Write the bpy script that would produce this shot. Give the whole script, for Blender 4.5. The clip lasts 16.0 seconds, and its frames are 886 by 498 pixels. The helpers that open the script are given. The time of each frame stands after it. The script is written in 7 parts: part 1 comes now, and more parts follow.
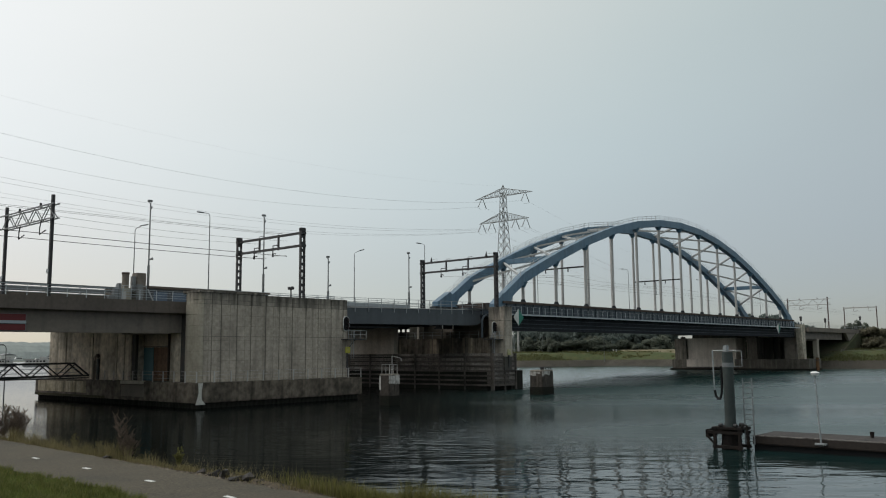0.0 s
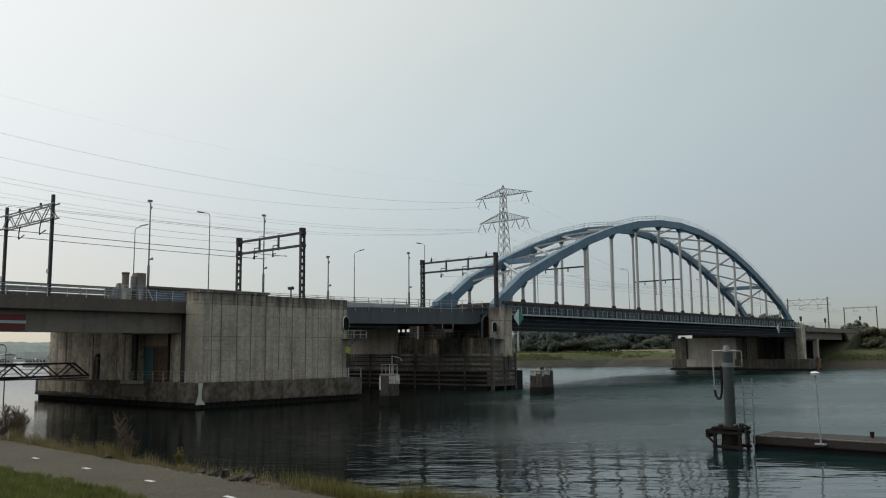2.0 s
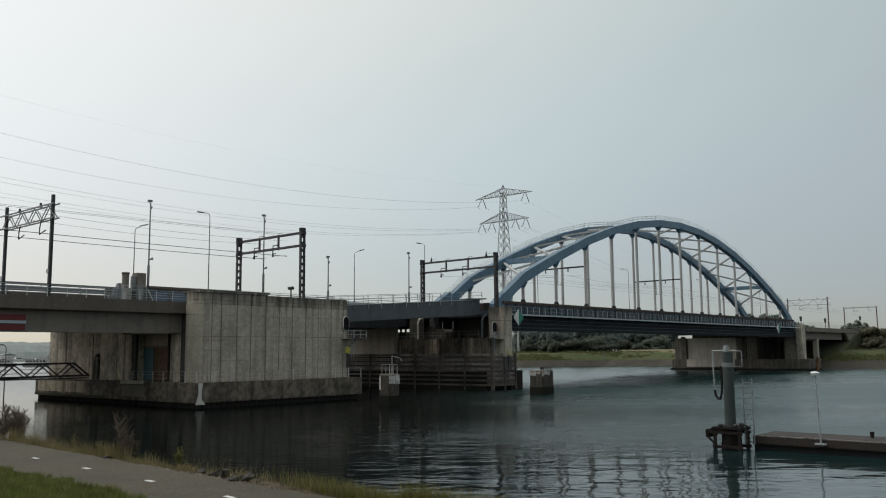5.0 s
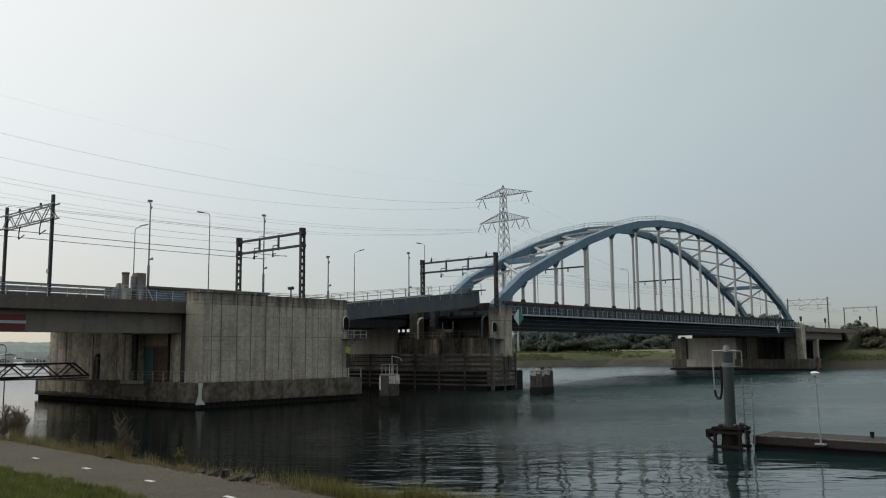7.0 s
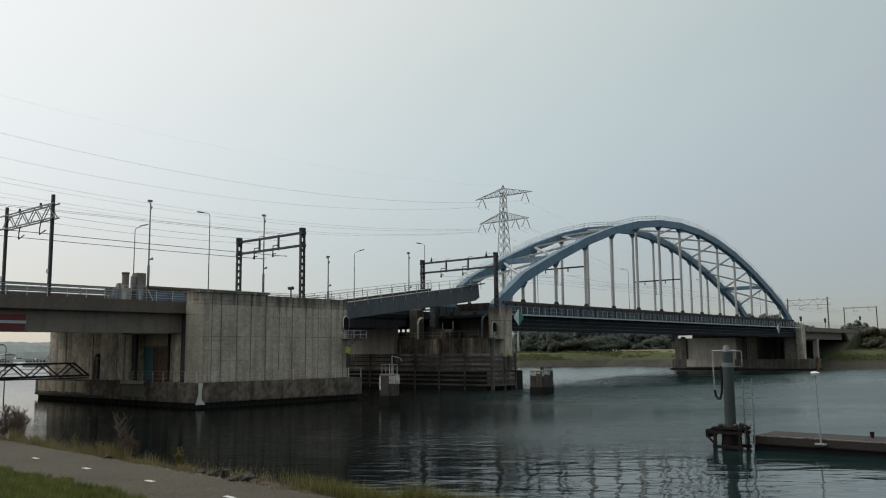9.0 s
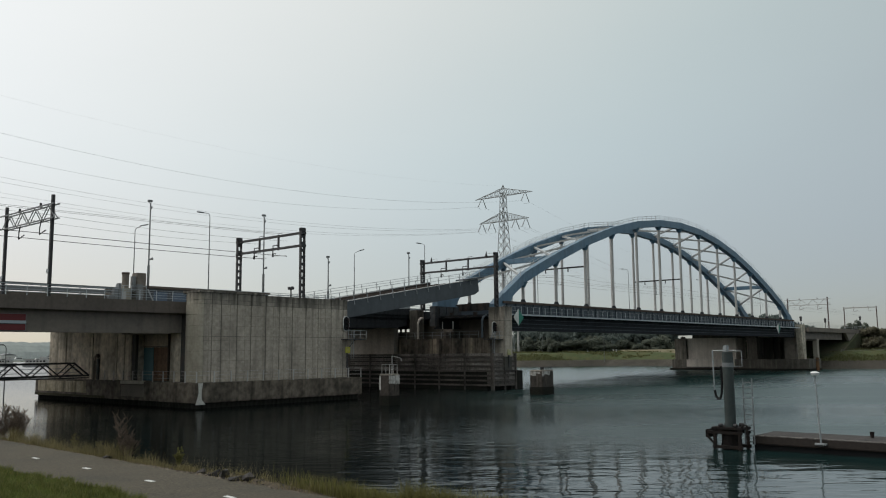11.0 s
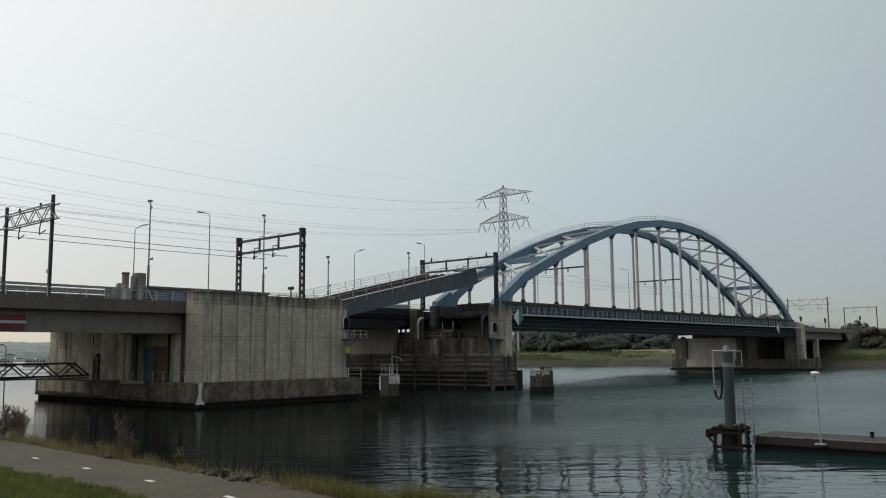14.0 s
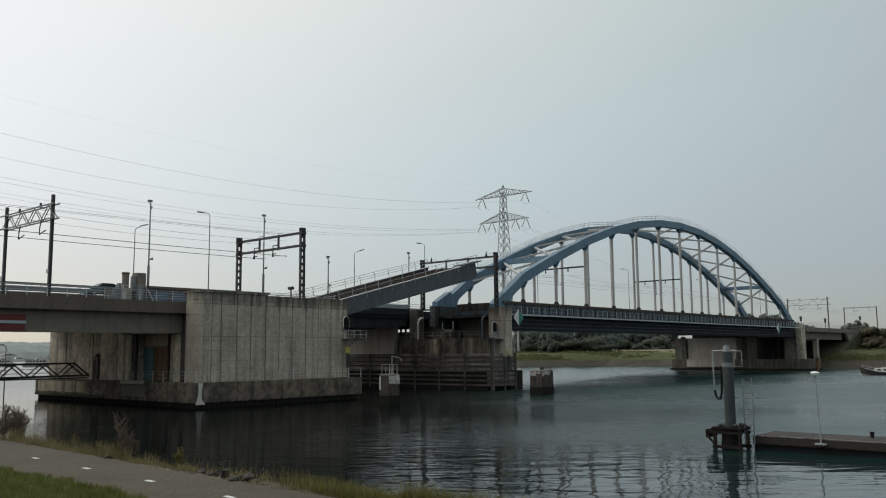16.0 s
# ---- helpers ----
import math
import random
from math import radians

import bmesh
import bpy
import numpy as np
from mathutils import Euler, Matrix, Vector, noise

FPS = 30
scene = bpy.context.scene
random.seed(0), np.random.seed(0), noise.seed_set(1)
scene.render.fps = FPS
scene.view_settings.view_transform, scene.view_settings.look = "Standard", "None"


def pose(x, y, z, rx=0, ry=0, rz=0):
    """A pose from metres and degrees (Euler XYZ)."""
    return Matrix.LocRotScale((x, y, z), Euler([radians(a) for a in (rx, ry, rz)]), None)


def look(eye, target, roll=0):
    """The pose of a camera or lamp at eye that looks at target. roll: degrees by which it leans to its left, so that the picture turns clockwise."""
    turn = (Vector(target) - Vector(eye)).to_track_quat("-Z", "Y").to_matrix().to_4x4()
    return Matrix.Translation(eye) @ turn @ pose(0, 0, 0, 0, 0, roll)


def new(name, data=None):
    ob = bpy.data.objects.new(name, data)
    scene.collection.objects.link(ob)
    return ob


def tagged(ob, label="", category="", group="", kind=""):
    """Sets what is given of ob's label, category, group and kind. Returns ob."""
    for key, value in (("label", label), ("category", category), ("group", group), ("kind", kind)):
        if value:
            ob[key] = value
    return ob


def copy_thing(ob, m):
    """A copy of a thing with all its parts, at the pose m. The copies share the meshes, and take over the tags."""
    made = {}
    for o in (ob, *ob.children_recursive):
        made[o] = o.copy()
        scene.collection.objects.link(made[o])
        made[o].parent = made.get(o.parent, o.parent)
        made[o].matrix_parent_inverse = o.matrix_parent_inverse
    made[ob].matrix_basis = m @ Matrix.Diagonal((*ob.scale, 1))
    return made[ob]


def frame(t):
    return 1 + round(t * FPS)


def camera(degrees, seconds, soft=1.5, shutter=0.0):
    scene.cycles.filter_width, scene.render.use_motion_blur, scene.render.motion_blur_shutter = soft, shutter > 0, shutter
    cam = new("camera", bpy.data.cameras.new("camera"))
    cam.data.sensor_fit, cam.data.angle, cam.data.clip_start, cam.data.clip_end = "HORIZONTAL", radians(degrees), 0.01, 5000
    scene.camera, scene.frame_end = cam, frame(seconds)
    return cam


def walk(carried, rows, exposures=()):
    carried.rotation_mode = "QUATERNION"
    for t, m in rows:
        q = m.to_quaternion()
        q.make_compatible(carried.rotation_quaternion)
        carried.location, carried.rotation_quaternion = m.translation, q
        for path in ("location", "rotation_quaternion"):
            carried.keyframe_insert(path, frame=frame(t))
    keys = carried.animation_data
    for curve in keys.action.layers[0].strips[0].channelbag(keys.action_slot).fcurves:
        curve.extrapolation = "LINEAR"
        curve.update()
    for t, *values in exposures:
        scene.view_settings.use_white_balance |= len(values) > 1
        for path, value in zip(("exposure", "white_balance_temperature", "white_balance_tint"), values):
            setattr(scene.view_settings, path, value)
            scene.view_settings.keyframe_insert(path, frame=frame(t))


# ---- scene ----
cam = camera(55.15, 16.0, 1.1)
EYE_POSE = pose(0, 0, 5.5, 96.974, 0.507, -48.843)
walk(cam, [(0, EYE_POSE), (16, EYE_POSE)])

# ---- sky and sun: thin overcast, brightest round the veiled sun ----
SUN_AZ, SUN_EL = radians(112), radians(55)
SUN_DIR = Vector((math.cos(SUN_AZ) * math.cos(SUN_EL), math.sin(SUN_AZ) * math.cos(SUN_EL), math.sin(SUN_EL)))


def make_world():
    w = bpy.data.worlds.new("overcast_sky")
    scene.world = w
    w.use_nodes = True
    nt = w.node_tree
    nt.nodes.clear()
    N, L = nt.nodes.new, nt.links.new
    out, mixs = N("ShaderNodeOutputWorld"), N("ShaderNodeAddShader")
    sky = N("ShaderNodeTexSky")
    sky.sky_type, sky.sun_disc = "NISHITA", False
    sky.sun_elevation, sky.sun_rotation = SUN_EL, radians(90) - SUN_AZ
    sky.dust_density, sky.air_density = 1.2, 0.6
    bg1, bg2 = N("ShaderNodeBackground"), N("ShaderNodeBackground")
    bg1.inputs["Strength"].default_value = 0.05
    L(sky.outputs[0], bg1.inputs["Color"])
    tc = N("ShaderNodeTexCoord")
    dot = N("ShaderNodeVectorMath")
    dot.operation = "DOT_PRODUCT"
    L(tc.outputs["Generated"], dot.inputs[0])
    dot.inputs[1].default_value = SUN_DIR
    ramp = N("ShaderNodeValToRGB")
    ramp.color_ramp.interpolation = "B_SPLINE"
    el = ramp.color_ramp.elements
    el[0].position, el[0].color = 0.0, (0.36, 0.375, 0.36, 1)
    el[1].position, el[1].color = 1.0, (0.95, 0.93, 0.87, 1)
    for p, c in SKY_STOPS:
        e = el.new(p)
        e.color = (*c, 1)
    mp = N("ShaderNodeMapRange")
    mp.inputs["From Min"].default_value, mp.inputs["From Max"].default_value = -1, 1
    L(dot.outputs["Value"], mp.inputs["Value"])
    nz = N("ShaderNodeTexNoise")
    nz.inputs["Scale"].default_value, nz.inputs["Detail"].default_value = 2.2, 5
    stretch = N("ShaderNodeMapping")
    stretch.inputs["Scale"].default_value = (1, 1, 3.5)
    L(tc.outputs["Generated"], stretch.inputs["Vector"])
    L(stretch.outputs[0], nz.inputs["Vector"])
    wob = N("ShaderNodeMath")
    wob.operation = "MULTIPLY_ADD"
    wob.inputs[1].default_value, wob.inputs[2].default_value = 0.03, -0.015
    L(nz.outputs["Fac"], wob.inputs[0])
    add = N("ShaderNodeMath")
    L(mp.outputs[0], add.inputs[0])
    L(wob.outputs[0], add.inputs[1])
    L(add.outputs[0], ramp.inputs["Fac"])
    # haze towards the horizon: duller and warmer
    height = N("ShaderNodeSeparateXYZ")
    L(tc.outputs["Generated"], height.inputs[0])
    haze = N("ShaderNodeMapRange")
    haze.interpolation_type = "SMOOTHSTEP"
    haze.inputs["From Min"].default_value, haze.inputs["From Max"].default_value = 0.0, 0.24
    L(height.outputs["Z"], haze.inputs["Value"])
    tint = N("ShaderNodeMix")
    tint.data_type = "RGBA"
    tint.inputs["B"].default_value = (1, 1, 1, 1)
    # the haze is warmer towards the sun's side
    side = N("ShaderNodeMapRange")
    side.inputs["From Min"].default_value, side.inputs["From Max"].default_value = 0.52, 0.74
    L(mp.outputs[0], side.inputs["Value"])
    warm = N("ShaderNodeMix")
    warm.data_type = "RGBA"
    warm.inputs["A"].default_value, warm.inputs["B"].default_value = (0.78, 0.72, 0.68, 1), (0.87, 0.715, 0.6, 1)
    L(side.outputs[0], warm.inputs["Factor"])
    L(warm.outputs["Result"], tint.inputs["A"])
    L(haze.outputs[0], tint.inputs["Factor"])
    veil = N("ShaderNodeMix")
    veil.data_type, veil.blend_type = "RGBA", "MULTIPLY"
    veil.inputs["Factor"].default_value = 1.0
    L(ramp.outputs["Color"], veil.inputs["A"])
    L(tint.outputs["Result"], veil.inputs["B"])
    L(veil.outputs["Result"], bg2.inputs["Color"])
    bg2.inputs["Strength"].default_value = SKY_STRENGTH
    L(bg1.outputs[0], mixs.inputs[0])
    L(bg2.outputs[0], mixs.inputs[1])
    L(mixs.outputs[0], out.inputs["Surface"])


SKY_STOPS = [(0.38, (0.33, 0.345, 0.315)), (0.46, (0.35, 0.37, 0.325)), (0.573, (0.467, 0.515, 0.468)), (0.65, (0.547, 0.62, 0.562)), (0.73, (0.725, 0.75, 0.66)), (0.807, (0.905, 0.9, 0.8)), (0.87, (1.04, 1.03, 0.94))]
SKY_STRENGTH = 0.85
make_world()
sun = new("sun", bpy.data.lights.new("sun", "SUN"))
sun.data.energy, sun.data.angle, sun.data.color = 0.7, radians(14), (1, 0.96, 0.9)
sun.matrix_world = look(SUN_DIR * 100, (0, 0, 0))
scene.view_settings.exposure = -0.1


# ---- materials ----
def material(name, base, rough=0.7, metal=0.0, grain=None, stain=None, bump=0.0, streak=None, vary=0.0, spec=None, drip=None):
    """base colour; grain (scale, amount); stain (scale, colour, amount); streak (scale, colour, amount): runs down the face; drip (top, length, colour, amount): uneven runs from an edge; vary: by object."""
    m = bpy.data.materials.new(name)
    m.use_nodes = True
    nt = m.node_tree
    N, L = nt.nodes.new, nt.links.new
    bsdf = nt.nodes["Principled BSDF"]
    bsdf.inputs["Roughness"].default_value, bsdf.inputs["Metallic"].default_value = rough, metal
    if spec is not None:
        bsdf.inputs["Specular IOR Level"].default_value = spec
    geo = N("ShaderNodeNewGeometry")
    col = N("ShaderNodeRGB")
    col.outputs[0].default_value = (*base, 1)
    c = col.outputs[0]

    def mixed(a, fac, b, kind="MIX"):
        mx = N("ShaderNodeMix")
        mx.data_type, mx.blend_type = "RGBA", kind
        if isinstance(fac, float):
            mx.inputs["Factor"].default_value = fac
        else:
            L(fac, mx.inputs["Factor"])
        L(a, mx.inputs["A"])
        if isinstance(b, tuple):
            mx.inputs["B"].default_value = (*b, 1)
        else:
            L(b, mx.inputs["B"])
        return mx.outputs["Result"]

    def fac(scale, lo, hi, stretch=(1, 1, 1), amount=1.0, detail=6):
        mp = N("ShaderNodeMapping")
        mp.inputs["Scale"].default_value = stretch
        L(geo.outputs["Position"], mp.inputs["Vector"])
        nz = N("ShaderNodeTexNoise")
        nz.inputs["Scale"].default_value, nz.inputs["Detail"].default_value = scale, detail
        L(mp.outputs[0], nz.inputs["Vector"])
        mr = N("ShaderNodeMapRange")
        mr.inputs["From Min"].default_value, mr.inputs["From Max"].default_value = lo, hi
        mr.inputs["To Max"].default_value = amount
        L(nz.outputs["Fac"], mr.inputs["Value"])
        return mr.outputs[0], nz.outputs["Fac"]

    if stain:
        f, _ = fac(stain[0], 0.45, 0.7, amount=stain[2])
        c = mixed(c, f, stain[1])
    if streak:
        f, _ = fac(streak[0], 0.48, 0.72, (1, 1, 0.06), streak[2])
        c = mixed(c, f, streak[1])
    if drip:
        _, raw = fac(1.7, 0, 1, (1, 1, 0.012), detail=5)
        z = N("ShaderNodeSeparateXYZ")
        L(geo.outputs["Position"], z.inputs[0])
        low = N("ShaderNodeMapRange")
        low.clamp = False
        low.inputs["From Min"].default_value, low.inputs["From Max"].default_value = drip[0] - drip[1], drip[0]
        low.inputs["To Min"].default_value, low.inputs["To Max"].default_value = -1.75, -0.75
        L(z.outputs["Z"], low.inputs["Value"])
        v = N("ShaderNodeMath")
        v.operation = "MULTIPLY_ADD"
        v.inputs[1].default_value = 2.6
        L(raw, v.inputs[0])
        L(low.outputs[0], v.inputs[2])
        lim = N("ShaderNodeMapRange")
        lim.inputs["From Max"].default_value, lim.inputs["To Max"].default_value = 0.6, drip[3]
        L(v.outputs[0], lim.inputs["Value"])
        c = mixed(c, lim.outputs[0], drip[2])
    if grain:
        f, raw = fac(grain[0], 0.25, 0.75, amount=1.0, detail=8)
        dark = N("ShaderNodeMapRange")
        dark.inputs["To Min"].default_value, dark.inputs["To Max"].default_value = 1 - grain[1], 1 + grain[1]
        L(f, dark.inputs["Value"])
        c = mixed(c, 1.0, dark.outputs[0], "MULTIPLY")
        if bump:
            bp = N("ShaderNodeBump")
            bp.inputs["Strength"].default_value, bp.inputs["Distance"].default_value = bump, 0.05
            L(raw, bp.inputs["Height"])
            L(bp.outputs[0], bsdf.inputs["Normal"])
    if vary:
        oi = N("ShaderNodeObjectInfo")
        mr = N("ShaderNodeMapRange")
        mr.inputs["To Min"].default_value, mr.inputs["To Max"].default_value = 1 - vary, 1 + vary
        L(oi.outputs["Random"], mr.inputs["Value"])
        c = mixed(c, 1.0, mr.outputs[0], "MULTIPLY")
    L(c, bsdf.inputs["Base Color"])
    return m


CONC = material("weathered_concrete", (0.45, 0.398, 0.332), 0.9, grain=(3, 0.22), stain=(0.35, (0.25, 0.22, 0.185), 0.65), streak=(1.5, (0.19, 0.168, 0.14), 0.62), bump=0.3, vary=0.08, drip=(12.3, 2.6, (0.07, 0.063, 0.052), 0.85))
CONC_LIGHT = material("pale_concrete", (0.42, 0.385, 0.31), 0.9, grain=(3, 0.12), stain=(0.5, (0.3, 0.28, 0.24), 0.5), streak=(1.2, (0.2, 0.19, 0.16), 0.5), bump=0.3)
CONC_CORNER = material("pale_corner_concrete", (0.4, 0.365, 0.295), 0.9, grain=(3, 0.15), stain=(0.5, (0.28, 0.25, 0.2), 0.6), streak=(1.2, (0.19, 0.17, 0.14), 0.55), bump=0.3, drip=(12.3, 2.2, (0.08, 0.072, 0.06), 0.8))
# real stains and streaks; base also darkened for the shade under the leaf
BLACKENED = material("blackened_shaded_concrete", (0.12, 0.1, 0.08), 0.9, grain=(2.5, 0.3), stain=(0.6, (0.02, 0.017, 0.014), 0.95), streak=(1.3, (0.33, 0.27, 0.2), 0.95), bump=0.4)
WALING = material("black_brown_waling_timber", (0.1, 0.087, 0.077), 0.9, grain=(4, 0.4), stain=(0.5, (0.03, 0.025, 0.022), 0.8), streak=(1.4, (0.12, 0.1, 0.085), 0.5), bump=0.4, vary=0.2)
BOARDS = material("silvered_fender_boards", (0.25, 0.222, 0.2), 0.9, grain=(4, 0.5), stain=(0.22, (0.05, 0.042, 0.038), 0.97), streak=(1.5, (0.07, 0.06, 0.052), 0.85), bump=0.4, vary=0.35)
DARKRUST = material("dark_rust_stained_steel", (0.04, 0.037, 0.037), 0.75, grain=(3, 0.3), stain=(0.9, (0.085, 0.05, 0.034), 0.75), streak=(1.2, (0.02, 0.02, 0.02), 0.6), bump=0.2)
CONC_SIDE = material("blotched_pale_concrete", (0.57, 0.505, 0.405), 0.9, grain=(1.6, 0.45), stain=(0.3, (0.27, 0.24, 0.19), 0.7), streak=(0.9, (0.15, 0.132, 0.105), 0.7), bump=0.3)
CONC_PLAIN = material("plain_grey_concrete", (0.66, 0.6, 0.53), 0.9, grain=(3, 0.15), stain=(0.4, (0.38, 0.34, 0.29), 0.5), streak=(1.0, (0.25, 0.22, 0.19), 0.4), bump=0.2)
CONC_DARK = material("stained_shaded_concrete", (0.1, 0.09, 0.076), 0.92, grain=(2.5, 0.25), stain=(0.5, (0.05, 0.045, 0.037), 0.85), streak=(1.4, (0.3, 0.28, 0.23), 0.45), bump=0.4)
CONC_FASCIA = material("brown_grey_concrete", (0.135, 0.112, 0.096), 0.9, grain=(3, 0.14), stain=(0.4, (0.095, 0.08, 0.07), 0.6), streak=(1.5, (0.07, 0.062, 0.055), 0.5), bump=0.2)
CONC_TOP = material("soot_stained_concrete", (0.33, 0.298, 0.25), 0.9, grain=(3, 0.2), stain=(0.5, (0.13, 0.12, 0.1), 0.75), streak=(1.8, (0.08, 0.073, 0.062), 0.8), bump=0.3, vary=0.15, drip=(12.4, 2.6, (0.06, 0.054, 0.045), 0.85))
CONC_GIRDER = material("grey_girder_concrete", (0.205, 0.176, 0.148), 0.9, grain=(3, 0.12), stain=(0.4, (0.14, 0.125, 0.11), 0.6), streak=(1.5, (0.11, 0.1, 0.085), 0.5), bump=0.2)
CONC_MID = material("brown_concrete_blocks", (0.21, 0.185, 0.16), 0.9, grain=(4, 0.18), stain=(0.8, (0.12, 0.105, 0.09), 0.7), bump=0.3, vary=0.15)
LICHEN = material("lichen_stained_concrete", (0.46, 0.4, 0.29), 0.92, grain=(3, 0.3), stain=(0.6, (0.2, 0.17, 0.1), 0.8), streak=(1.6, (0.07, 0.06, 0.04), 0.85), bump=0.4)
ALGAE = material("yellow_green_algae_band", (0.045, 0.04, 0.016), 0.95, grain=(3, 0.5), stain=(0.8, (0.025, 0.022, 0.012), 0.9), bump=0.4)
WET_SHADED = material("wet_algae_shaded_concrete", (0.022, 0.021, 0.018), 0.95, grain=(4, 0.3), stain=(0.8, (0.014, 0.017, 0.011), 0.7), bump=0.4, spec=0.15)
LIME = material("white_lime_crust", (0.55, 0.54, 0.5), 0.9, grain=(6, 0.2), bump=0.5)
WALL_JOINT = material("grimy_wall_joint", (0.14, 0.126, 0.108), 0.95, grain=(8, 0.25), streak=(2, (0.05, 0.045, 0.04), 0.6))
FORM_LINE = material("faint_formwork_line", (0.17, 0.153, 0.128), 0.95, grain=(5, 0.35), streak=(2.5, (0.3, 0.27, 0.225), 0.8))
JOINT_SHADE = material("dark_joint_and_shade", (0.08, 0.075, 0.066), 0.95, grain=(8, 0.2))
BLUE = material("blue_painted_steel", (0.105, 0.195, 0.28), 0.45, grain=(2, 0.1), stain=(0.5, (0.16, 0.25, 0.315), 0.5), streak=(1.2, (0.065, 0.115, 0.16), 0.55), bump=0.03)
SLATE = material("slate_painted_steel", (0.08, 0.092, 0.103), 0.55, grain=(2, 0.1), stain=(0.4, (0.06, 0.068, 0.076), 0.6), streak=(1.0, (0.05, 0.056, 0.062), 0.5), bump=0.04)
PLATFORM = material("mottled_mossy_concrete", (0.15, 0.125, 0.098), 0.92, grain=(1.8, 0.6), stain=(0.3, (0.03, 0.026, 0.02), 0.88), streak=(1.0, (0.028, 0.024, 0.019), 0.9), bump=0.5)
GIRDER_UP = material("blue_grey_girder_steel", (0.05, 0.068, 0.085), 0.5, grain=(2, 0.12), streak=(1.0, (0.03, 0.04, 0.05), 0.5), bump=0.04)
GRIMY_BLUE = material("grimy_blue_steel", (0.052, 0.06, 0.066), 0.7, grain=(2, 0.4), stain=(0.8, (0.035, 0.035, 0.034), 0.85), streak=(1.4, (0.06, 0.045, 0.035), 0.6), bump=0.15)
BRACE_LIT = material("pale_lit_brace", (0.5, 0.52, 0.52), 0.6, grain=(4, 0.1), streak=(1.0, (0.33, 0.33, 0.32), 0.5))
GIRDER = material("dark_blue_steel", (0.042, 0.046, 0.052), 0.85, grain=(2, 0.2), streak=(1.0, (0.02, 0.02, 0.022), 0.5), bump=0.04, spec=0.2)
RUST_SHEET = material("rust_brown_sheet", (0.2, 0.12, 0.075), 0.85, grain=(3, 0.3), streak=(1.5, (0.1, 0.06, 0.04), 0.7), bump=0.2)
RUST = material("brown_rusty_steel", (0.085, 0.062, 0.05), 0.8, grain=(5, 0.25), stain=(1.2, (0.05, 0.038, 0.03), 0.7), bump=0.2)
STRUT = material("pale_grey_steel", (0.5, 0.49, 0.475), 0.6, grain=(4, 0.12), streak=(2.0, (0.2, 0.18, 0.16), 0.5))
PALE = material("pale_painted_steel", (0.42, 0.46, 0.48), 0.5, grain=(5, 0.1))
GALV = material("galvanised_steel", (0.36, 0.38, 0.39), 0.5, 0.4, grain=(8, 0.15))
MASTM = material("dark_grey_mast_steel", (0.035, 0.035, 0.038), 0.6, grain=(5, 0.2), stain=(1.5, (0.055, 0.045, 0.038), 0.5))
LATTICE = material("grey_lattice_steel", (0.34, 0.345, 0.345), 0.6, grain=(4, 0.12))
DARKWOOD = material("dark_brown_pontoon_edge", (0.03, 0.022, 0.018), 0.8, grain=(5, 0.3))
RED_OXIDE = material("dull_red_oxide_steel", (0.13, 0.095, 0.085), 0.7, grain=(4, 0.15))
POSTM = material("grey_lamp_post_steel", (0.19, 0.2, 0.205), 0.55, grain=(6, 0.12))
BLACK = material("black_paint", (0.012, 0.012, 0.013), 0.75, grain=(8, 0.2), spec=0.25)
TARRED = material("tarred_dark_steel", (0.017, 0.014, 0.013), 0.85, grain=(5, 0.3), stain=(2, (0.035, 0.024, 0.018), 0.6), bump=0.2, spec=0.2)
WHITE = material("white_paint", (0.7, 0.7, 0.68), 0.6, grain=(6, 0.08), stain=(2, (0.5, 0.49, 0.45), 0.4))
RED = material("red_paint", (0.17, 0.027, 0.028), 0.6, grain=(6, 0.1))
GREEN = material("green_paint", (0.03, 0.22, 0.16), 0.55, grain=(6, 0.1))
YELLOW = material("yellow_paint", (0.5, 0.46, 0.045), 0.6, grain=(6, 0.15), stain=(1.6, (0.4, 0.38, 0.14), 0.6))
TEAL = material("teal_door_paint", (0.075, 0.18, 0.21), 0.6, grain=(5, 0.12))
GLASSY = material("bluish_window", (0.10, 0.14, 0.2), 0.3, grain=(3, 0.1))
TIMBER = material("dark_timber", (0.075, 0.062, 0.05), 0.85, grain=(6, 0.3), stain=(1, (0.03, 0.026, 0.02), 0.7), bump=0.4, vary=0.25)
WIRE = material("dark_copper_wire", (0.06, 0.06, 0.06), 0.6)
FARWIRE = material("aluminium_conductor", (0.3, 0.31, 0.32), 0.5)
LAMPGLASS = material("lamp_cover", (0.75, 0.76, 0.75), 0.4)
REDLENS = material("red_lens", (0.04, 0.01, 0.01), 0.3)
SPECKLED = material("chipped_pale_edging", (0.2, 0.18, 0.165), 0.85, grain=(9, 0.5), stain=(4, (0.05, 0.04, 0.035), 0.95))
PLANK = material("pontoon_planks", (0.046, 0.04, 0.037), 0.9, grain=(6, 0.3), stain=(1, (0.033, 0.028, 0.026), 0.6), vary=0.15)
PILE = material("green_grey_steel_pile", (0.033, 0.045, 0.044), 0.65, grain=(3, 0.2), stain=(0.8, (0.05, 0.062, 0.06), 0.6), streak=(2, (0.05, 0.06, 0.05), 0.5))
ASPHALT = material("worn_path_asphalt", (0.068, 0.057, 0.037), 0.95, grain=(22, 0.6), stain=(0.7, (0.045, 0.041, 0.028), 0.8), bump=0.2)
BASALT = material("basalt_stone", (0.042, 0.038, 0.035), 0.9, grain=(14, 0.4), stain=(5, (0.03, 0.024, 0.02), 0.7), bump=0.6, vary=0.55)


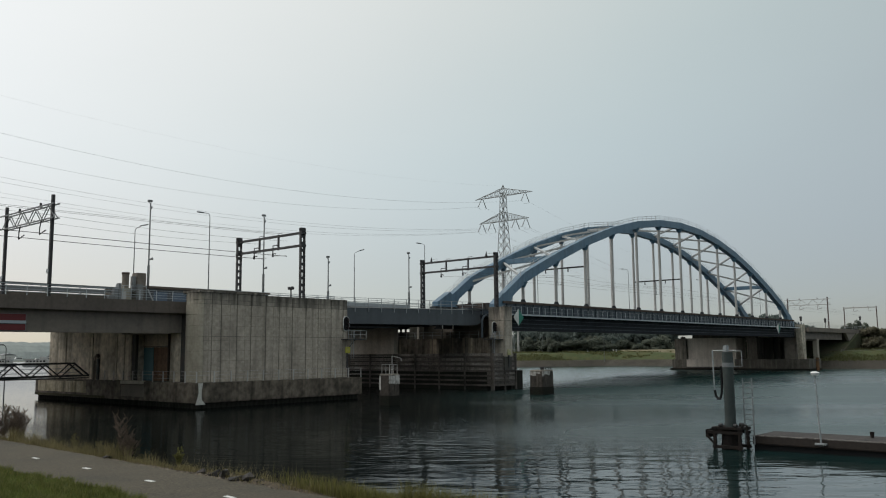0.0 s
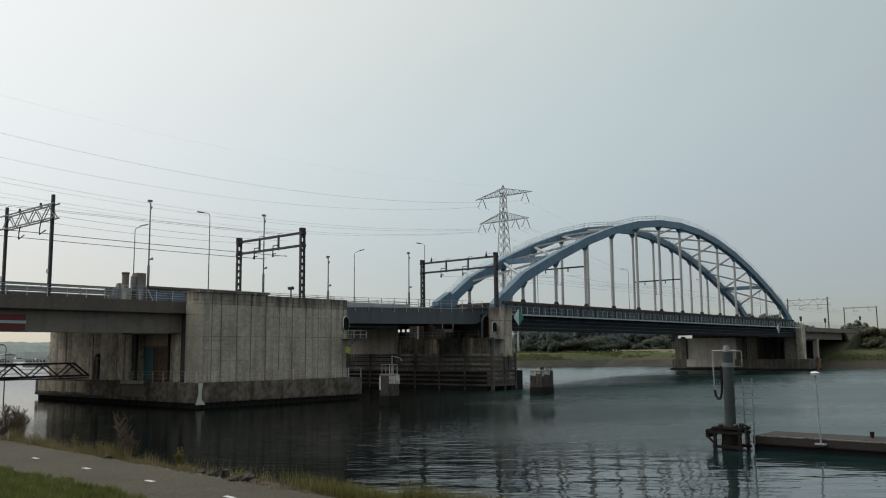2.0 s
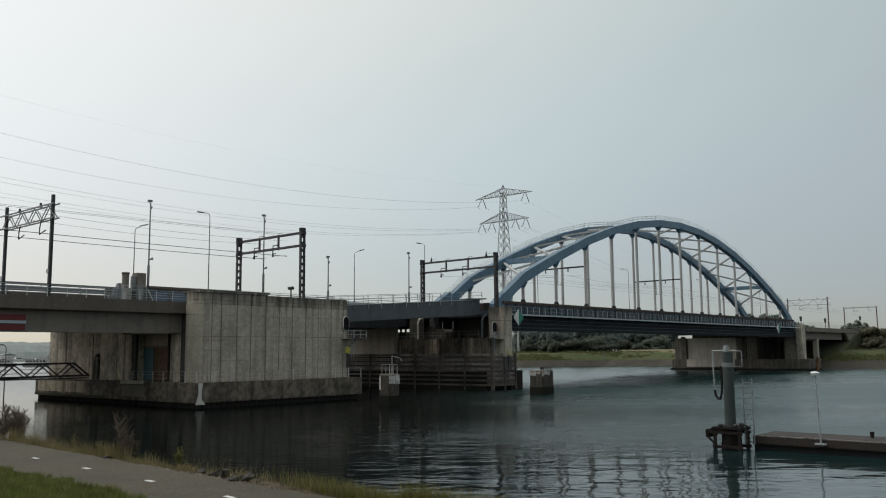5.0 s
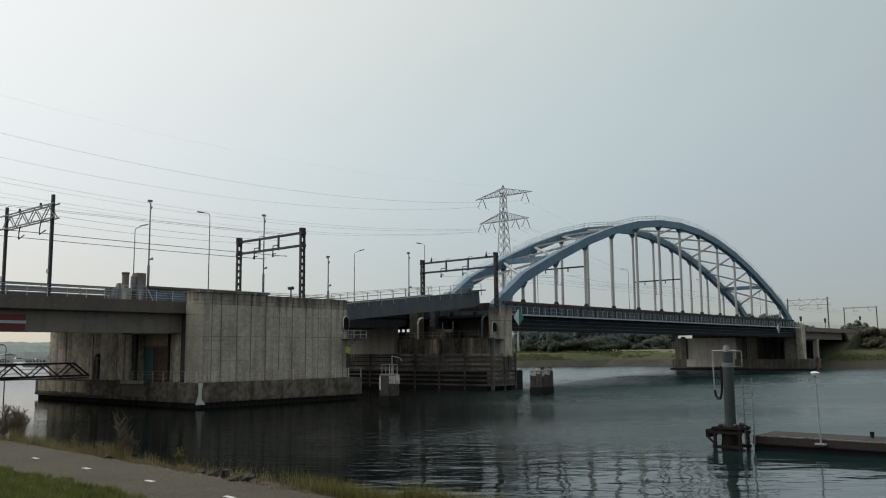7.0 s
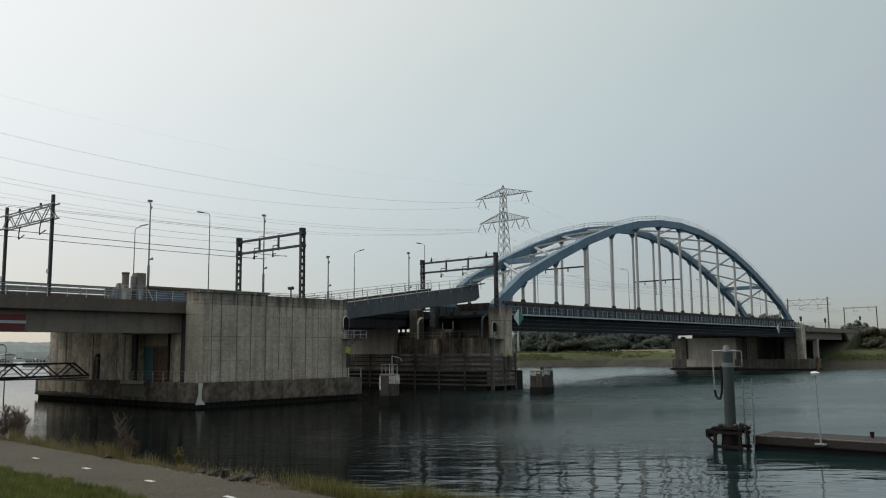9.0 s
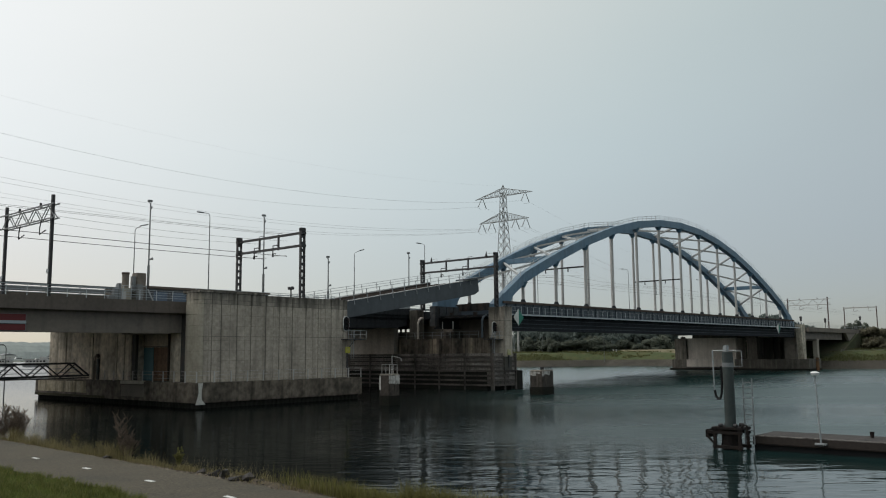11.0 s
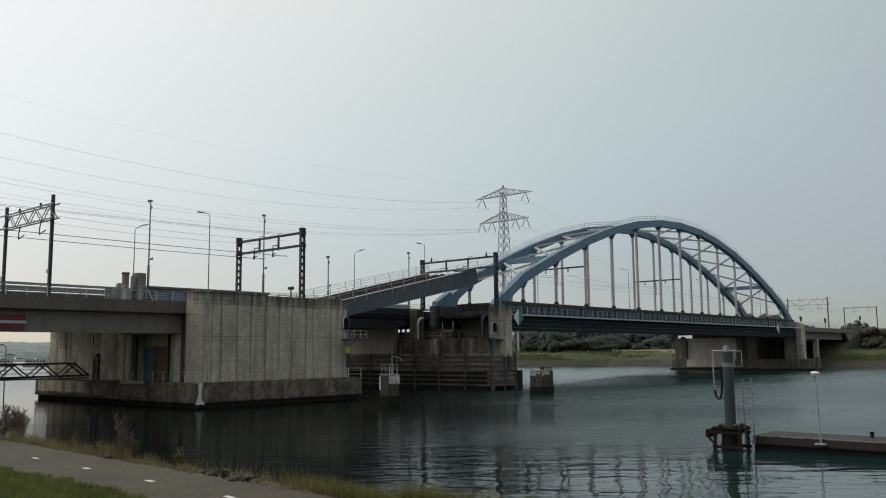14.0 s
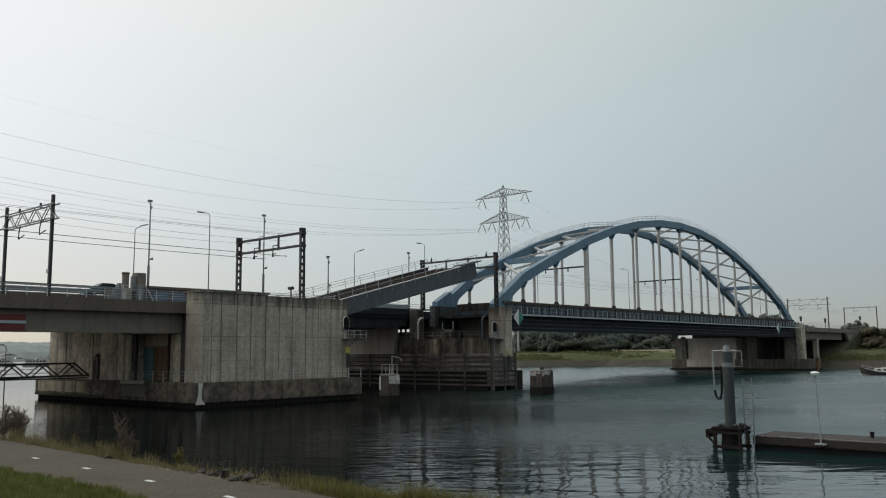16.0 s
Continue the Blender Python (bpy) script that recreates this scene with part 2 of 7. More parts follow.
# ---- mesh helpers ----
def box(bm, x0, x1, y0, y1, z0, z1):
    v = [bm.verts.new(p) for p in ((x0, y0, z0), (x1, y0, z0), (x1, y1, z0), (x0, y1, z0), (x0, y0, z1), (x1, y0, z1), (x1, y1, z1), (x0, y1, z1))]
    for f in ((3, 2, 1, 0), (4, 5, 6, 7), (0, 1, 5, 4), (1, 2, 6, 5), (2, 3, 7, 6), (3, 0, 4, 7)):
        bm.faces.new([v[i] for i in f])
    return bm


def frame_of(p, q):
    d = (Vector(q) - Vector(p)).normalized()
    up = Vector((0, 0, 1)) if abs(d.z) < 0.95 else Vector((0, 1, 0))
    s = d.cross(up).normalized()
    return d, s, s.cross(d)


def beam(bm, p, q, w, h):
    """A square bar from p to q, w wide and h high."""
    p, q = Vector(p), Vector(q)
    _, s, u = frame_of(p, q)
    a = [bm.verts.new(c + s * i * w / 2 + u * j * h / 2) for c in (p, q) for i, j in ((-1, -1), (1, -1), (1, 1), (-1, 1))]
    for f in ((3, 2, 1, 0), (4, 5, 6, 7), (0, 1, 5, 4), (1, 2, 6, 5), (2, 3, 7, 6), (3, 0, 4, 7)):
        bm.faces.new([a[i] for i in f])
    return bm


def tube(bm, p, q, r, n=8, r2=None, cap=True):
    p, q = Vector(p), Vector(q)
    _, s, u = frame_of(p, q)
    r2 = r if r2 is None else r2
    rings = [[bm.verts.new(c + (s * math.cos(a) + u * math.sin(a)) * rr) for a in [2 * math.pi * k / n for k in range(n)]] for c, rr in ((p, r), (q, r2))]
    for k in range(n):
        bm.faces.new([rings[0][k], rings[0][(k + 1) % n], rings[1][(k + 1) % n], rings[1][k]])
    if cap:
        bm.faces.new(rings[0][::-1])
        bm.faces.new(rings[1])
    return bm


def poly_tube(bm, pts, r, n=6):
    """One bent tube through all the points."""
    pts = [Vector(p) for p in pts]
    rings, s = [], None
    for k, p in enumerate(pts):
        d = (pts[min(k + 1, len(pts) - 1)] - pts[max(k - 1, 0)]).normalized()
        if s is None:
            s = frame_of(pts[0], pts[1])[1]
        s = (s - d * s.dot(d)).normalized()
        u = s.cross(d)
        rings.append([bm.verts.new(p + (s * math.cos(a) + u * math.sin(a)) * r) for a in [2 * math.pi * j / n for j in range(n)]])
    for a, b in zip(rings[:-1], rings[1:]):
        for k in range(n):
            bm.faces.new([a[k], a[(k + 1) % n], b[(k + 1) % n], b[k]])
    bm.faces.new(rings[0][::-1])
    bm.faces.new(rings[-1])
    return bm


def extrude_y(bm, outline, y0, y1):
    """A slab with that outline in x and z, from y0 to y1."""
    a = [bm.verts.new((x, y0, z)) for x, z in outline]
    b = [bm.verts.new((x, y1, z)) for x, z in outline]
    n = len(a)
    bm.faces.new(a)
    bm.faces.new(b[::-1])
    for k in range(n):
        bm.faces.new([a[k], b[k], b[(k + 1) % n], a[(k + 1) % n]])
    return bm


def finish(bm, name, mat, bevel=0.0):
    if bevel:
        bmesh.ops.bevel(bm, geom=bm.edges[:], offset=bevel, segments=2, affect="EDGES", clamp_overlap=True)
    bmesh.ops.recalc_face_normals(bm, faces=bm.faces[:])
    me = bpy.data.meshes.new(name)
    bm.to_mesh(me)
    bm.free()
    me.materials.append(mat)
    return me


ORIGIN = {}


def thing(name, label, category, at=(0, 0, 0), group="", kind=""):
    ob = new(name)
    ob.empty_display_size = 0.2
    ob.matrix_basis = Matrix.Translation(at)
    ORIGIN[ob.name] = Vector(at)
    return tagged(ob, label, category, group, kind)


def root(ob):
    while ob.parent:
        ob = ob.parent
    return ORIGIN.get(ob.name, Vector())


def hang(name, me, parent, m=None, label=""):
    """A mesh object under a parent; its mesh and m are in the place's own coordinates."""
    ob = new(name, me)
    ob.parent = parent
    # offset from the top thing's base, once, on the first level
    ob.matrix_basis = (Matrix.Translation(-root(parent)) if parent.parent is None else parent.matrix_basis.inverted() @ Matrix.Translation(-root(parent))) @ (m or Matrix())
    return tagged(ob, label)


def part(name, bm, mat, parent, label="", bevel=0.0):
    return hang(name, finish(bm, name, mat, bevel), parent, None, label)


def solid(name, bm, mat, label, category="", group="", kind="", bevel=0.0):
    return tagged(new(name, finish(bm, name, mat, bevel)), label, category, group, kind)


def B():
    return bmesh.new()


def railing(parent, p, q, mat=GALV, h=1.0, step=2.0, rails=(0.5, 1.0), r=0.028, drop=0.0, name="rail", th=0.05):
    """Posts and rails along a line, each one a part."""
    p, q = Vector(p), Vector(q)
    d = q - p
    n = max(1, round(d.length / step))
    me = finish(box(B(), -r, r, -r, r, -drop, h), "post", mat)
    for k in range(n + 1):
        hang("post", me, parent, Matrix.Translation(p + d * k / n))
    for z in rails:
        part(name, beam(B(), p + Vector((0, 0, z)), q + Vector((0, 0, z)), th, th), mat, parent)


# ---- ground, water ----
def path_middle(y):
    return 9.385 + 0.045 * (max(-40, min(90, y)) - 13.5)


def ground_height(x, y):
    """Near dike with the path along Y, the canal's bed, the far bank, and low land a kilometre off."""
    n = noise.noise((x * 0.15, y * 0.15, 0)) * 0.12
    d = x - path_middle(y)
    if y > 930:
        h = min(1.6, (y - 960) * 0.1 - 1)
    elif x > 200:
        s = x - FAR_SHORE(y)
        if s < 0:
            h = max(-3.0, s * 0.4)
        elif s < 6:
            h = s * 0.42
        elif s < 16:
            h = 2.52 + (s - 6) * 0.25
        else:
            h = min(6.4, 5.02 + (s - 16) * 0.02)
    elif d < -1.25:
        h = 2.92 + (-1.25 - d) * 0.12 if d > -11 else 4.09 + min(0, (d + 11) * 0.02)
    elif d < 1.4:
        h = 2.86
        n = 0
    else:
        h = max(-3.0, 2.86 - (d - 1.4) * 0.5)
        n *= 2
    return h + (n if h > -2 else 0)


def FAR_SHORE(y):
    """Where the far bank meets the water: a shallow bay behind the far pier."""
    return float(np.interp(y, (0, 64, 76, 95, 120, 145, 165, 187, 215, 240, 900), (268, 256, 249, 262, 283, 287, 283, 258, 252, 275, 1400)))


def make_ground():
    xs = [-3000, -1000, -300, -100, -40, -15, -5] + [k * 0.5 - 2 for k in range(0, 54)] + [27, 40, 80, 140, 200, 225, 235] + [240 + 1.5 * k for k in range(0, 48)] + [318, 340, 400, 600, 1000, 2000, 3000]
    ys = [-3000, -1000, -300, -100, -40, -10] + [k * 1.0 for k in range(0, 45)] + [50 + 3.5 * k for k in range(0, 64)] + [300, 400, 600, 900, 940, 970, 1000, 1100, 1500, 3000]
    verts = [(x, y, ground_height(x, y)) for y in ys for x in xs]
    w = len(xs)
    faces = [(j * w + i, j * w + i + 1, (j + 1) * w + i + 1, (j + 1) * w + i) for j in range(len(ys) - 1) for i in range(w - 1)]
    me = bpy.data.meshes.new("ground")
    me.from_pydata(verts, [], faces)
    me.materials.append(GRASS_GROUND)
    return tagged(new("ground", me), "grassy dike land with stone-faced canal banks", "ground", kind="structure")


def water_material():
    m = bpy.data.materials.new("rippled_canal_water")
    m.use_nodes = True
    nt = m.node_tree
    N, L = nt.nodes.new, nt.links.new
    b = nt.nodes["Principled BSDF"]
    b.inputs["Base Color"].default_value = (0.006, 0.011, 0.0105, 1)
    b.inputs["Specular Tint"].default_value = (0.85, 1.0, 1.0, 1)
    b.inputs["Roughness"].default_value = 0.06
    b.inputs["IOR"].default_value = 1.33
    tc = N("ShaderNodeTexCoord")
    # wind-ruffled open water against the calm lee of the pier
    g = N("ShaderNodeNewGeometry")
    sep = N("ShaderNodeSeparateXYZ")
    L(g.outputs["Position"], sep.inputs[0])
    diff = N("ShaderNodeMath")
    diff.operation = "SUBTRACT"
    L(sep.outputs["X"], diff.inputs[0])
    L(sep.outputs["Y"], diff.inputs[1])
    nz = N("ShaderNodeTexNoise")
    nz.inputs["Scale"].default_value, nz.inputs["Detail"].default_value = 0.045, 3
    L(g.outputs["Position"], nz.inputs["Vector"])
    wob = N("ShaderNodeMath")
    wob.operation = "MULTIPLY_ADD"
    wob.inputs[1].default_value = 26
    L(nz.outputs["Fac"], wob.inputs[0])
    L(diff.outputs[0], wob.inputs[2])

    def zone(a, b_, lo, hi):
        mr = N("ShaderNodeMapRange")
        mr.interpolation_type = "SMOOTHSTEP"
        mr.inputs["From Min"].default_value, mr.inputs["From Max"].default_value = a, b_
        mr.inputs["To Min"].default_value, mr.inputs["To Max"].default_value = lo, hi
        L(wob.outputs[0], mr.inputs["Value"])
        return mr.outputs[0]

    # dim pier reflection put into the base colour: darker in the lee, teal outside
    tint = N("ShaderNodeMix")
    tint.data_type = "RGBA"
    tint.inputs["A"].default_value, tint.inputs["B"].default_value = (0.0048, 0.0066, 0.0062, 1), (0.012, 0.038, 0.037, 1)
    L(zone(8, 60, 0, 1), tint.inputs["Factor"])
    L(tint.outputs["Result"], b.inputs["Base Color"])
    total = N("ShaderNodeMath")
    L(sep.outputs["X"], total.inputs[0])
    L(sep.outputs["Y"], total.inputs[1])

    def near_swell(rest, full):
        mr = N("ShaderNodeMapRange")
        mr.interpolation_type = "SMOOTHSTEP"
        mr.inputs["From Min"].default_value, mr.inputs["From Max"].default_value = 50, 92
        mr.inputs["To Min"].default_value, mr.inputs["To Max"].default_value = 1.0, 0.3
        L(total.outputs[0], mr.inputs["Value"])
        mul = N("ShaderNodeMath")
        mul.operation = "MULTIPLY"
        L(mr.outputs[0], mul.inputs[0])
        L(zone(6, 20, full * rest, full), mul.inputs[1])
        return mul.outputs[0]

    out_there = N("ShaderNodeMapRange")
    out_there.interpolation_type = "SMOOTHSTEP"
    out_there.inputs["From Min"].default_value, out_there.inputs["From Max"].default_value = 52, 82
    L(total.outputs[0], out_there.inputs["Value"])
    open_water = N("ShaderNodeMapRange")
    open_water.interpolation_type = "SMOOTHSTEP"
    open_water.inputs["From Min"].default_value, open_water.inputs["From Max"].default_value = 85, 300
    L(total.outputs[0], open_water.inputs["Value"])

    # ruffled water beyond the bridge, past a slanting edge
    across = N("ShaderNodeVectorMath")
    across.operation = "DOT_PRODUCT"
    across.inputs[1].default_value = (-0.291, 0.957, 0)
    L(g.outputs["Position"], across.inputs[0])
    ragged = N("ShaderNodeMath")
    ragged.operation = "MULTIPLY_ADD"
    ragged.inputs[1].default_value = 5
    L(nz.outputs["Fac"], ragged.inputs[0])
    L(across.outputs["Value"], ragged.inputs[2])
    past = N("ShaderNodeMapRange")
    past.interpolation_type = "SMOOTHSTEP"
    past.inputs["From Min"].default_value, past.inputs["From Max"].default_value = 43, 48
    L(ragged.outputs[0], past.inputs["Value"])
    reach = N("ShaderNodeMapRange")
    reach.interpolation_type = "SMOOTHSTEP"
    reach.inputs["From Min"].default_value, reach.inputs["From Max"].default_value = 90, 104
    L(sep.outputs["X"], reach.inputs["Value"])
    beyond = N("ShaderNodeMath")
    beyond.operation = "MULTIPLY"
    L(past.outputs[0], beyond.inputs[0])
    L(reach.outputs[0], beyond.inputs[1])
    windy = N("ShaderNodeMath")
    windy.operation = "MAXIMUM"
    L(open_water.outputs[0], windy.inputs[0])
    L(beyond.outputs[0], windy.inputs[1])

    def away(a, b_, lo, hi):
        mul = N("ShaderNodeMath")
        mul.operation = "MULTIPLY"
        part_there = N("ShaderNodeMapRange")
        part_there.inputs["To Min"].default_value = 0.3
        L(out_there.outputs[0], part_there.inputs["Value"])
        L(part_there.outputs[0], mul.inputs[0])
        L(zone(a, b_, lo, hi), mul.inputs[1])
        return mul.outputs[0]

    last = None
    for scale, stretch, strength, dist, rot, edges in WAVES:
        mp = N("ShaderNodeMapping")
        mp.vector_type = "TEXTURE"
        mp.inputs["Scale"].default_value = stretch
        mp.inputs["Rotation"].default_value = (0, 0, radians(rot))
        L(tc.outputs["Object"], mp.inputs["Vector"])
        nz = N("ShaderNodeTexNoise")
        nz.inputs["Scale"].default_value, nz.inputs["Detail"].default_value = scale, 2.0
        L(mp.outputs[0], nz.inputs["Vector"])
        height = nz.outputs["Fac"]
        if not edges:
            # wind-driven waves on the open reach; constant tilt to the near bank brightens them
            lean = N("ShaderNodeMath")
            lean.operation = "MULTIPLY_ADD"
            lean.inputs[1].default_value = 0.3
            chop = N("ShaderNodeMath")
            chop.operation = "MULTIPLY"
            chop.inputs[1].default_value = 0.28
            L(height, chop.inputs[0])
            L(total.outputs[0], lean.inputs[0])
            L(chop.outputs[0], lean.inputs[2])
            height = lean.outputs[0]
        bp = N("ShaderNodeBump")
        bp.inputs["Distance"].default_value = dist
        L(away(*edges, strength) if isinstance(edges, tuple) else near_swell(edges, strength) if edges else windy.outputs[0], bp.inputs["Strength"])
        L(height, bp.inputs["Height"])
        if last:
            L(last, bp.inputs["Normal"])
        last = bp.outputs[0]
    L(last, b.inputs["Normal"])
    ruffle = N("ShaderNodeMath")
    ruffle.operation = "MULTIPLY_ADD"
    L(out_there.outputs[0], ruffle.inputs[0])
    slick = N("ShaderNodeTexNoise")
    slick.inputs["Scale"].default_value, slick.inputs["Detail"].default_value = 0.03, 4
    turn = N("ShaderNodeMapping")
    turn.vector_type = "TEXTURE"
    turn.inputs["Scale"].default_value = (1, 7, 1)
    turn.inputs["Rotation"].default_value = (0, 0, radians(38))
    L(g.outputs["Position"], turn.inputs["Vector"])
    L(turn.outputs[0], slick.inputs["Vector"])
    gust = N("ShaderNodeMapRange")
    gust.inputs["From Min"].default_value, gust.inputs["From Max"].default_value = 0.36, 0.56
    gust.inputs["To Min"].default_value, gust.inputs["To Max"].default_value = 0.45, 1.1
    L(slick.outputs["Fac"], gust.inputs["Value"])
    gusty = N("ShaderNodeMath")
    gusty.operation = "MULTIPLY"
    L(zone(6, 44, 0.0, 0.27), gusty.inputs[0])
    L(gust.outputs[0], gusty.inputs[1])
    calm = N("ShaderNodeMath")
    calm.operation = "MULTIPLY_ADD"
    calm.inputs[1].default_value, calm.inputs[2].default_value = -0.8, 1.0
    L(beyond.outputs[0], calm.inputs[0])
    eased = N("ShaderNodeMath")
    eased.operation = "MULTIPLY"
    L(gusty.outputs[0], eased.inputs[0])
    L(calm.outputs[0], eased.inputs[1])
    L(eased.outputs[0], ruffle.inputs[1])
    ruffle.inputs[2].default_value = 0.015
    L(ruffle.outputs[0], b.inputs["Roughness"])
    # index lowered in the lee of the pier so its reflection comes out darker
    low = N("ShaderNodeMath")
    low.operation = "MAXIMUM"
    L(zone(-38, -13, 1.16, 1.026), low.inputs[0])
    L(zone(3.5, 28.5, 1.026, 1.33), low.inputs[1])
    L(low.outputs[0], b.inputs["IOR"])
    return m


# (scale, stretch, strength, height, heading, where): long swell near the bank, short chop in the wind
WAVES = [(0.42, (0.8, 1.7, 1), 1.0, 0.078, 41, 0.4), (1.3, (0.7, 2.6, 1), 0.9, 0.055, 38, (-8, 22, 0.35)), (3.2, (0.8, 2.0, 1), 0.6, 0.034, 46, (0, 32, 0.3)), (0.8, (0.6, 3.0, 1), 1.0, 0.19, 40, 0)]


GRASS_GROUND = material("dike_grass", (0.053, 0.072, 0.02), 0.95, grain=(2.2, 0.5), stain=(0.3, (0.085, 0.075, 0.022), 0.7), bump=0.6)
DULL_GRASS = material("dull_embankment_grass", (0.05, 0.06, 0.026), 0.95, grain=(2.2, 0.5), stain=(0.25, (0.075, 0.065, 0.038), 0.8), bump=0.6)
make_ground()
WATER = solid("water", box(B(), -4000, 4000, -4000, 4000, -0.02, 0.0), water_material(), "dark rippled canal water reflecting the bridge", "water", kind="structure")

# ---- cycle path ----
bm = B()
ends = [bm.verts.new((path_middle(y) + dx, y, z)) for z in (2.6, 2.925) for dx, y in ((-1.25, -40), (1.22, -40), (1.22, 90), (-1.25, 90))]
for f in ((3, 2, 1, 0), (4, 5, 6, 7), (0, 1, 5, 4), (1, 2, 6, 5), (2, 3, 7, 6), (3, 0, 4, 7)):
    bm.faces.new([ends[i] for i in f])
solid("path", bm, ASPHALT, "narrow asphalt cycle path along the bank", "path", kind="structure")
DASH = finish(box(B(), -0.05, 0.05, -0.15, 0.15, 0, 0.006), "dash", WHITE)
for k in range(-2, 22):
    tagged(new("path_marking", DASH), "short white painted centre dash on the path", "road marking", "path centre dashes").matrix_basis = Matrix.Translation((path_middle(13.39 + 2.99 * k), 13.39 + 2.99 * k, 2.928)) @ pose(0, 0, 0, 0, 0, -2.6)

# ---- main dimensions of the bridge (X along it, Y across it, Z up from the water) ----
NEAR, FARA = 79.0, 90.0            # planes of the two arches
PANEL, MID = 9.442, 166.48         # spacing of the hangers, middle of the arch
LEFTY = 81.3                       # near face of the approach deck


# ---- bascule pier in the water ----
def bascule_pier():
    t = thing("bascule_pier", "weathered panelled concrete bascule pier standing in the canal", "bridge pier", (60, 96, 0))
    plat = extrude_y(B(), [(49.6, 0.55), (49.6, 2.62), (73.0, 2.62), (73.0, 0.55)], 77.07, 114.5)
    part("platform", plat, PLATFORM, t, "mottled mossy concrete platform", 0.08)
    for y0, y1 in ((100.6, 106.2), (106.35, 113.6)):
        part("pale_patch", box(B(), 49.56, 49.64, y0, y1, 1.1, 2.45), LICHEN, t, "paler lichen-stained panel", 0.01)
    part("pale_patch", box(B(), 49.56, 49.64, 87.2, 92.2, 0.95, 2.2), CONC_GIRDER, t, "smooth grey repair panel", 0.01)
    part("algae_band", box(B(), 49.57, 49.65, 96.0, 114.45, 0.58, 0.86), ALGAE, t, "yellow-green algae along the lower edge")
    # posts and foundation near-black: the recess shade is put into their colour
    pile = finish(tube(B(), (0, 0, -2.5), (0, 0, 0.6), 0.2, 8), "support_post", WET_SHADED)
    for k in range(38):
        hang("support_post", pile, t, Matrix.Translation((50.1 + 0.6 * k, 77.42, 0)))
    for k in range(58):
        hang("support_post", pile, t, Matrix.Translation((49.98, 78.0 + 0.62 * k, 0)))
    part("foundation", box(B(), 49.92, 72.5, 77.36, 114.2, -2.5, 0.55), WET_SHADED, t, "wet foundation, blackened for the shade below the platform")
    part("lime_crust", extrude_y(B(), [(49.62, 0.4), (50.75, 0.4), (50.3, 0.9), (50.25, 1.7), (50.4, 2.6), (49.85, 2.6), (49.95, 1.6)], 77.0, 77.1), LIME, t, "white lime crust run down the corner")
    # front wall core, panels before it
    part("wall_core", box(B(), 51.15, 71.45, 78.27, 80.6, 2.62, 12.0), WALL_JOINT, t)
    cols = [51.08, 52.1, 53.25, 55.27, 57.13, 59.13, 61.03, 62.91, 64.93, 66.83, 68.88, 70.81, 71.55]
    rows = [(2.62, 7.45), (7.45, 10.9), (10.9, 11.35), (11.35, 12.1)]
    for i, (a, b) in enumerate(zip(cols[:-1], cols[1:])):
        for z0, z1 in rows:
            part("concrete_panel", box(B(), a + 0.05, b - 0.05, 78.2, 78.45, z0 + 0.018, z1 - 0.018), CONC if z1 < 11 else CONC_TOP, t)
            if i % 3 != 1 and z1 < 11:
                part("joint_strip", box(B(), (a + b) / 2 + 0.1, (a + b) / 2 + 0.13, 78.193, 78.21, z0, z1), FORM_LINE, t)
    for z in (3.75, 4.85, 5.95, 7.0, 8.55, 9.7):
        part("lift_line", box(B(), 51.1, 71.5, 78.196, 78.206, z, z + 0.02), FORM_LINE, t)
    # the corner stands out as a rounded column, cast in lifts
    lifts = [2.62, 4.3, 5.9, 7.45, 8.6, 9.8, 10.9, 11.35, 12.1]
    for k, (z0, z1) in enumerate(zip(lifts[:-1], lifts[1:])):
        c = B()
        grow = 0.025 * (k % 2)
        ring = [(51.06, 78.17 - grow)] + [(51.06 - (0.5 + grow) * math.sin(a), 79.47 - (1.3 + grow) * math.cos(a)) for a in [math.pi / 2 * j / 9 for j in range(1, 10)]] + [(50.56 - grow, 80.75), (52.0, 80.75), (52.0, 79.4), (51.06, 79.4)]
        low, high = ([c.verts.new((x, y, z)) for x, y in ring] for z in (z0 + 0.01, z1 - 0.01))
        c.faces.new(low)
        c.faces.new(high[::-1])
        for j in range(len(ring)):
            c.faces.new([low[j], low[(j + 1) % len(ring)], high[(j + 1) % len(ring)], high[j]])
        part("corner_lift", c, CONC_CORNER, t, "paler rounded corner column")
    part("coping", box(B(), 50.5, 58.9, 78.1, 81.4, 12.1, 12.35), CONC_TOP, t, "", 0.03)
    # side wall under the deck, facing the gap, with ribs, recess and door
    part("side_wall_core", box(B(), 51.12, 71.4, 92.0, 113.5, 2.62, 9.6), JOINT_SHADE, t)
    for y0, y1 in ((92.75, 94.22), (94.26, 95.98), (96.06, 96.62), (96.65, 101.92), (101.97, 102.65), (102.7, 109.0), (109.1, 109.78), (109.82, 113.9)):
        part("side_panel", box(B(), 51.0, 51.3, y0, y1, 2.62, 9.7), CONC_SIDE, t, "pale stained side wall panel", 0.02)
    part("return_wall", box(B(), 51.45, 52.3, 91.88, 91.995, 2.62, 9.7), CONC_SIDE, t)
    part("recess_wall", box(B(), 52.3, 71.4, 80.6, 92.4, 2.62, 11.0), CONC_SIDE, t, "stained recessed wall bay")
    part("buttress", box(B(), 51.0, 52.4, 82.3, 84.35, 2.62, 9.9), CONC_SIDE, t, "", 0.04)
    part("buttress", box(B(), 51.9, 52.4, 93.4, 94.4, 2.62, 9.6), RUST, t, "", 0.04)
    part("door", box(B(), 52.1, 52.35, 89.8, 92.5, 2.62, 6.4), TEAL, t, "teal steel door")
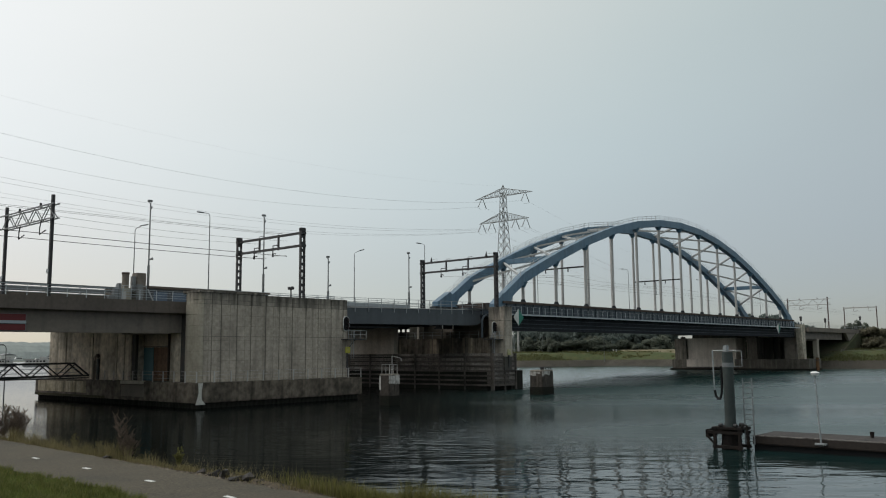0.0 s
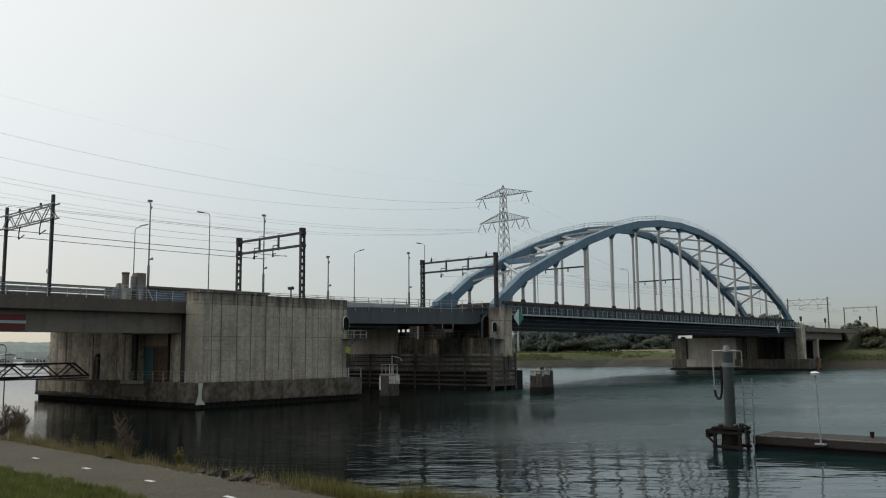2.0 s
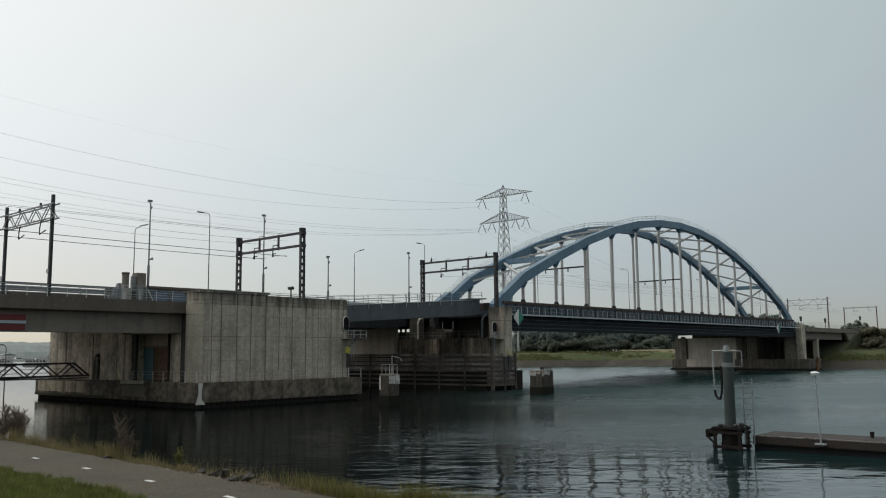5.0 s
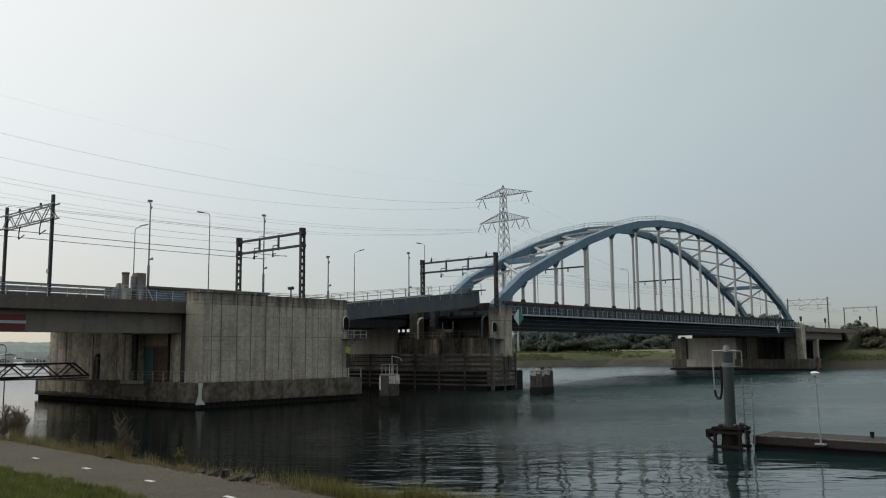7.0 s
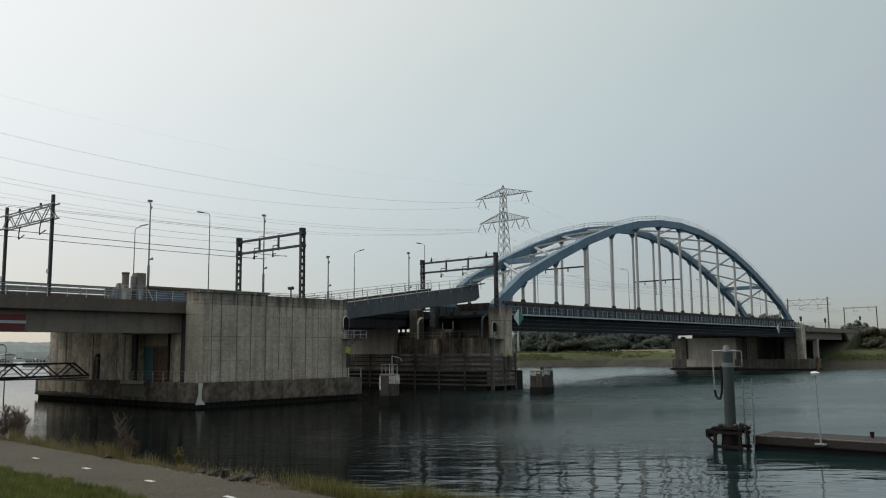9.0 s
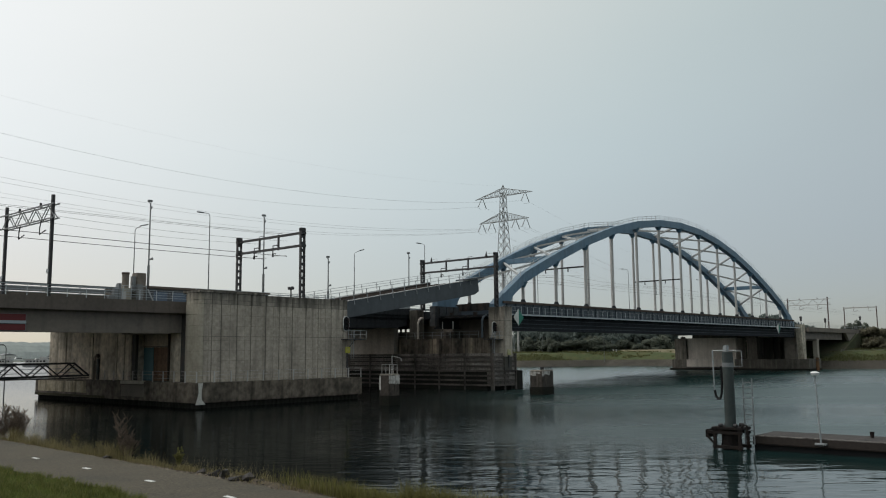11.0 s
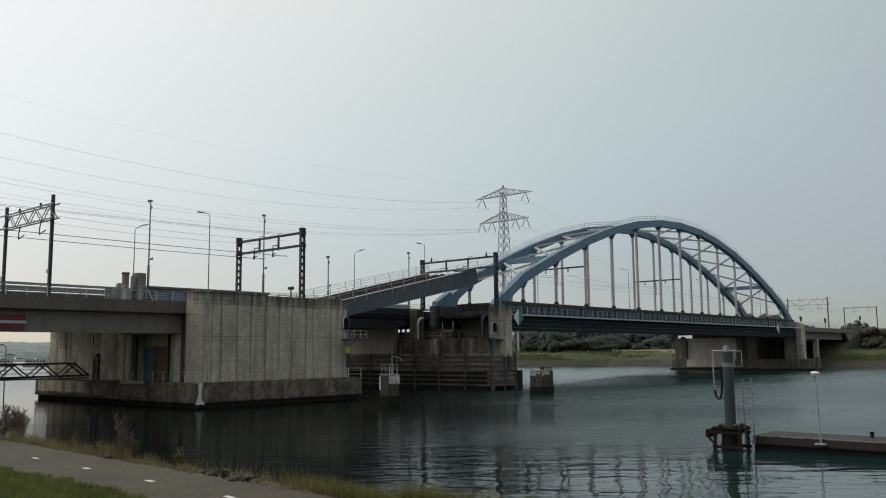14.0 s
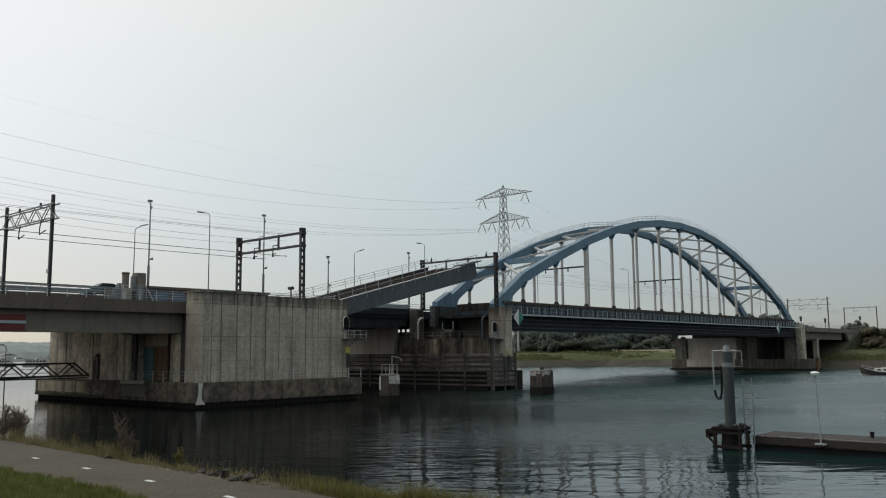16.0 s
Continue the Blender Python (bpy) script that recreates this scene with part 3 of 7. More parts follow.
    part("lintel", box(B(), 52.05, 52.32, 86.7, 92.6, 6.42, 6.55), CONC_MID, t)
    part("rust_panel", box(B(), 52.15, 52.33, 86.7, 89.75, 2.62, 6.4), RUST_SHEET, t, "rust-brown sheet beside the door")
    part("rust_pipe", tube(B(), (52.1, 86.5, 2.7), (52.1, 86.5, 9.5), 0.14), RUST, t)
    # dark strip fills the open gap and gives its shade by colour
    part("gap_shade_strip", box(B(), 50.97, 52.32, 80.78, 82.28, 2.62, 9.92), DARKRUST, t, "dark strip painted in for the shaded gap beside the wall")
    # panel above the door, a little darker than the recess wall
    part("soot_panel", box(B(), 52.2, 52.31, 86.6, 92.4, 6.6, 9.9), CONC, t, "weathered concrete panel above the door")
    for y in (94.25, 96.0, 101.95, 109.1):
        part("downpipe", tube(B(), (50.97, y, 2.7), (50.97, y, 9.6), 0.05), CONC_LIGHT, t)
    part("equipment_case", box(B(), 50.75, 51.0, 100.05, 100.6, 2.62, 5.2), DARKRUST, t, "narrow dark equipment case on the wall", 0.08)
    part("case_hood", box(B(), 50.65, 51.0, 100.1, 100.7, 5.25, 5.75), RUST, t, "", 0.1)
    for y, z in ((101.0, 5.4), (101.25, 4.9), (101.5, 5.2)):
        part("conduit", poly_tube(B(), [(50.88, y, 2.62), (50.88, y, z), (50.88, y - 0.35, z + 0.3)], 0.06, 6), CONC_MID, t, "brownish conduit bent towards the case")
    # rail round the platform
    railing(t, (49.75, 77.2, 2.62), (72.9, 77.2, 2.62), STRUT, 1.15, 2.05, (0.4, 0.78, 1.15), r=0.05, th=0.022)
    railing(t, (49.75, 77.2, 2.62), (49.75, 96.4, 2.62), STRUT, 1.15, 2.1, (0.4, 0.78, 1.15), r=0.05, th=0.022)
    part("bench_slab", box(B(), 49.1, 49.9, 87.3, 91.5, 2.35, 2.72), CONC_LIGHT, t)
    railing(t, (51.6, 80.6, 12.1), (71.5, 80.6, 12.1), PALE, 0.55, 3.0, (0.3, 0.55))
    return t


bascule_pier()


# ---- approach decks on the land side: railway in front, road behind ----
def approach_rail_deck():
    t = thing("railway_approach_deck", "brown-grey concrete railway deck over the side water", "bridge deck", (20, 86, 9))
    part("fascia", box(B(), -40, 51.25, LEFTY, LEFTY + 0.5, 9.93, 11.2), CONC_FASCIA, t, "brown-grey concrete edge beam", 0.03)
    part("girder", box(B(), -40, 49.6, LEFTY + 0.9, LEFTY + 1.7, 7.8, 10.0), CONC_GIRDER, t, "concrete main girder")
    part("crosshead", box(B(), 49.6, 52.5, LEFTY + 0.95, 92.5, 7.9, 9.95), CONC_GIRDER, t)
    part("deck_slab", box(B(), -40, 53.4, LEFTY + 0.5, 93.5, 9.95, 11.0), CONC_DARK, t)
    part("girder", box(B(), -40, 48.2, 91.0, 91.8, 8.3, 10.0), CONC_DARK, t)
    railing(t, (-40, LEFTY + 0.12, 11.2), (51.2, LEFTY + 0.12, 11.2), PALE, 1.06, 1.9, (0.3, 0.56, 0.82, 1.06), drop=0.4, r=0.03, th=0.035)
    for y in (85.0, 86.5, 89.4, 90.9):
        part("rail_track", box(B(), -40, 66, y - 0.04, y + 0.04, 11.02, 11.2), RUST, t)
    return t


def approach_road_deck():
    t = thing("road_approach_deck", "grey concrete road deck with steel guard rails", "bridge deck", (20, 104, 9))
    part("deck_slab", box(B(), -60, 53.3, 94.5, 114, 11.0, 12.5), CONC_FASCIA, t)
    for y in (94.8, 103.6, 113.4):
        for z in (13.0, 13.4):
            part("guard_rail", box(B(), -60, 71, y - 0.04, y + 0.04, z - 0.14, z + 0.14), POSTM, t)
        me = finish(box(B(), -0.06, 0.06, -0.05, 0.05, 0, 1.0), "post", GALV)
        for k in range(30):
            hang("post", me, t, Matrix.Translation((-60 + k * 4.4, y + 0.1, 12.5)))
    railing(t, (0, 114, 12.5), (70, 114, 12.5), GALV, 1.3, 3.0, (0.7, 1.3))
    return t


approach_rail_deck()
approach_road_deck()


def red_white_board():
    t = thing("passage_board", "red board with a white bar on the girder, no passage", "sign", (31.6, 82.1, 8.8))
    part("panel", box(B(), 31.0, 34.35, 82.02, 82.12, 7.95, 9.45), RED, t)
    part("white_bar", box(B(), 30.95, 34.4, 81.98, 82.05, 8.55, 8.84), PALE, t, "dull white bar")
    part("clamp_rail", box(B(), 30.95, 34.5, 81.93, 81.98, 8.5, 8.56), MASTM, t)
    part("backing", box(B(), 30.9, 34.45, 82.12, 82.2, 7.9, 9.5), POSTM, t)


red_white_board()


# ---- moving railway leaf ----
LEAF = Vector((68.4, 85.0, 10.7))
LY0, LY1 = 80.2, 90.2


def bascule_leaf():
    t = thing("bascule_leaf", "slate-grey steel railway bascule leaf with railings, lifting", "bascule bridge leaf", LEAF)
    outline = [(69.2, 11.27), (100.4, 11.82), (100.4, 9.95), (99.4, 9.58), (98.0, 9.5), (86, 9.4), (70.5, 9.25), (69.2, 9.6)]
    part("near_girder", extrude_y(B(), outline, LY0, LY0 + 0.35), SLATE, t, "slate-grey plate girder")
    part("far_girder", extrude_y(B(), outline, LY1 - 0.35, LY1), DARKRUST, t, "dark brown far girder")
    for ya in (LY0 - 0.06, LY1 - 0.3):
        part("top_flange", beam(B(), (69.2, ya + 0.22, 11.32), (100.4, ya + 0.22, 11.87), 0.45, 0.09), STRUT, t)
    part("deck_plate", box(B(), 69.2, 100.3, LY0 + 0.35, LY1 - 0.35, 10.9, 11.1), MASTM, t, "dark deck plate")
    for k in range(9):
        x = 70 + k * 3.8
        part("cross_girder", box(B(), x, x + 0.3, LY0 + 0.35, LY1 - 0.35, 9.9, 10.9), GIRDER, t)
    part("track_edge", box(B(), 66.5, 97.5, LY0 + 1.0, LY0 + 1.2, 10.9, 11.55), MASTM, t, "dark edge beam beside the track")
    for y in (82.8, 84.3, 86.5, 88.0):
        part("rail_track", box(B(), 66.5, 100.2, y - 0.04, y + 0.04, 11.4, 11.56), RUST, t)
    me = finish(box(B(), -0.13, 0.13, -1.3, 1.3, 0, 0.2), "sleeper", TIMBER)
    for yc in (83.55, 87.25):
        for k in range(48):
            hang("sleeper", me, t, Matrix.Translation((67 + k * 0.7, yc, 11.2)))
    part("tip_plate", box(B(), 97.0, 101.6, LY0 - 0.35, LY0 + 1.5, 11.88, 12.06), SLATE, t, "steel plate walkway at the tip")
    railing(t, (69.8, LY0 - 0.12, 11.5), (100.8, LY0 - 0.12, 11.95), GALV, 1.05, 2.4, (0.55, 1.05), drop=0.75, r=0.035)
    railing(t, (61.5, LY1 - 0.1, 11.6), (100.8, LY1 - 0.1, 12.1), GALV, 1.05, 3.0, (0.35, 0.7, 1.05), drop=0.5)
    return t


LEAF_THING = bascule_leaf()


# ---- rest pier, where the leaf lands ----
COLX = 101.5
FENDER_ENDS = (77.1, 82.4, 86.9, 91.2, 96.4, 101.5, 106.3, 111.0, 114.2)

def rest_pier():
    t = thing("rest_pier", "dark stained concrete pier with timber fenders and a pale corner column", "bridge pier", (103, 95, 0))
    part("base", box(B(), 99.0, 105.0, 78.0, 115, -2.5, 2.9), WET_SHADED, t, "dark wet pier base", 0.05)
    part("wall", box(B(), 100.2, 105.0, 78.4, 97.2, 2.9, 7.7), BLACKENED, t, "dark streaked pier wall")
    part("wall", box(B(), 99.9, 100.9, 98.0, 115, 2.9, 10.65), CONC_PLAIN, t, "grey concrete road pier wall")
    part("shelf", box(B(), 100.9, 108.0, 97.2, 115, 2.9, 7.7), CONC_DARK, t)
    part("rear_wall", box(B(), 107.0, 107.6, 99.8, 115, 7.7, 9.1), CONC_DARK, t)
    part("rear_wall", box(B(), 106.9, 107.6, 92.2, 99.8, 7.7, 10.95), CONC_GIRDER, t)
    for y in (101.0, 102.2, 103.3):
        part("rear_stub", box(B(), 107.0, 107.4, y, y + 0.14, 9.1, 10.0), JOINT_SHADE, t)
    part("far_end_pillar", box(B(), 100.4, 102.0, 93.2, 95.0, 7.7, 12.4), CONC_DARK, t, "concrete pillar under the far girder", 0.05)
    # white bars added where bright sky shows through two slits
    for y in (89.2, 87.0):
        part("sky_slit", tube(B(), (102.0, y, 9.2), (102.0, y, 10.4), 0.09, 8), WHITE, t, "white upright bar in place of a sky gap")
        part("sky_slit_foot", tube(B(), (102.0, y, 7.7), (102.0, y, 9.2), 0.07, 8), JOINT_SHADE, t)
    for y in (80.5, 89.4):
        part("bearing_block", box(B(), 104.0, 106.2, y - 0.9, y + 0.9, 7.7, 8.75), CONC_DARK, t, "", 0.05)
    for y in (81.5, 84.5, 88.0, 91.5, 95.0):
        part("buttress", box(B(), 99.7, 100.3, y, y + 1.3, 4.9, 7.7), BLACKENED, t, "", 0.04)
    part("bearing_leg", box(B(), 100.5, 101.5, 89.5, 90.6, 9.7, 11.04), GRIMY_BLUE, t, "grimy steel bearing leg under the far rib", 0.05)
    part("hung_cable", poly_tube(B(), [(101.2, 82 + 0.9 * k, 11.2 - 0.35 * (k % 2)) for k in range(8)], 0.06, 5), JOINT_SHADE, t)
    for k in range(2):
        part("junction_box", box(B(), 101.0, 101.5, 81.6 + k * 4.7, 82.1 + k * 4.7, 11.0, 11.7), DARKRUST, t, "", 0.03)
    part("back_wall", box(B(), 106.5, 108.0, 81.5, 92.2, 7.7, 10.8), CONC_GIRDER, t)
    for z0, z1 in ((4.85, 8.0), (8.04, 10.2), (10.24, 12.3)):
        for ya, yb in ((76.5, 77.48), (77.52, 78.48), (78.52, 79.5)):
            part("column_block", box(B(), COLX, 103.4, ya, yb, z0, z1), CONC, t, "pale corner column block", 0.04)
    part("column_core", box(B(), COLX + 0.1, 103.3, 76.6, 79.4, 2.9, 12.2), JOINT_SHADE, t)
    railing(t, (99.9, 80.2, 7.7), (99.9, 97, 7.7), GALV, 1.0, 1.9, (0.5, 1.0))
    # curved guide posts for the leaf
    for y in (79.2, 92.2):
        pts = [(99.5, y, 7.7), (99.5, y, 10.1), (99.7, y, 10.6), (100.1, y, 10.95), (100.6, y, 11.05)]
        part("guide_post", poly_tube(B(), pts, 0.18, 10), GIRDER_UP if y < 80 else CONC_PLAIN, t, "curved guide post")
    # timber fender: boards set back between heavier walings, with upright posts
    for k in range(7):
        z = 0.55 + k * 0.69
        for name, d, z0, z1, mat in (("waling", 0.0, z, z + 0.3, WALING), ("fender_board", 0.16, z + 0.3, z + 0.69, BOARDS)):
            for i, (ya, yb) in enumerate(zip(FENDER_ENDS[:-1], FENDER_ENDS[1:])):
                part(name, box(B(), 98.9 + d, 99.3, ya + 0.02, yb - 0.02, z0 + 0.015, z1 - 0.015), mat, t)
            part(name, box(B(), 98.9 + d, 104.6, 76.75 + d, 77.1, z0 + 0.015, z1 - 0.015), mat, t)
    me = finish(box(B(), -0.13, 0.13, -0.13, 0.13, -2.5, 5.38), "fender_post", WALING)
    for k in range(8):
        hang("fender_post", me, t, Matrix.Translation((99.0, 77.1 + k * 5.1, 0)))
    for x in (99.05, 101.8, 104.5):
        hang("fender_post", me, t, Matrix.Translation((x, 76.82, 0)))
    part("fender_block", box(B(), 103.6, 106.5, 77.0, 79, -2.5, 2.75), WET_SHADED, t)
    return t


rest_pier()


# ---- arch bridge ----
def arch_low(dx):
    return 30.95 - 0.00515 * dx * dx + 1.95e-7 * dx ** 4


def arch_bridge():
    t = thing("arch_bridge", "blue steel tied-arch railway bridge with grey hangers", "arch bridge", (MID, 84.5, 9))
    ks = list(range(-7, 8))
    half = 6.62 * PANEL
    nodes = [max(-half, min(half, k * PANEL)) for k in ks]
    for y in (NEAR, FARA):
        for a, b in zip(nodes[:-1], nodes[1:]):
            za, zb = arch_low(a), arch_low(b)
            ha, hb = 1.34 + 0.45 * (a / half) ** 2, 1.34 + 0.45 * (b / half) ** 2
            if abs(a) >= half - 0.1:
                za = 12.6
            if abs(b) >= half - 0.1:
                zb = 12.6
            out = [(MID + a, za), (MID + b, zb), (MID + b, zb + hb), (MID + a, za + ha)]
            rib = part("arch_segment", extrude_y(B(), out, y - 0.55, y + 0.55), BLUE, t, "blue box-section arch rib")
        for s in (-1, 1):
            out = [(MID + s * half, 12.6), (MID + s * (half + 2.2), 11.2), (MID + s * (half + 2.2), 12.8), (MID + s * half, 14.6)]
            part("arch_foot", extrude_y(B(), out, y - 0.55, y + 0.55), BLUE, t)
            out = [(MID + s * (half - 2.0), 13.2), (MID + s * (half + 1.3), 13.2), (MID + s * half, 14.3), (MID + s * (half - 3.3), 15.0), (MID + s * (half - 2.4), 14.0)]
            part("foot_gusset", extrude_y(B(), out, y - 0.5, y + 0.5), BLUE, t, "flared blue plate at the arch foot")
        for k in range(-6, 7):
            x, zt = MID + k * PANEL, arch_low(k * PANEL)
            hg = part("hanger", tube(B(), (x, y, 13.2), (x, y, zt), 0.26, 12), STRUT, t, "grey tubular hanger")
            part("collar", tube(B(), (x, y, zt - 0.75), (x, y, zt + 0.1), 0.34, 10, 0.8), BLUE, hg)
            part("shoe", tube(B(), (x, y, 13.2), (x, y, 13.8), 0.5, 10, 0.3), GIRDER, hg)
        # walking rail along the crown of the rib
        n = 5
        me = finish(box(B(), -0.022, 0.022, -0.022, 0.022, 0, 0.85), "post", GALV)
        for side in (-0.45, 0.45):
            top = []
            for a, b in zip(nodes[:-1], nodes[1:]):
                for j in range(n):
                    f = j / n
                    za, zb = (arch_low(v) if abs(v) < half - 0.1 else 12.6 for v in (a, b))
                    x = a + (b - a) * f
                    z = za + (zb - za) * f + 1.34 + 0.45 * (x / half) ** 2
                    top.append(Vector((MID + x, y + side, z)))
                    if j % 2 == 0:
                        hang("post", me, t, Matrix.Translation(top[-1]))
            for dz in (0.43, 0.85):
                part("arch_handrail", poly_tube(B(), [p + Vector((0, 0, dz)) for p in top], 0.022, 4), GALV, t)
    # wind bracing between the ribs
    for k in range(-5, 6):
        x, z = MID + k * PANEL, arch_low(k * PANEL) + 0.8
        portal = abs(k) == 5
        if portal:
            part("cross_strut", beam(B(), (x, NEAR, z), (x, FARA, z), 0.6, 0.9), BLUE, t)
    for k in range(-6, 6):
        xa, xb = MID + k * PANEL, MID + (k + 1) * PANEL
        za, zb = arch_low(k * PANEL) + 0.8, arch_low((k + 1) * PANEL) + 0.8
        part("diagonal_brace", beam(B(), (xa, FARA, za), (xb, NEAR, zb), 0.3, 0.32), STRUT, t)
        # paler set: the light these braces catch is put into their colour
        part("diagonal_brace", beam(B(), (xa, NEAR, za + 0.02), (xb, FARA, zb + 0.02), 0.36, 0.32), BRACE_LIT, t)
    # deck: tie girders, slab, tracks
    x0, x1 = MID - half - 2.2, MID + half + 2.2
    for y in (NEAR, FARA):
        zb = 8.95 if y == NEAR else 9.45
        xs = x0 + (1.9 if y == NEAR else 0)
        part("tie_girder", box(B(), xs, x1, y - 0.5, y + 0.5, zb, 11.25), GIRDER, t, "dark tie girder")
        part("tie_web", box(B(), xs, x1, y - 0.49, y + 0.49, 11.25, 12.95), GIRDER_UP, t, "blue-grey upper web")
        part("girder_flange", box(B(), xs + (0 if y == NEAR else 4.6), x1, y - 0.75, y + 0.75, 12.95, 13.32), RUST, t, "brown rusty top flange")
        part("girder_flange", box(B(), xs, x1, y - 0.75, y + 0.75, zb - 0.15, zb), GIRDER, t)
    part("deck_slab", box(B(), x0, x1, NEAR + 0.5, FARA - 0.5, 10.9, 11.3), GIRDER, t)
    for z, d in ((9.25, 0.16), (9.85, 0.3), (10.5, 0.22)):
        part("stiffener", box(B(), x0, x1, NEAR - 0.5 - d, NEAR - 0.5, z, z + 0.09), GIRDER_UP, t, "narrow horizontal stiffener plate")
    for k in range(58):
        x = x0 + 0.6 + k * 2.36
        part("web_stiffener", box(B(), x, x + 0.05, NEAR - 0.66, NEAR - 0.5, 11.32, 12.95), GIRDER_UP, t)
    part("walkway", box(B(), x0, x1, 77.1, NEAR - 0.5, 11.1, 11.2), GIRDER, t)
    part("walkway_edge", box(B(), x0, x1, 77.0, 77.1, 11.08, 11.32), PALE, t, "pale green-grey walkway edge")
    railing(t, (x0, 77.08, 11.2), (x1, 77.08, 11.2), PALE, 1.25, 1.62, (0.62, 1.25), r=0.032, th=0.02)
    for k in range(29):
        x = x0 + 1 + k * 4.72
        part("bracket", extrude_y(B(), [(x, 11.1), (x + 0.1, 11.1), (x + 0.1, 10.85), (x, 10.85)], 77.6, NEAR - 0.5), GIRDER, t)
    # the far rib runs on past the girder's end, down to a grimy plate over its bearing
    part("arch_foot", extrude_y(B(), [(101.1, 12.5), (101.1, 13.58), (104.3, 15.3), (105.6, 14.0), (105.0, 13.3), (106.2, 12.9), (101.9, 12.5)], FARA - 0.57, FARA + 0.57), BLUE, t, "lower end of the far blue rib")
    part("foot_plate", box(B(), 100.58, 107.0, FARA - 0.6, FARA + 0.6, 11.05, 12.86), GRIMY_BLUE, t, "grimy blue-grey plate under the far rib", 0.03)
    for x in (101.4, 103.2, 105.0, 106.6):
        part("plate_stiffener", box(B(), x, x + 0.06, FARA - 0.72, FARA - 0.6, 11.1, 12.8), GRIMY_BLUE, t)
    part("end_cross_girder", box(B(), x0, x0 + 0.9, NEAR + 0.5, 85.6, 11.9, 13.0), DARKRUST, t, "dark rust-stained end cross girder")
    for k in range(4):
        y = NEAR + 1.4 + k * 1.45
        part("end_stiffener", box(B(), x0 - 0.12, x0, y, y + 0.12, 11.95, 12.9), DARKRUST, t)
    return t


arch_bridge()


# ---- road bridge beside it ----
def road_bridge():
    t = thing("road_bridge", "dark steel road bridge beside the railway arch", "road bridge", (150, 104, 9))
    part("bascule_deck", box(B(), 71.6, 100.5, 95.2, 113.8, 11.1, 12.6), GIRDER, t, "closed road bascule deck")
    for y in (95.6, 100.5, 106.0, 113.2):
        part("bascule_girder", extrude_y(B(), [(71.6, 11.1), (100.4, 11.1), (100.4, 9.9), (97.5, 9.5), (74, 9.3), (71.6, 9.6)], y - 0.15, y + 0.15), GIRDER, t, "dark bascule girder")
    for k in range(8):
        part("cross_girder", box(B(), 73 + k * 3.8, 73.3 + k * 3.8, 95.75, 113.1, 10.2, 11.1), GIRDER, t)
    part("nose_beam", box(B(), 100.7, 101.5, 95.3, 113.6, 10.0, 11.0), DARKRUST, t, "rust-stained beam at the joint")
    part("main_deck", box(B(), 100.6, 236, 95.2, 113.8, 11.0, 12.2), GIRDER, t)
    for y in (97.0, 104.5, 112.0):
        part("girder", box(B(), 100.6, 236, y - 0.3, y + 0.3, 10.3, 11.0), GIRDER, t)
    part("end_beam", box(B(), 107.0, 107.6, 97.0, 113, 9.6, 11.0), GIRDER, t)
    part("edge_beam", box(B(), 71.6, 100.6, 95.0, 95.2, 11.6, 12.6), GIRDER, t, "dark edge beam")
    part("parapet_rail", box(B(), 71.6, 100.6, 95.02, 95.1, 12.75, 13.25), PALE, t, "pale sheet parapet", 0.01)
    part("edge_beam", box(B(), 100.7, 112, 95.0, 95.2, 11.0, 12.3), GIRDER, t, "dark edge beam")
    part("edge_beam", box(B(), 112.1, 236, 95.0, 95.2, 11.6, 12.3), PALE, t, "pale edge beam")
    railing(t, (71.6, 95.1, 12.6), (100.5, 95.1, 12.6), GALV, 1.25, 2.4, (0.4, 0.75, 1.1))
    railing(t, (100.7, 95.1, 12.3), (236, 95.1, 12.3), GALV, 1.1, 2.4, (0.4, 0.75, 1.1))
    for z in (12.75,):
        part("guard_rail", box(B(), 71.6, 280, 97.0, 97.08, z - 0.15, z + 0.15), GALV, t)
        part("guard_rail", box(B(), 71.6, 280, 112.6, 112.7, z - 0.15, z + 0.15), GALV, t)
    railing(t, (71.6, 113.7, 12.2), (236, 113.7, 12.2), GALV, 1.2, 4.8, (0.6, 1.2))
    return t


road_bridge()


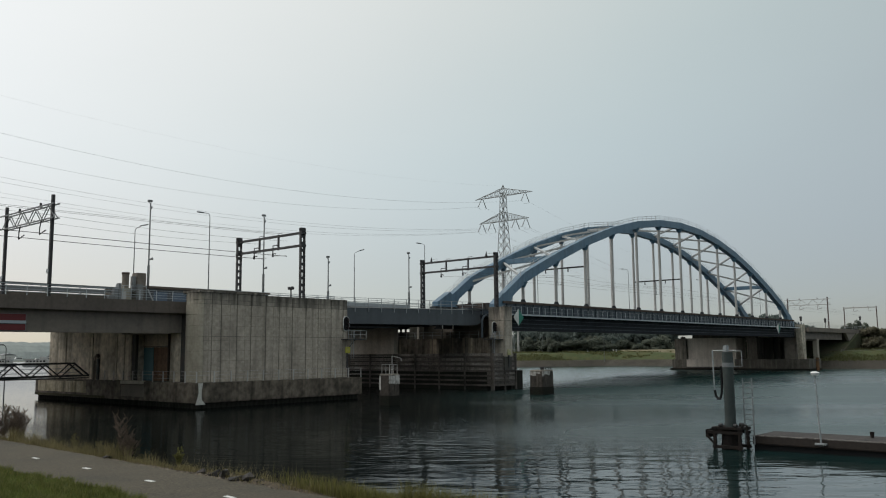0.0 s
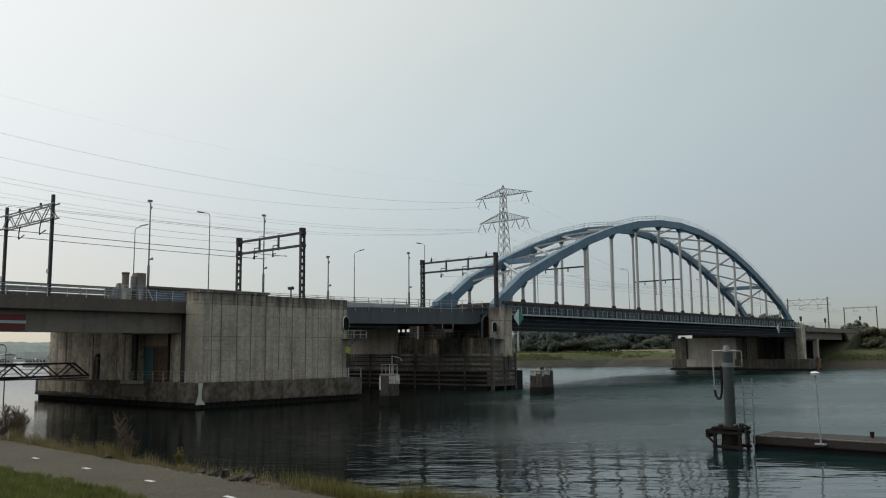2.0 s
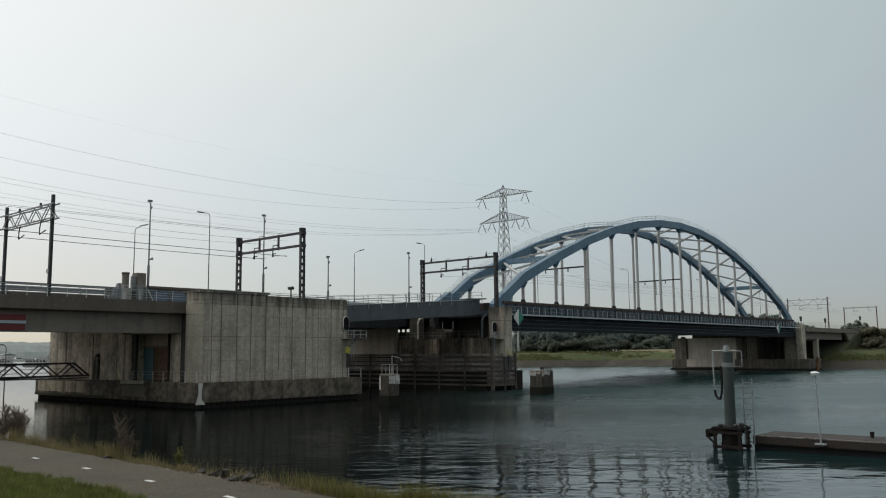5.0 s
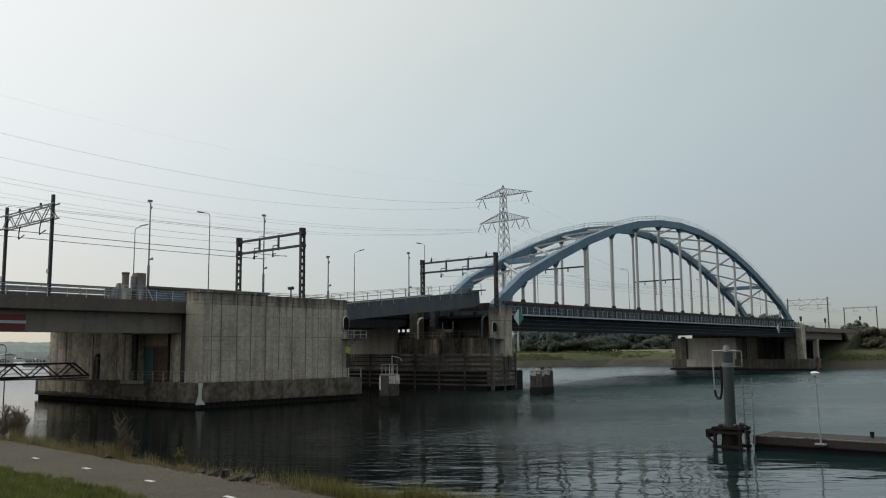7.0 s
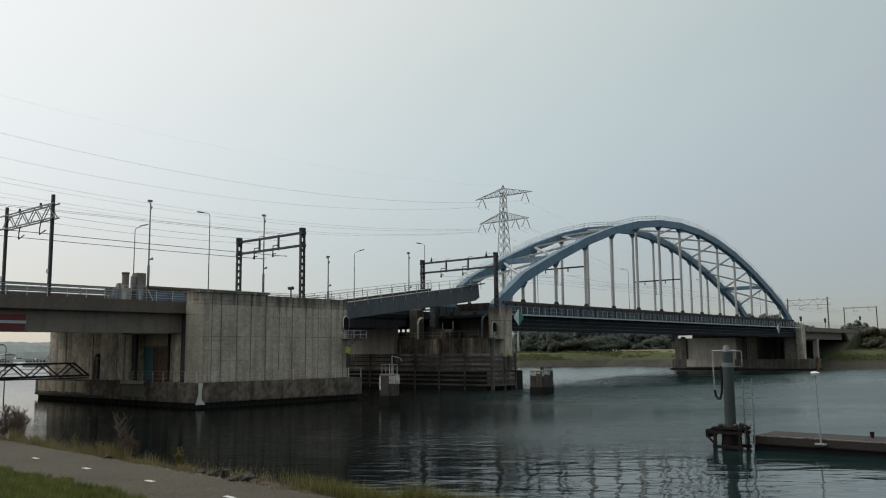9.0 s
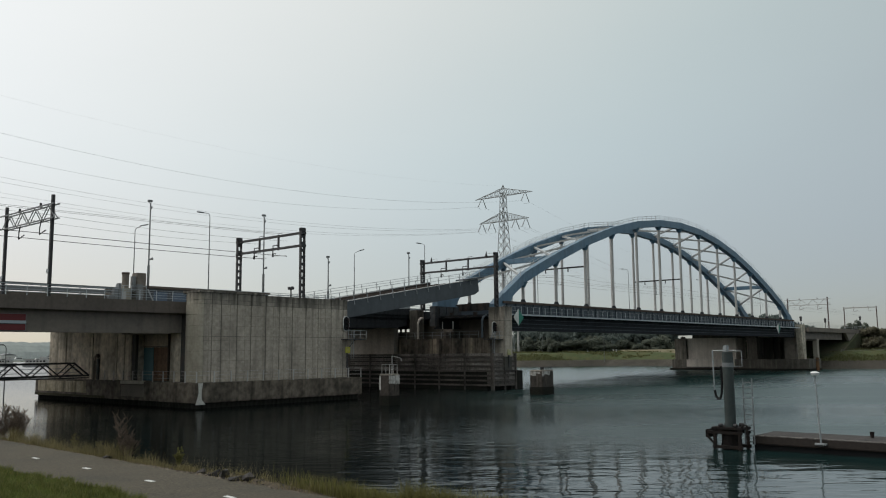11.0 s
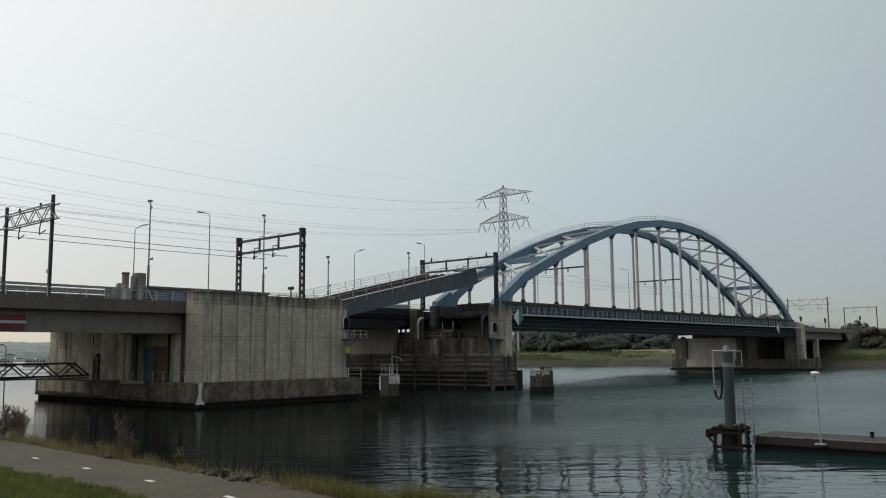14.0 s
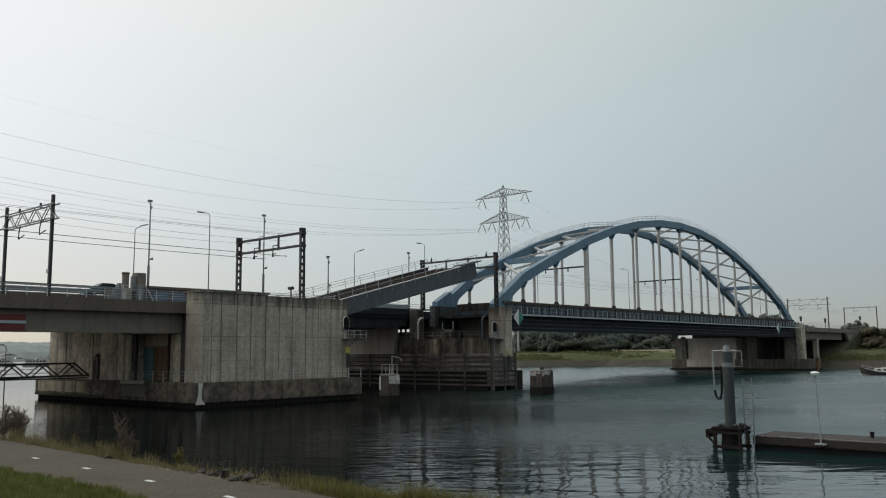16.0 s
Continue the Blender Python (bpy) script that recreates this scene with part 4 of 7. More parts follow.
# ---- far pier and far approach ----
def far_pier():
    t = thing("far_pier", "concrete pier with stained base at the far end of the arch", "bridge pier", (236, 95, 0))
    part("base", box(B(), 232, 242, 75.4, 114.0, -2.5, 3.0), CONC_DARK, t, "dark stained pier base", 0.06)
    part("base_panel", box(B(), 231.92, 232.2, 95.3, 109.5, 0.9, 3.0), CONC_PLAIN, t, "pale upper face of the base", 0.03)
    part("skirt", box(B(), 231.9, 242.1, 75.3, 114.6, -1, 0.5), WET_SHADED, t)
    part("wall", box(B(), 233, 240, 95.2, 109.6, 3.0, 9.0), CONC_PLAIN, t, "pale pier wall", 0.05)
    part("wall", box(B(), 232.5, 240, 109.6, 113.2, 3.0, 9.0), CONC_DARK, t)
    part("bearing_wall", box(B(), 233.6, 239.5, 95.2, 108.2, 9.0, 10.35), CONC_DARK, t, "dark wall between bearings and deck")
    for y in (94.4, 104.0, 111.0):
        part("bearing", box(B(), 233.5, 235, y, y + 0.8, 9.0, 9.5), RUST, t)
    # pillar, bay wall and posts: shade under the decks is darkened into the colour
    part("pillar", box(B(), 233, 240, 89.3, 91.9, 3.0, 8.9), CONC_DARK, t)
    part("bay_wall", box(B(), 238.5, 240, 81.0, 89.4, 3.0, 8.9), JOINT_SHADE, t, "bay wall, colour darkened for the shade under the decks")
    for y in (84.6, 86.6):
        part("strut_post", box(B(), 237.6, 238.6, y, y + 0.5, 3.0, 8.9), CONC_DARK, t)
    part("pillar", box(B(), 233, 240, 79.2, 81.9, 3.0, 8.7), CONC_MID, t)
    part("column", extrude_y(B(), [(232.6, 3.0), (234.8, 3.0), (234.9, 12.1), (231.4, 12.1)], 76.8, 78.3), CONC_SIDE, t, "pale tapered corner column", 0.06)
    return t


def far_approach():
    t = thing("far_approach_deck", "concrete approach deck landing on the far embankment", "bridge deck", (260, 85, 9))
    part("fascia", box(B(), 238.3, 285, 77.0, 77.5, 10.3, 11.5), CONC_GIRDER, t, "grey edge beam", 0.03)
    part("deck_slab", box(B(), 238.3, 300, 77.5, 114, 10.4, 11.3), CONC_DARK, t)
    part("end_slab", box(B(), 231.4, 238.3, 79.6, 113.5, 9.95, 11.2), CONC_DARK, t, "slab closing the joint over the pier")
    part("girder", box(B(), 238.3, 272, 78.4, 79.2, 8.3, 10.4), CONC_MID, t)
    part("girder", box(B(), 238.3, 272, 90, 90.8, 8.3, 10.4), CONC, t)
    for x in (248.5,):
        for y in (78.3, 88, 97, 106):
            part("column", box(B(), x, x + 1.6, y, y + 1.2, -1, 8.4), CONC_LIGHT, t, "square concrete column", 0.04)
    part("crosshead", box(B(), 248.3, 250.3, 78.2, 112, 7.9, 8.5), CONC, t)
    part("wing_wall", extrude_y(B(), [(272, 10.4), (285, 10.4), (285, 7), (276, 7)], 77.2, 78), CONC_MID, t)
    part("abutment", box(B(), 276, 300, 78, 114, 2, 10.4), CONC_DARK, t)
    railing(t, (238.3, 77.15, 11.5), (300, 77.15, 11.5), GALV, 1.0, 2.4, (0.5, 1.0))
    return t


far_pier()
far_approach()


# ---- overhead line portals ----
def portal_ladder(x, y0, y1, z0, zt, bells, group="overhead line portals"):
    """Two ladder-like posts and two cross beams with insulator hangers."""
    t = thing("overhead_line_portal", "dark steel overhead-line portal with batten-plated posts", "overhead line portal", (x, y0, z0), group)
    for y in (y0, y1):
        p = part("post_leg", box(B(), x - 0.36, x - 0.2, y - 0.16, y + 0.16, z0, zt), MASTM, t)
        part("post_leg", box(B(), x + 0.2, x + 0.36, y - 0.16, y + 0.16, z0, zt), MASTM, t)
        me = finish(box(B(), -0.21, 0.21, -0.17, 0.17, 0, 0.34), "batten", MASTM)
        z = z0 + 0.1
        while z < zt - 0.3:
            hang("batten", me, t, Matrix.Translation((x, y, z)))
            z += 0.85
        part("cap", box(B(), x - 0.36, x + 0.36, y - 0.2, y + 0.2, zt - 0.25, zt + 0.15), MASTM, t)
        for zb in (zt - 0.5, zt - 2.05):
            part("bracket", box(B(), x - 0.34, x + 0.34, y - 0.3, y + 0.3, zb - 0.16, zb + 0.16), MASTM, t)
    for zb in (zt - 0.45, zt - 2.0):
        part("cross_beam", box(B(), x - 0.12, x + 0.12, y0, y1, zb - 0.14, zb + 0.14), MASTM, t)
    for f in (0.12, 0.87) if bells else ():
        y = y0 + (y1 - y0) * f
        bell = part("top_insulator", tube(B(), (x, y, zt - 0.32), (x, y, zt + 0.1), 0.2, 10, 0.12), MASTM, t)
        part("knob", tube(B(), (x, y, zt + 0.1), (x, y, zt + 0.42), 0.09, 10, 0.06), MASTM, bell)
        part("side_arm", poly_tube(B(), [(x, y, zt), (x, y - 1.1, zt + 0.1), (x, y - 1.4, zt - 0.25)], 0.03, 5), GALV, t)
    zl = zt - 2.0
    for f in (0.36, 0.66):
        y = y0 + (y1 - y0) * f
        part("drop_post", box(B(), x - 0.1, x + 0.1, y - 0.1, y + 0.1, zt - 2.2, zt - 0.3), MASTM, t)
        part("cantilever", poly_tube(B(), [(x, y, zl + 0.45), (x, y + 1.1, zl + 0.45), (x, y + 1.1, zl - 0.5), (x, y + 0.5, zl - 0.62)], 0.075, 6), MASTM, t, "bent cantilever bracket")
        part("insulator", tube(B(), (x, y + 1.1, zl - 0.95), (x, y + 1.1, zl - 0.5), 0.14, 8, 0.1), BLACK, t)
        part("registration_arm", tube(B(), (x, y + 1.1, zl - 0.85), (x, y - 1.5, zl - 1.0), 0.032, 6), GALV, t)
        part("top_clamp", poly_tube(B(), [(x, y, zt - 0.35), (x, y, zt - 0.15), (x, y - 0.8, zt - 0.1)], 0.04, 6), MASTM, t)
    return t


def portal_truss(x, y0, y1, z0, zt, over=0.8, depth=1.7, mat=MASTM, truss=STRUT, simple=False):
    """Two plain posts carrying a zigzag lattice girder."""
    t = thing("overhead_line_portal", "grey lattice-girder overhead-line portal on plain steel posts", "overhead line portal", (x, y0, z0), "overhead line portals")
    for y in (y0, y1):
        part("post", box(B(), x - 0.14, x + 0.14, y - 0.14, y + 0.14, z0, zt + over), mat, t)
        part("sign_disc", tube(B(), (x - 0.2, y, z0 + 2.4), (x - 0.26, y, z0 + 2.4), 0.24, 12), GALV, t)
    ya, yb = y0 - 0.8, y1 + 0.8
    if simple:
        part("cross_beam", beam(B(), (x, y0, zt), (x, y1, zt), 0.3, 0.35), truss, t)
    else:
        for z in (zt, zt - depth):
            for dx in (-0.3, 0.3):
                part("chord", beam(B(), (x + dx, ya, z), (x + dx, yb, z), 0.1, 0.12), truss, t)
        n = 8
        for k in range(n):
            a, b = ya + (yb - ya) * k / n, ya + (yb - ya) * (k + 1) / n
            za, zb = (zt, zt - depth) if k % 2 else (zt - depth, zt)
            for dx in (-0.12, 0.12):
                part("lattice_bar", beam(B(), (x + dx, a, za), (x + dx, b, zb), 0.07, 0.07), truss, t)
    for f in (0.25, 0.7):
        y = y0 + (y1 - y0) * f
        zd = zt - (0 if simple else depth)
        part("drop_frame", poly_tube(B(), [(x, y - 0.3, zd), (x, y, zd - 0.6), (x, y, zd - 1.3), (x, y - 1.3, zd - 1.0)], 0.06, 6), mat, t)
        part("insulator", tube(B(), (x, y, zt), (x, y, zt + 0.45), 0.16, 8, 0.1), mat, t)
    return t


portal_truss(36.2, 81.6, 92.3, 11.2, 20.1, 0.95, 1.4, truss=POSTM)
portal_ladder(65.8, 80.05, 92.95, 11.8, 20.6, False)
portal_ladder(101.5, 77.95, 93.0, 12.3, 20.4, True)
portal_truss(257.7, 77.6, 88.9, 11.3, 20.0, 0.6, 1.6, mat=RED_OXIDE)
portal_truss(308.9, 77.6, 87.8, 10.28, 19.4, 0.3, mat=RED_OXIDE, simple=True)
for xp in (MID - 4 * PANEL, MID):
    t = thing("overhead_line_portal", "slim portal beam between the hangers of the arch", "overhead line portal", (xp, NEAR, 13), "overhead line portals")
    part("cross_beam", beam(B(), (xp, NEAR + 0.2, 20.4), (xp, FARA - 0.2, 20.4), 0.22, 0.26), MASTM, t)
    part("drop_frame", poly_tube(B(), [(xp, 84.8, 20.4), (xp, 84.8, 17.4), (xp, 83.6, 17.6)], 0.055, 6), MASTM, t)
    for yy in (82.6, 87.4):
        part("insulator", tube(B(), (xp, yy, 19.7), (xp, yy, 20.3), 0.13, 8, 0.08), MASTM, t)
        part("registration_arm", tube(B(), (xp, yy, 19.0), (xp, yy - 2.6, 18.8), 0.03, 6), GALV, t)


def sagging(p, q, sag, n=16):
    p, q = Vector(p), Vector(q)
    return [p + (q - p) * (k / n) - Vector((0, 0, 4 * sag * (k / n) * (1 - k / n))) for k in range(n + 1)]


# contact and carrier wires from portal to portal
SUPPORTS = [(-60, 17.3), (36.1, 17.38), (65.8, 17.5)]
for (xa, za), (xb, zb) in zip(SUPPORTS[:-1], SUPPORTS[1:]):
    for yy in (83.0, 87.5):
        for dz, sag in ((0.0, 0.05), (1.9, 0.35)):
            solid("contact_wire" if dz == 0 else "carrier_wire", poly_tube(B(), sagging((xa, yy, za + dz), (xb, yy, zb + dz), sag), 0.032 if dz == 0 else 0.014, 4), WIRE, "dark overhead-line wire above the railway track", "overhead wire", "overhead wires")
SUPPORTS = [(101.8, 17.5), (128.7, 17.7), (166.5, 17.7), (257.7, 17.2), (308.9, 16.8)]
for (xa, za), (xb, zb) in zip(SUPPORTS[:-1], SUPPORTS[1:]):
    for yy in (82.6, 86.4):
        for dz, sag in ((0.0, 0.05), (1.3, 0.5)):
            solid("contact_wire" if dz == 0 else "carrier_wire", poly_tube(B(), sagging((xa, yy, za + dz), (xb, yy, zb + dz), sag), 0.015, 4), WIRE, "dark overhead-line wire above the railway track", "overhead wire", "overhead wires")


for yy in (84.6, 85.5):
    solid("feeder_wire", poly_tube(B(), sagging((-60, yy, 20.5), (65.8, yy, 20.5), 0.6, 24), 0.016, 4), WIRE, "thin feeder wire above the portals", "overhead wire", "overhead wires")


# ---- lamp posts and camera masts on the road ----
def lamp_post(x, y, z0, zt, arm, group="road lamps"):
    t = thing("street_lamp", "grey steel street lamp with a single short arm", "street lamp", (x, y, z0), group)
    part("pole", tube(B(), (x, y, z0), (x, y, zt - 0.4), 0.1, 8, 0.055), POSTM, t)
    s, up = (-1, 0.06) if arm < 0 else (1, 0.42)
    tip = Vector((x + arm, y, zt + up))
    arm_part = part("arm", poly_tube(B(), [(x, y, zt - 0.42), (x + s * 0.1, y, zt - 0.14), (x + s * 0.28, y, zt), tip], 0.045, 6), POSTM, t)
    part("luminaire", beam(B(), tip - Vector((s * 0.15, 0, 0.02)), tip + Vector((s * 0.95, 0, 0.28 if s > 0 else 0.0)), 0.3, 0.15), POSTM, arm_part, "flat grey luminaire")
    part("foot", tube(B(), (x, y, z0), (x, y, z0 + 1.0), 0.15, 8), POSTM, t)
    return t


for x, y, zt, arm in ((61.5, 112, 23.6, 1.0), (73.8, 112, 27.1, -1.3), (105, 113, 23.8, 1.4), (124, 113, 27, -1.4), (206, 113, 27.4, -2.6), (163.0, 113, 27.4, -2.2), (300, 113, 27.0, -2.0), (252, 113, 27.2, -2.4)):
    lamp_post(x, y, 12.1, zt, arm)


def camera_mast(x, y, z0, zt):
    t = thing("camera_mast", "slim dark mast with a camera head", "camera mast", (x, y, z0), "camera masts")
    knee = z0 + (zt - z0) * 0.36
    part("pole", tube(B(), (x, y, knee), (x, y, zt), 0.1, 8, 0.075), POSTM, t)
    part("lower_pole", tube(B(), (x, y, z0), (x, y, knee), 0.16, 8), POSTM, t)
    part("collar", tube(B(), (x, y, knee - 0.1), (x, y, knee + 0.1), 0.16, 8, 0.1), POSTM, t)
    part("bracket", poly_tube(B(), [(x, y, zt - 0.1), (x - 0.25, y, zt), (x - 0.3, y, zt + 0.28)], 0.04, 6), POSTM, t)
    part("head", box(B(), x - 0.36, x + 0.2, y - 0.16, y + 0.16, zt + 0.08, zt + 0.34), POSTM, t, "boxy camera housing", 0.04)
    part("dome", tube(B(), (x + 0.12, y, zt - 0.75), (x + 0.12, y, zt - 0.45), 0.1, 10, 0.17), GALV, t, "small camera dome")
    part("loudspeaker", tube(B(), (x + 0.08, y, knee + 0.75), (x + 0.5, y, knee + 0.92), 0.05, 10, 0.17), POSTM, t, "horn loudspeaker")


for x, y, zt in ((54.1, 95, 24.2), (71.3, 95, 24.4), (83.9, 96, 19.7), (102.5, 97, 21.9)):
    camera_mast(x, y, 12.0, zt)


# ---- machine house on the deck ----
def machine_house():
    t = thing("machine_house", "low grey service building with chimneys beside the railway", "service building", (52, 95, 11))
    part("block", box(B(), 49.8, 51.5, 94.0, 96.3, 11.3, 13.45), CONC_LIGHT, t, "", 0.05)
    part("step", box(B(), 49.3, 49.8, 94.1, 96.2, 11.3, 13.4), CONC, t, "", 0.04)
    chimney = part("chimney", tube(B(), (50.95, 94.6, 13.4), (50.95, 94.6, 15.15), 0.4, 14), CONC_MID, t, "round concrete chimney")
    part("chimney_cap", tube(B(), (50.95, 94.6, 15.1), (50.95, 94.6, 15.32), 0.46, 14), RUST, chimney, "rusty cap")
    part("vent_block", box(B(), 52.2, 53.35, 94.1, 95.4, 11.3, 15.35), CONC_MID, t, "square brown-grey vent shaft", 0.05)
    part("low_block", box(B(), 51.5, 52.2, 94.1, 96.0, 11.3, 13.2), CONC_DARK, t, "", 0.04)
    part("switch_box", box(B(), 51.65, 52.1, 94.2, 94.7, 13.2, 14.9), POSTM, t)
    railing(t, (49.4, 93.9, 11.3), (53.3, 93.9, 11.3), PALE, 2.4, 1.0, (1.4, 1.9, 2.4))
    for x, w, z in ((48.35, 0.55, 12.5), (48.95, 0.5, 13.2), (49.5, 0.3, 13.9), (52.0, 0.55, 13.9)):
        part("switch_cabinet", box(B(), x, x + w, 93.3, 94.0, 11.2, z), POSTM, t, "grey switch cabinet", 0.03)
    part("stair_stringer", beam(B(), (53.3, 93.6, 13.4), (54.4, 93.6, 11.4), 0.08, 0.16), GALV, t)
    part("cabinet", box(B(), 49.9, 50.5, 93.5, 93.9, 11.3, 13.0), STRUT, t, "pale grey switch cabinet", 0.03)
    part("long_body", box(B(), 53.4, 71.6, 94.3, 96.4, 11.3, 13.55), SLATE, t, "long low blue-grey wall")
    part("long_roof", box(B(), 53.4, 71.8, 94.0, 96.7, 13.55, 13.85), CONC_FASCIA, t, "weathered brown roof edge", 0.04)
    for k in range(5):
        part("window", box(B(), 54.5 + k * 2.6, 56.3 + k * 2.6, 94.24, 94.3, 12.0, 13.2), GLASSY, t, "bluish dark pane")


machine_house()


# ---- navigation signals and boards ----
def signal_light(x, y, z):
    t = thing("signal_light", "black oval navigation signal with a white rim and dark lenses", "signal light", (x, y, z), "navigation signals")
    for name, mat, h, w, yy, th in (("rim", WHITE, 0.92, 0.52, y, 0.1), ("board", BLACK, 0.84, 0.44, y - 0.06, 0.1)):
        bm = B()
        pts = [(x + w * math.cos(a), z + (h - w if math.sin(a) >= 0 else w - h) + w * math.sin(a)) for a in [2 * math.pi * (k + 0.5) / 28 for k in range(28)]]
        extrude_y(bm, pts, yy, yy + th)
        part(name, bm, mat, t)
    for k in (-1, 0, 1):
        hood = part("hood", tube(B(), (x + 0.08, y - 0.3, z + k * 0.44), (x + 0.08, y - 0.02, z + k * 0.44), 0.17, 12), BLACK, t)
        part("lens", tube(B(), (x + 0.08, y - 0.31, z + k * 0.44), (x + 0.08, y - 0.3, z + k * 0.44), 0.12, 12), REDLENS, hood, "dark red lens")
    part("arm", beam(B(), (x, y + 0.08, z), (x + 0.9, y + 0.6, z), 0.12, 0.12), GALV, t)


signal_light(71.1, 77.9, 9.15)
signal_light(100.85, 77.9, 9.15)


def signal_platform(x, y, z):
    t = thing("signal_platform", "small railed steel platform under the signal", "platform", (x, y, z), "signal platforms")
    part("grating", box(B(), x - 1.4, x + 1.6, y, y + 1.4, z - 0.12, z), MASTM, t)
    railing(t, (x - 1.4, y, z), (x + 1.6, y, z), GALV, 1.0, 1.0, (0.5, 1.0))
    part("strut", beam(B(), (x, y + 1.3, z - 1.0), (x, y + 0.2, z), 0.1, 0.1), MASTM, t)
    part("ladder_rail", box(B(), x - 0.75, x - 0.7, y + 0.2, y + 0.25, 4.9, z + 1), GALV, t)
    part("ladder_rail", box(B(), x - 0.35, x - 0.3, y + 0.2, y + 0.25, 4.9, z + 1), GALV, t)


signal_platform(71.9, 76.9, 7.3)
signal_platform(100.0, 76.8, 7.5)


def yellow_board(x, y, z, s, mat, label):
    t = thing("yellow_board", label, "sign", (x, y, z), "yellow boards")
    part("panel", box(B(), x - s, x + s, y, y + 0.08, z - s, z + s), mat, t)
    part("post", box(B(), x - 0.08, x + 0.08, y + 0.08, y + 0.2, z - 2.2, z + 0.3), MASTM, t)


yellow_board(71.1, 77.6, 5.95, 0.38, YELLOW, "square yellow waterway board")
yellow_board(102.35, 76.29, 5.5, 0.42, material("faded_yellow_paint", (0.42, 0.4, 0.2), 0.7, grain=(6, 0.15), stain=(1.5, (0.5, 0.49, 0.4), 0.7)), "faded pale yellow waterway board")


def diamond_board(x, y, z, s):
    t = thing("diamond_board", "green and white diamond passage board hung from the walkway", "sign", (x, y, z), "diamond boards")
    for name, mat, sx in (("white_half", WHITE, -1), ("green_half", GREEN, 1)):
        bm = B()
        pts = [(x, z + s), (x + sx * s * 1.02, z), (x, z - s)]
        extrude_y(bm, pts, y, y + 0.06)
        part(name, bm, mat, t)
    part("hanger_bar", beam(B(), (x, y + 0.12, z), (x, y + 0.12, 11.9), 0.1, 0.1), GALV, t)
    part("clamp", box(B(), x - 0.15, x + 0.15, y + 0.1, y + 0.42, 11.1, 11.3), GALV, t)


diamond_board(105.4, 76.7, 10.78, 1.28)
diamond_board(215.0, 76.7, 10.8, 1.3)


def railway_signal(x, y, z, h, twin):
    t = thing("railway_signal", "small dark railway signal on a short post", "railway signal", (x, y, z), "railway signals")
    part("post", tube(B(), (x, y, z), (x, y, z + h), 0.08, 8), MASTM, t)
    for dy in ((-0.27, 0.27) if twin else (0,)):
        part("head", tube(B(), (x - 0.15, y + dy, z + h), (x + 0.15, y + dy, z + h), 0.19 if twin else 0.34, 12), MASTM, t)
    if twin:
        part("crossbar", box(B(), x - 0.05, x + 0.05, y - 0.25, y + 0.25, z + h - 0.2, z + h - 0.12), MASTM, t)
    else:
        part("case", box(B(), x - 0.12, x + 0.12, y - 0.26, y + 0.26, z + h - 0.95, z + h - 0.3), MASTM, t, "", 0.04)


railway_signal(64.5, 80.5, 12.0, 1.35, True)
railway_signal(237.0, 78.5, 11.3, 2.8, False)
railway_signal(257.5, 78.5, 11.3, 2.8, False)
railway_signal(292.5, 78.5, 10.4, 5.2, False)


# ---- dolphins ----
def dolphin(x, y, w, d, top, rails):
    t = thing("dolphin", "square dark-stained mooring dolphin with peeling white paint at its head", "mooring dolphin", (x, y, 0), "dolphins")
    part("body", box(B(), x - w, x + w, y - d, y + d, -2.5, top - 0.12), DOLPHIN, t, "stained dark body", 0.1)
    part("wet_band", box(B(), x - w - 0.02, x + w + 0.02, y - d - 0.02, y + d + 0.02, -2.5, 1.05), WET_SHADED, t, "", 0.04)
    part("cap", box(B(), x - w + 0.03, x + w - 0.03, y - d + 0.03, y + d - 0.03, top - 0.16, top), CONC_TOP, t, "weathered concrete cap", 0.05)
    rng = random.Random(round(x))
    ph = 1.5 if rails else 0.75
    # peeling paint: strips of uneven length below the head
    n = 7 if rails else 11
    for k in range(n):
        a, b = -w + 2 * w * k / n, -w + 2 * w * (k + 1) / n
        low = ph * (rng.uniform(0.52, 0.6) if rails else rng.uniform(0.35, 0.8))
        if rails or k < n * 0.62:
            part("paint_strip", box(B(), x + a, x + b, y - d - 0.012, y - d + 0.05, top - 0.2 - low, top - rng.uniform(0.13, 0.2)), PEELING, t, "peeling white paint")
    for k in range(1 if rails else 5):
        a = d - 2 * d * (k + 1) / 6
        part("paint_strip", box(B(), x - w - 0.012, x - w + 0.05, y + a, y + a + d / 3, top - 0.2 - (1.5 if rails else ph * rng.uniform(0.2, 0.7)), top - 0.18), PEELING, t, "peeling white paint")
    if rails:
        for dy in (-d + 0.2, d - 0.2):
            railing(t, (x - w + 0.2, y + dy, top), (x + w - 0.2, y + dy, top), STRUT, 1.0, 0.5, (0.5, 1.0), r=0.02, th=0.03)
        part("ladder_arch", poly_tube(B(), [(x - 0.2, y - d + 0.2, top), (x - 0.2, y - d + 0.2, top + 1.9), (x + 1.2, y - d + 0.2, top + 1.65), (x + 1.25, y - d + 0.2, top + 1.35)], 0.045, 6), STRUT, t)
    else:
        railing(t, (x - w + 0.15, y - d + 0.3, top), (x + w - 0.15, y - d + 0.3, top), MASTM, 0.45, 0.6, (0.4,), r=0.05)
        for a in (-0.4, 0.0, 0.5):
            part("bollard", tube(B(), (x + a, y + a * 0.5, top), (x + a, y + a * 0.5, top + 0.35), 0.1, 8, 0.15), MASTM, t)
    return t


DOLPHIN = material("tide_stained_dolphin_concrete", (0.06, 0.05, 0.042), 0.92, grain=(3, 0.4), stain=(0.8, (0.02, 0.017, 0.014), 0.9), streak=(2.2, (0.13, 0.11, 0.09), 0.6), bump=0.4)
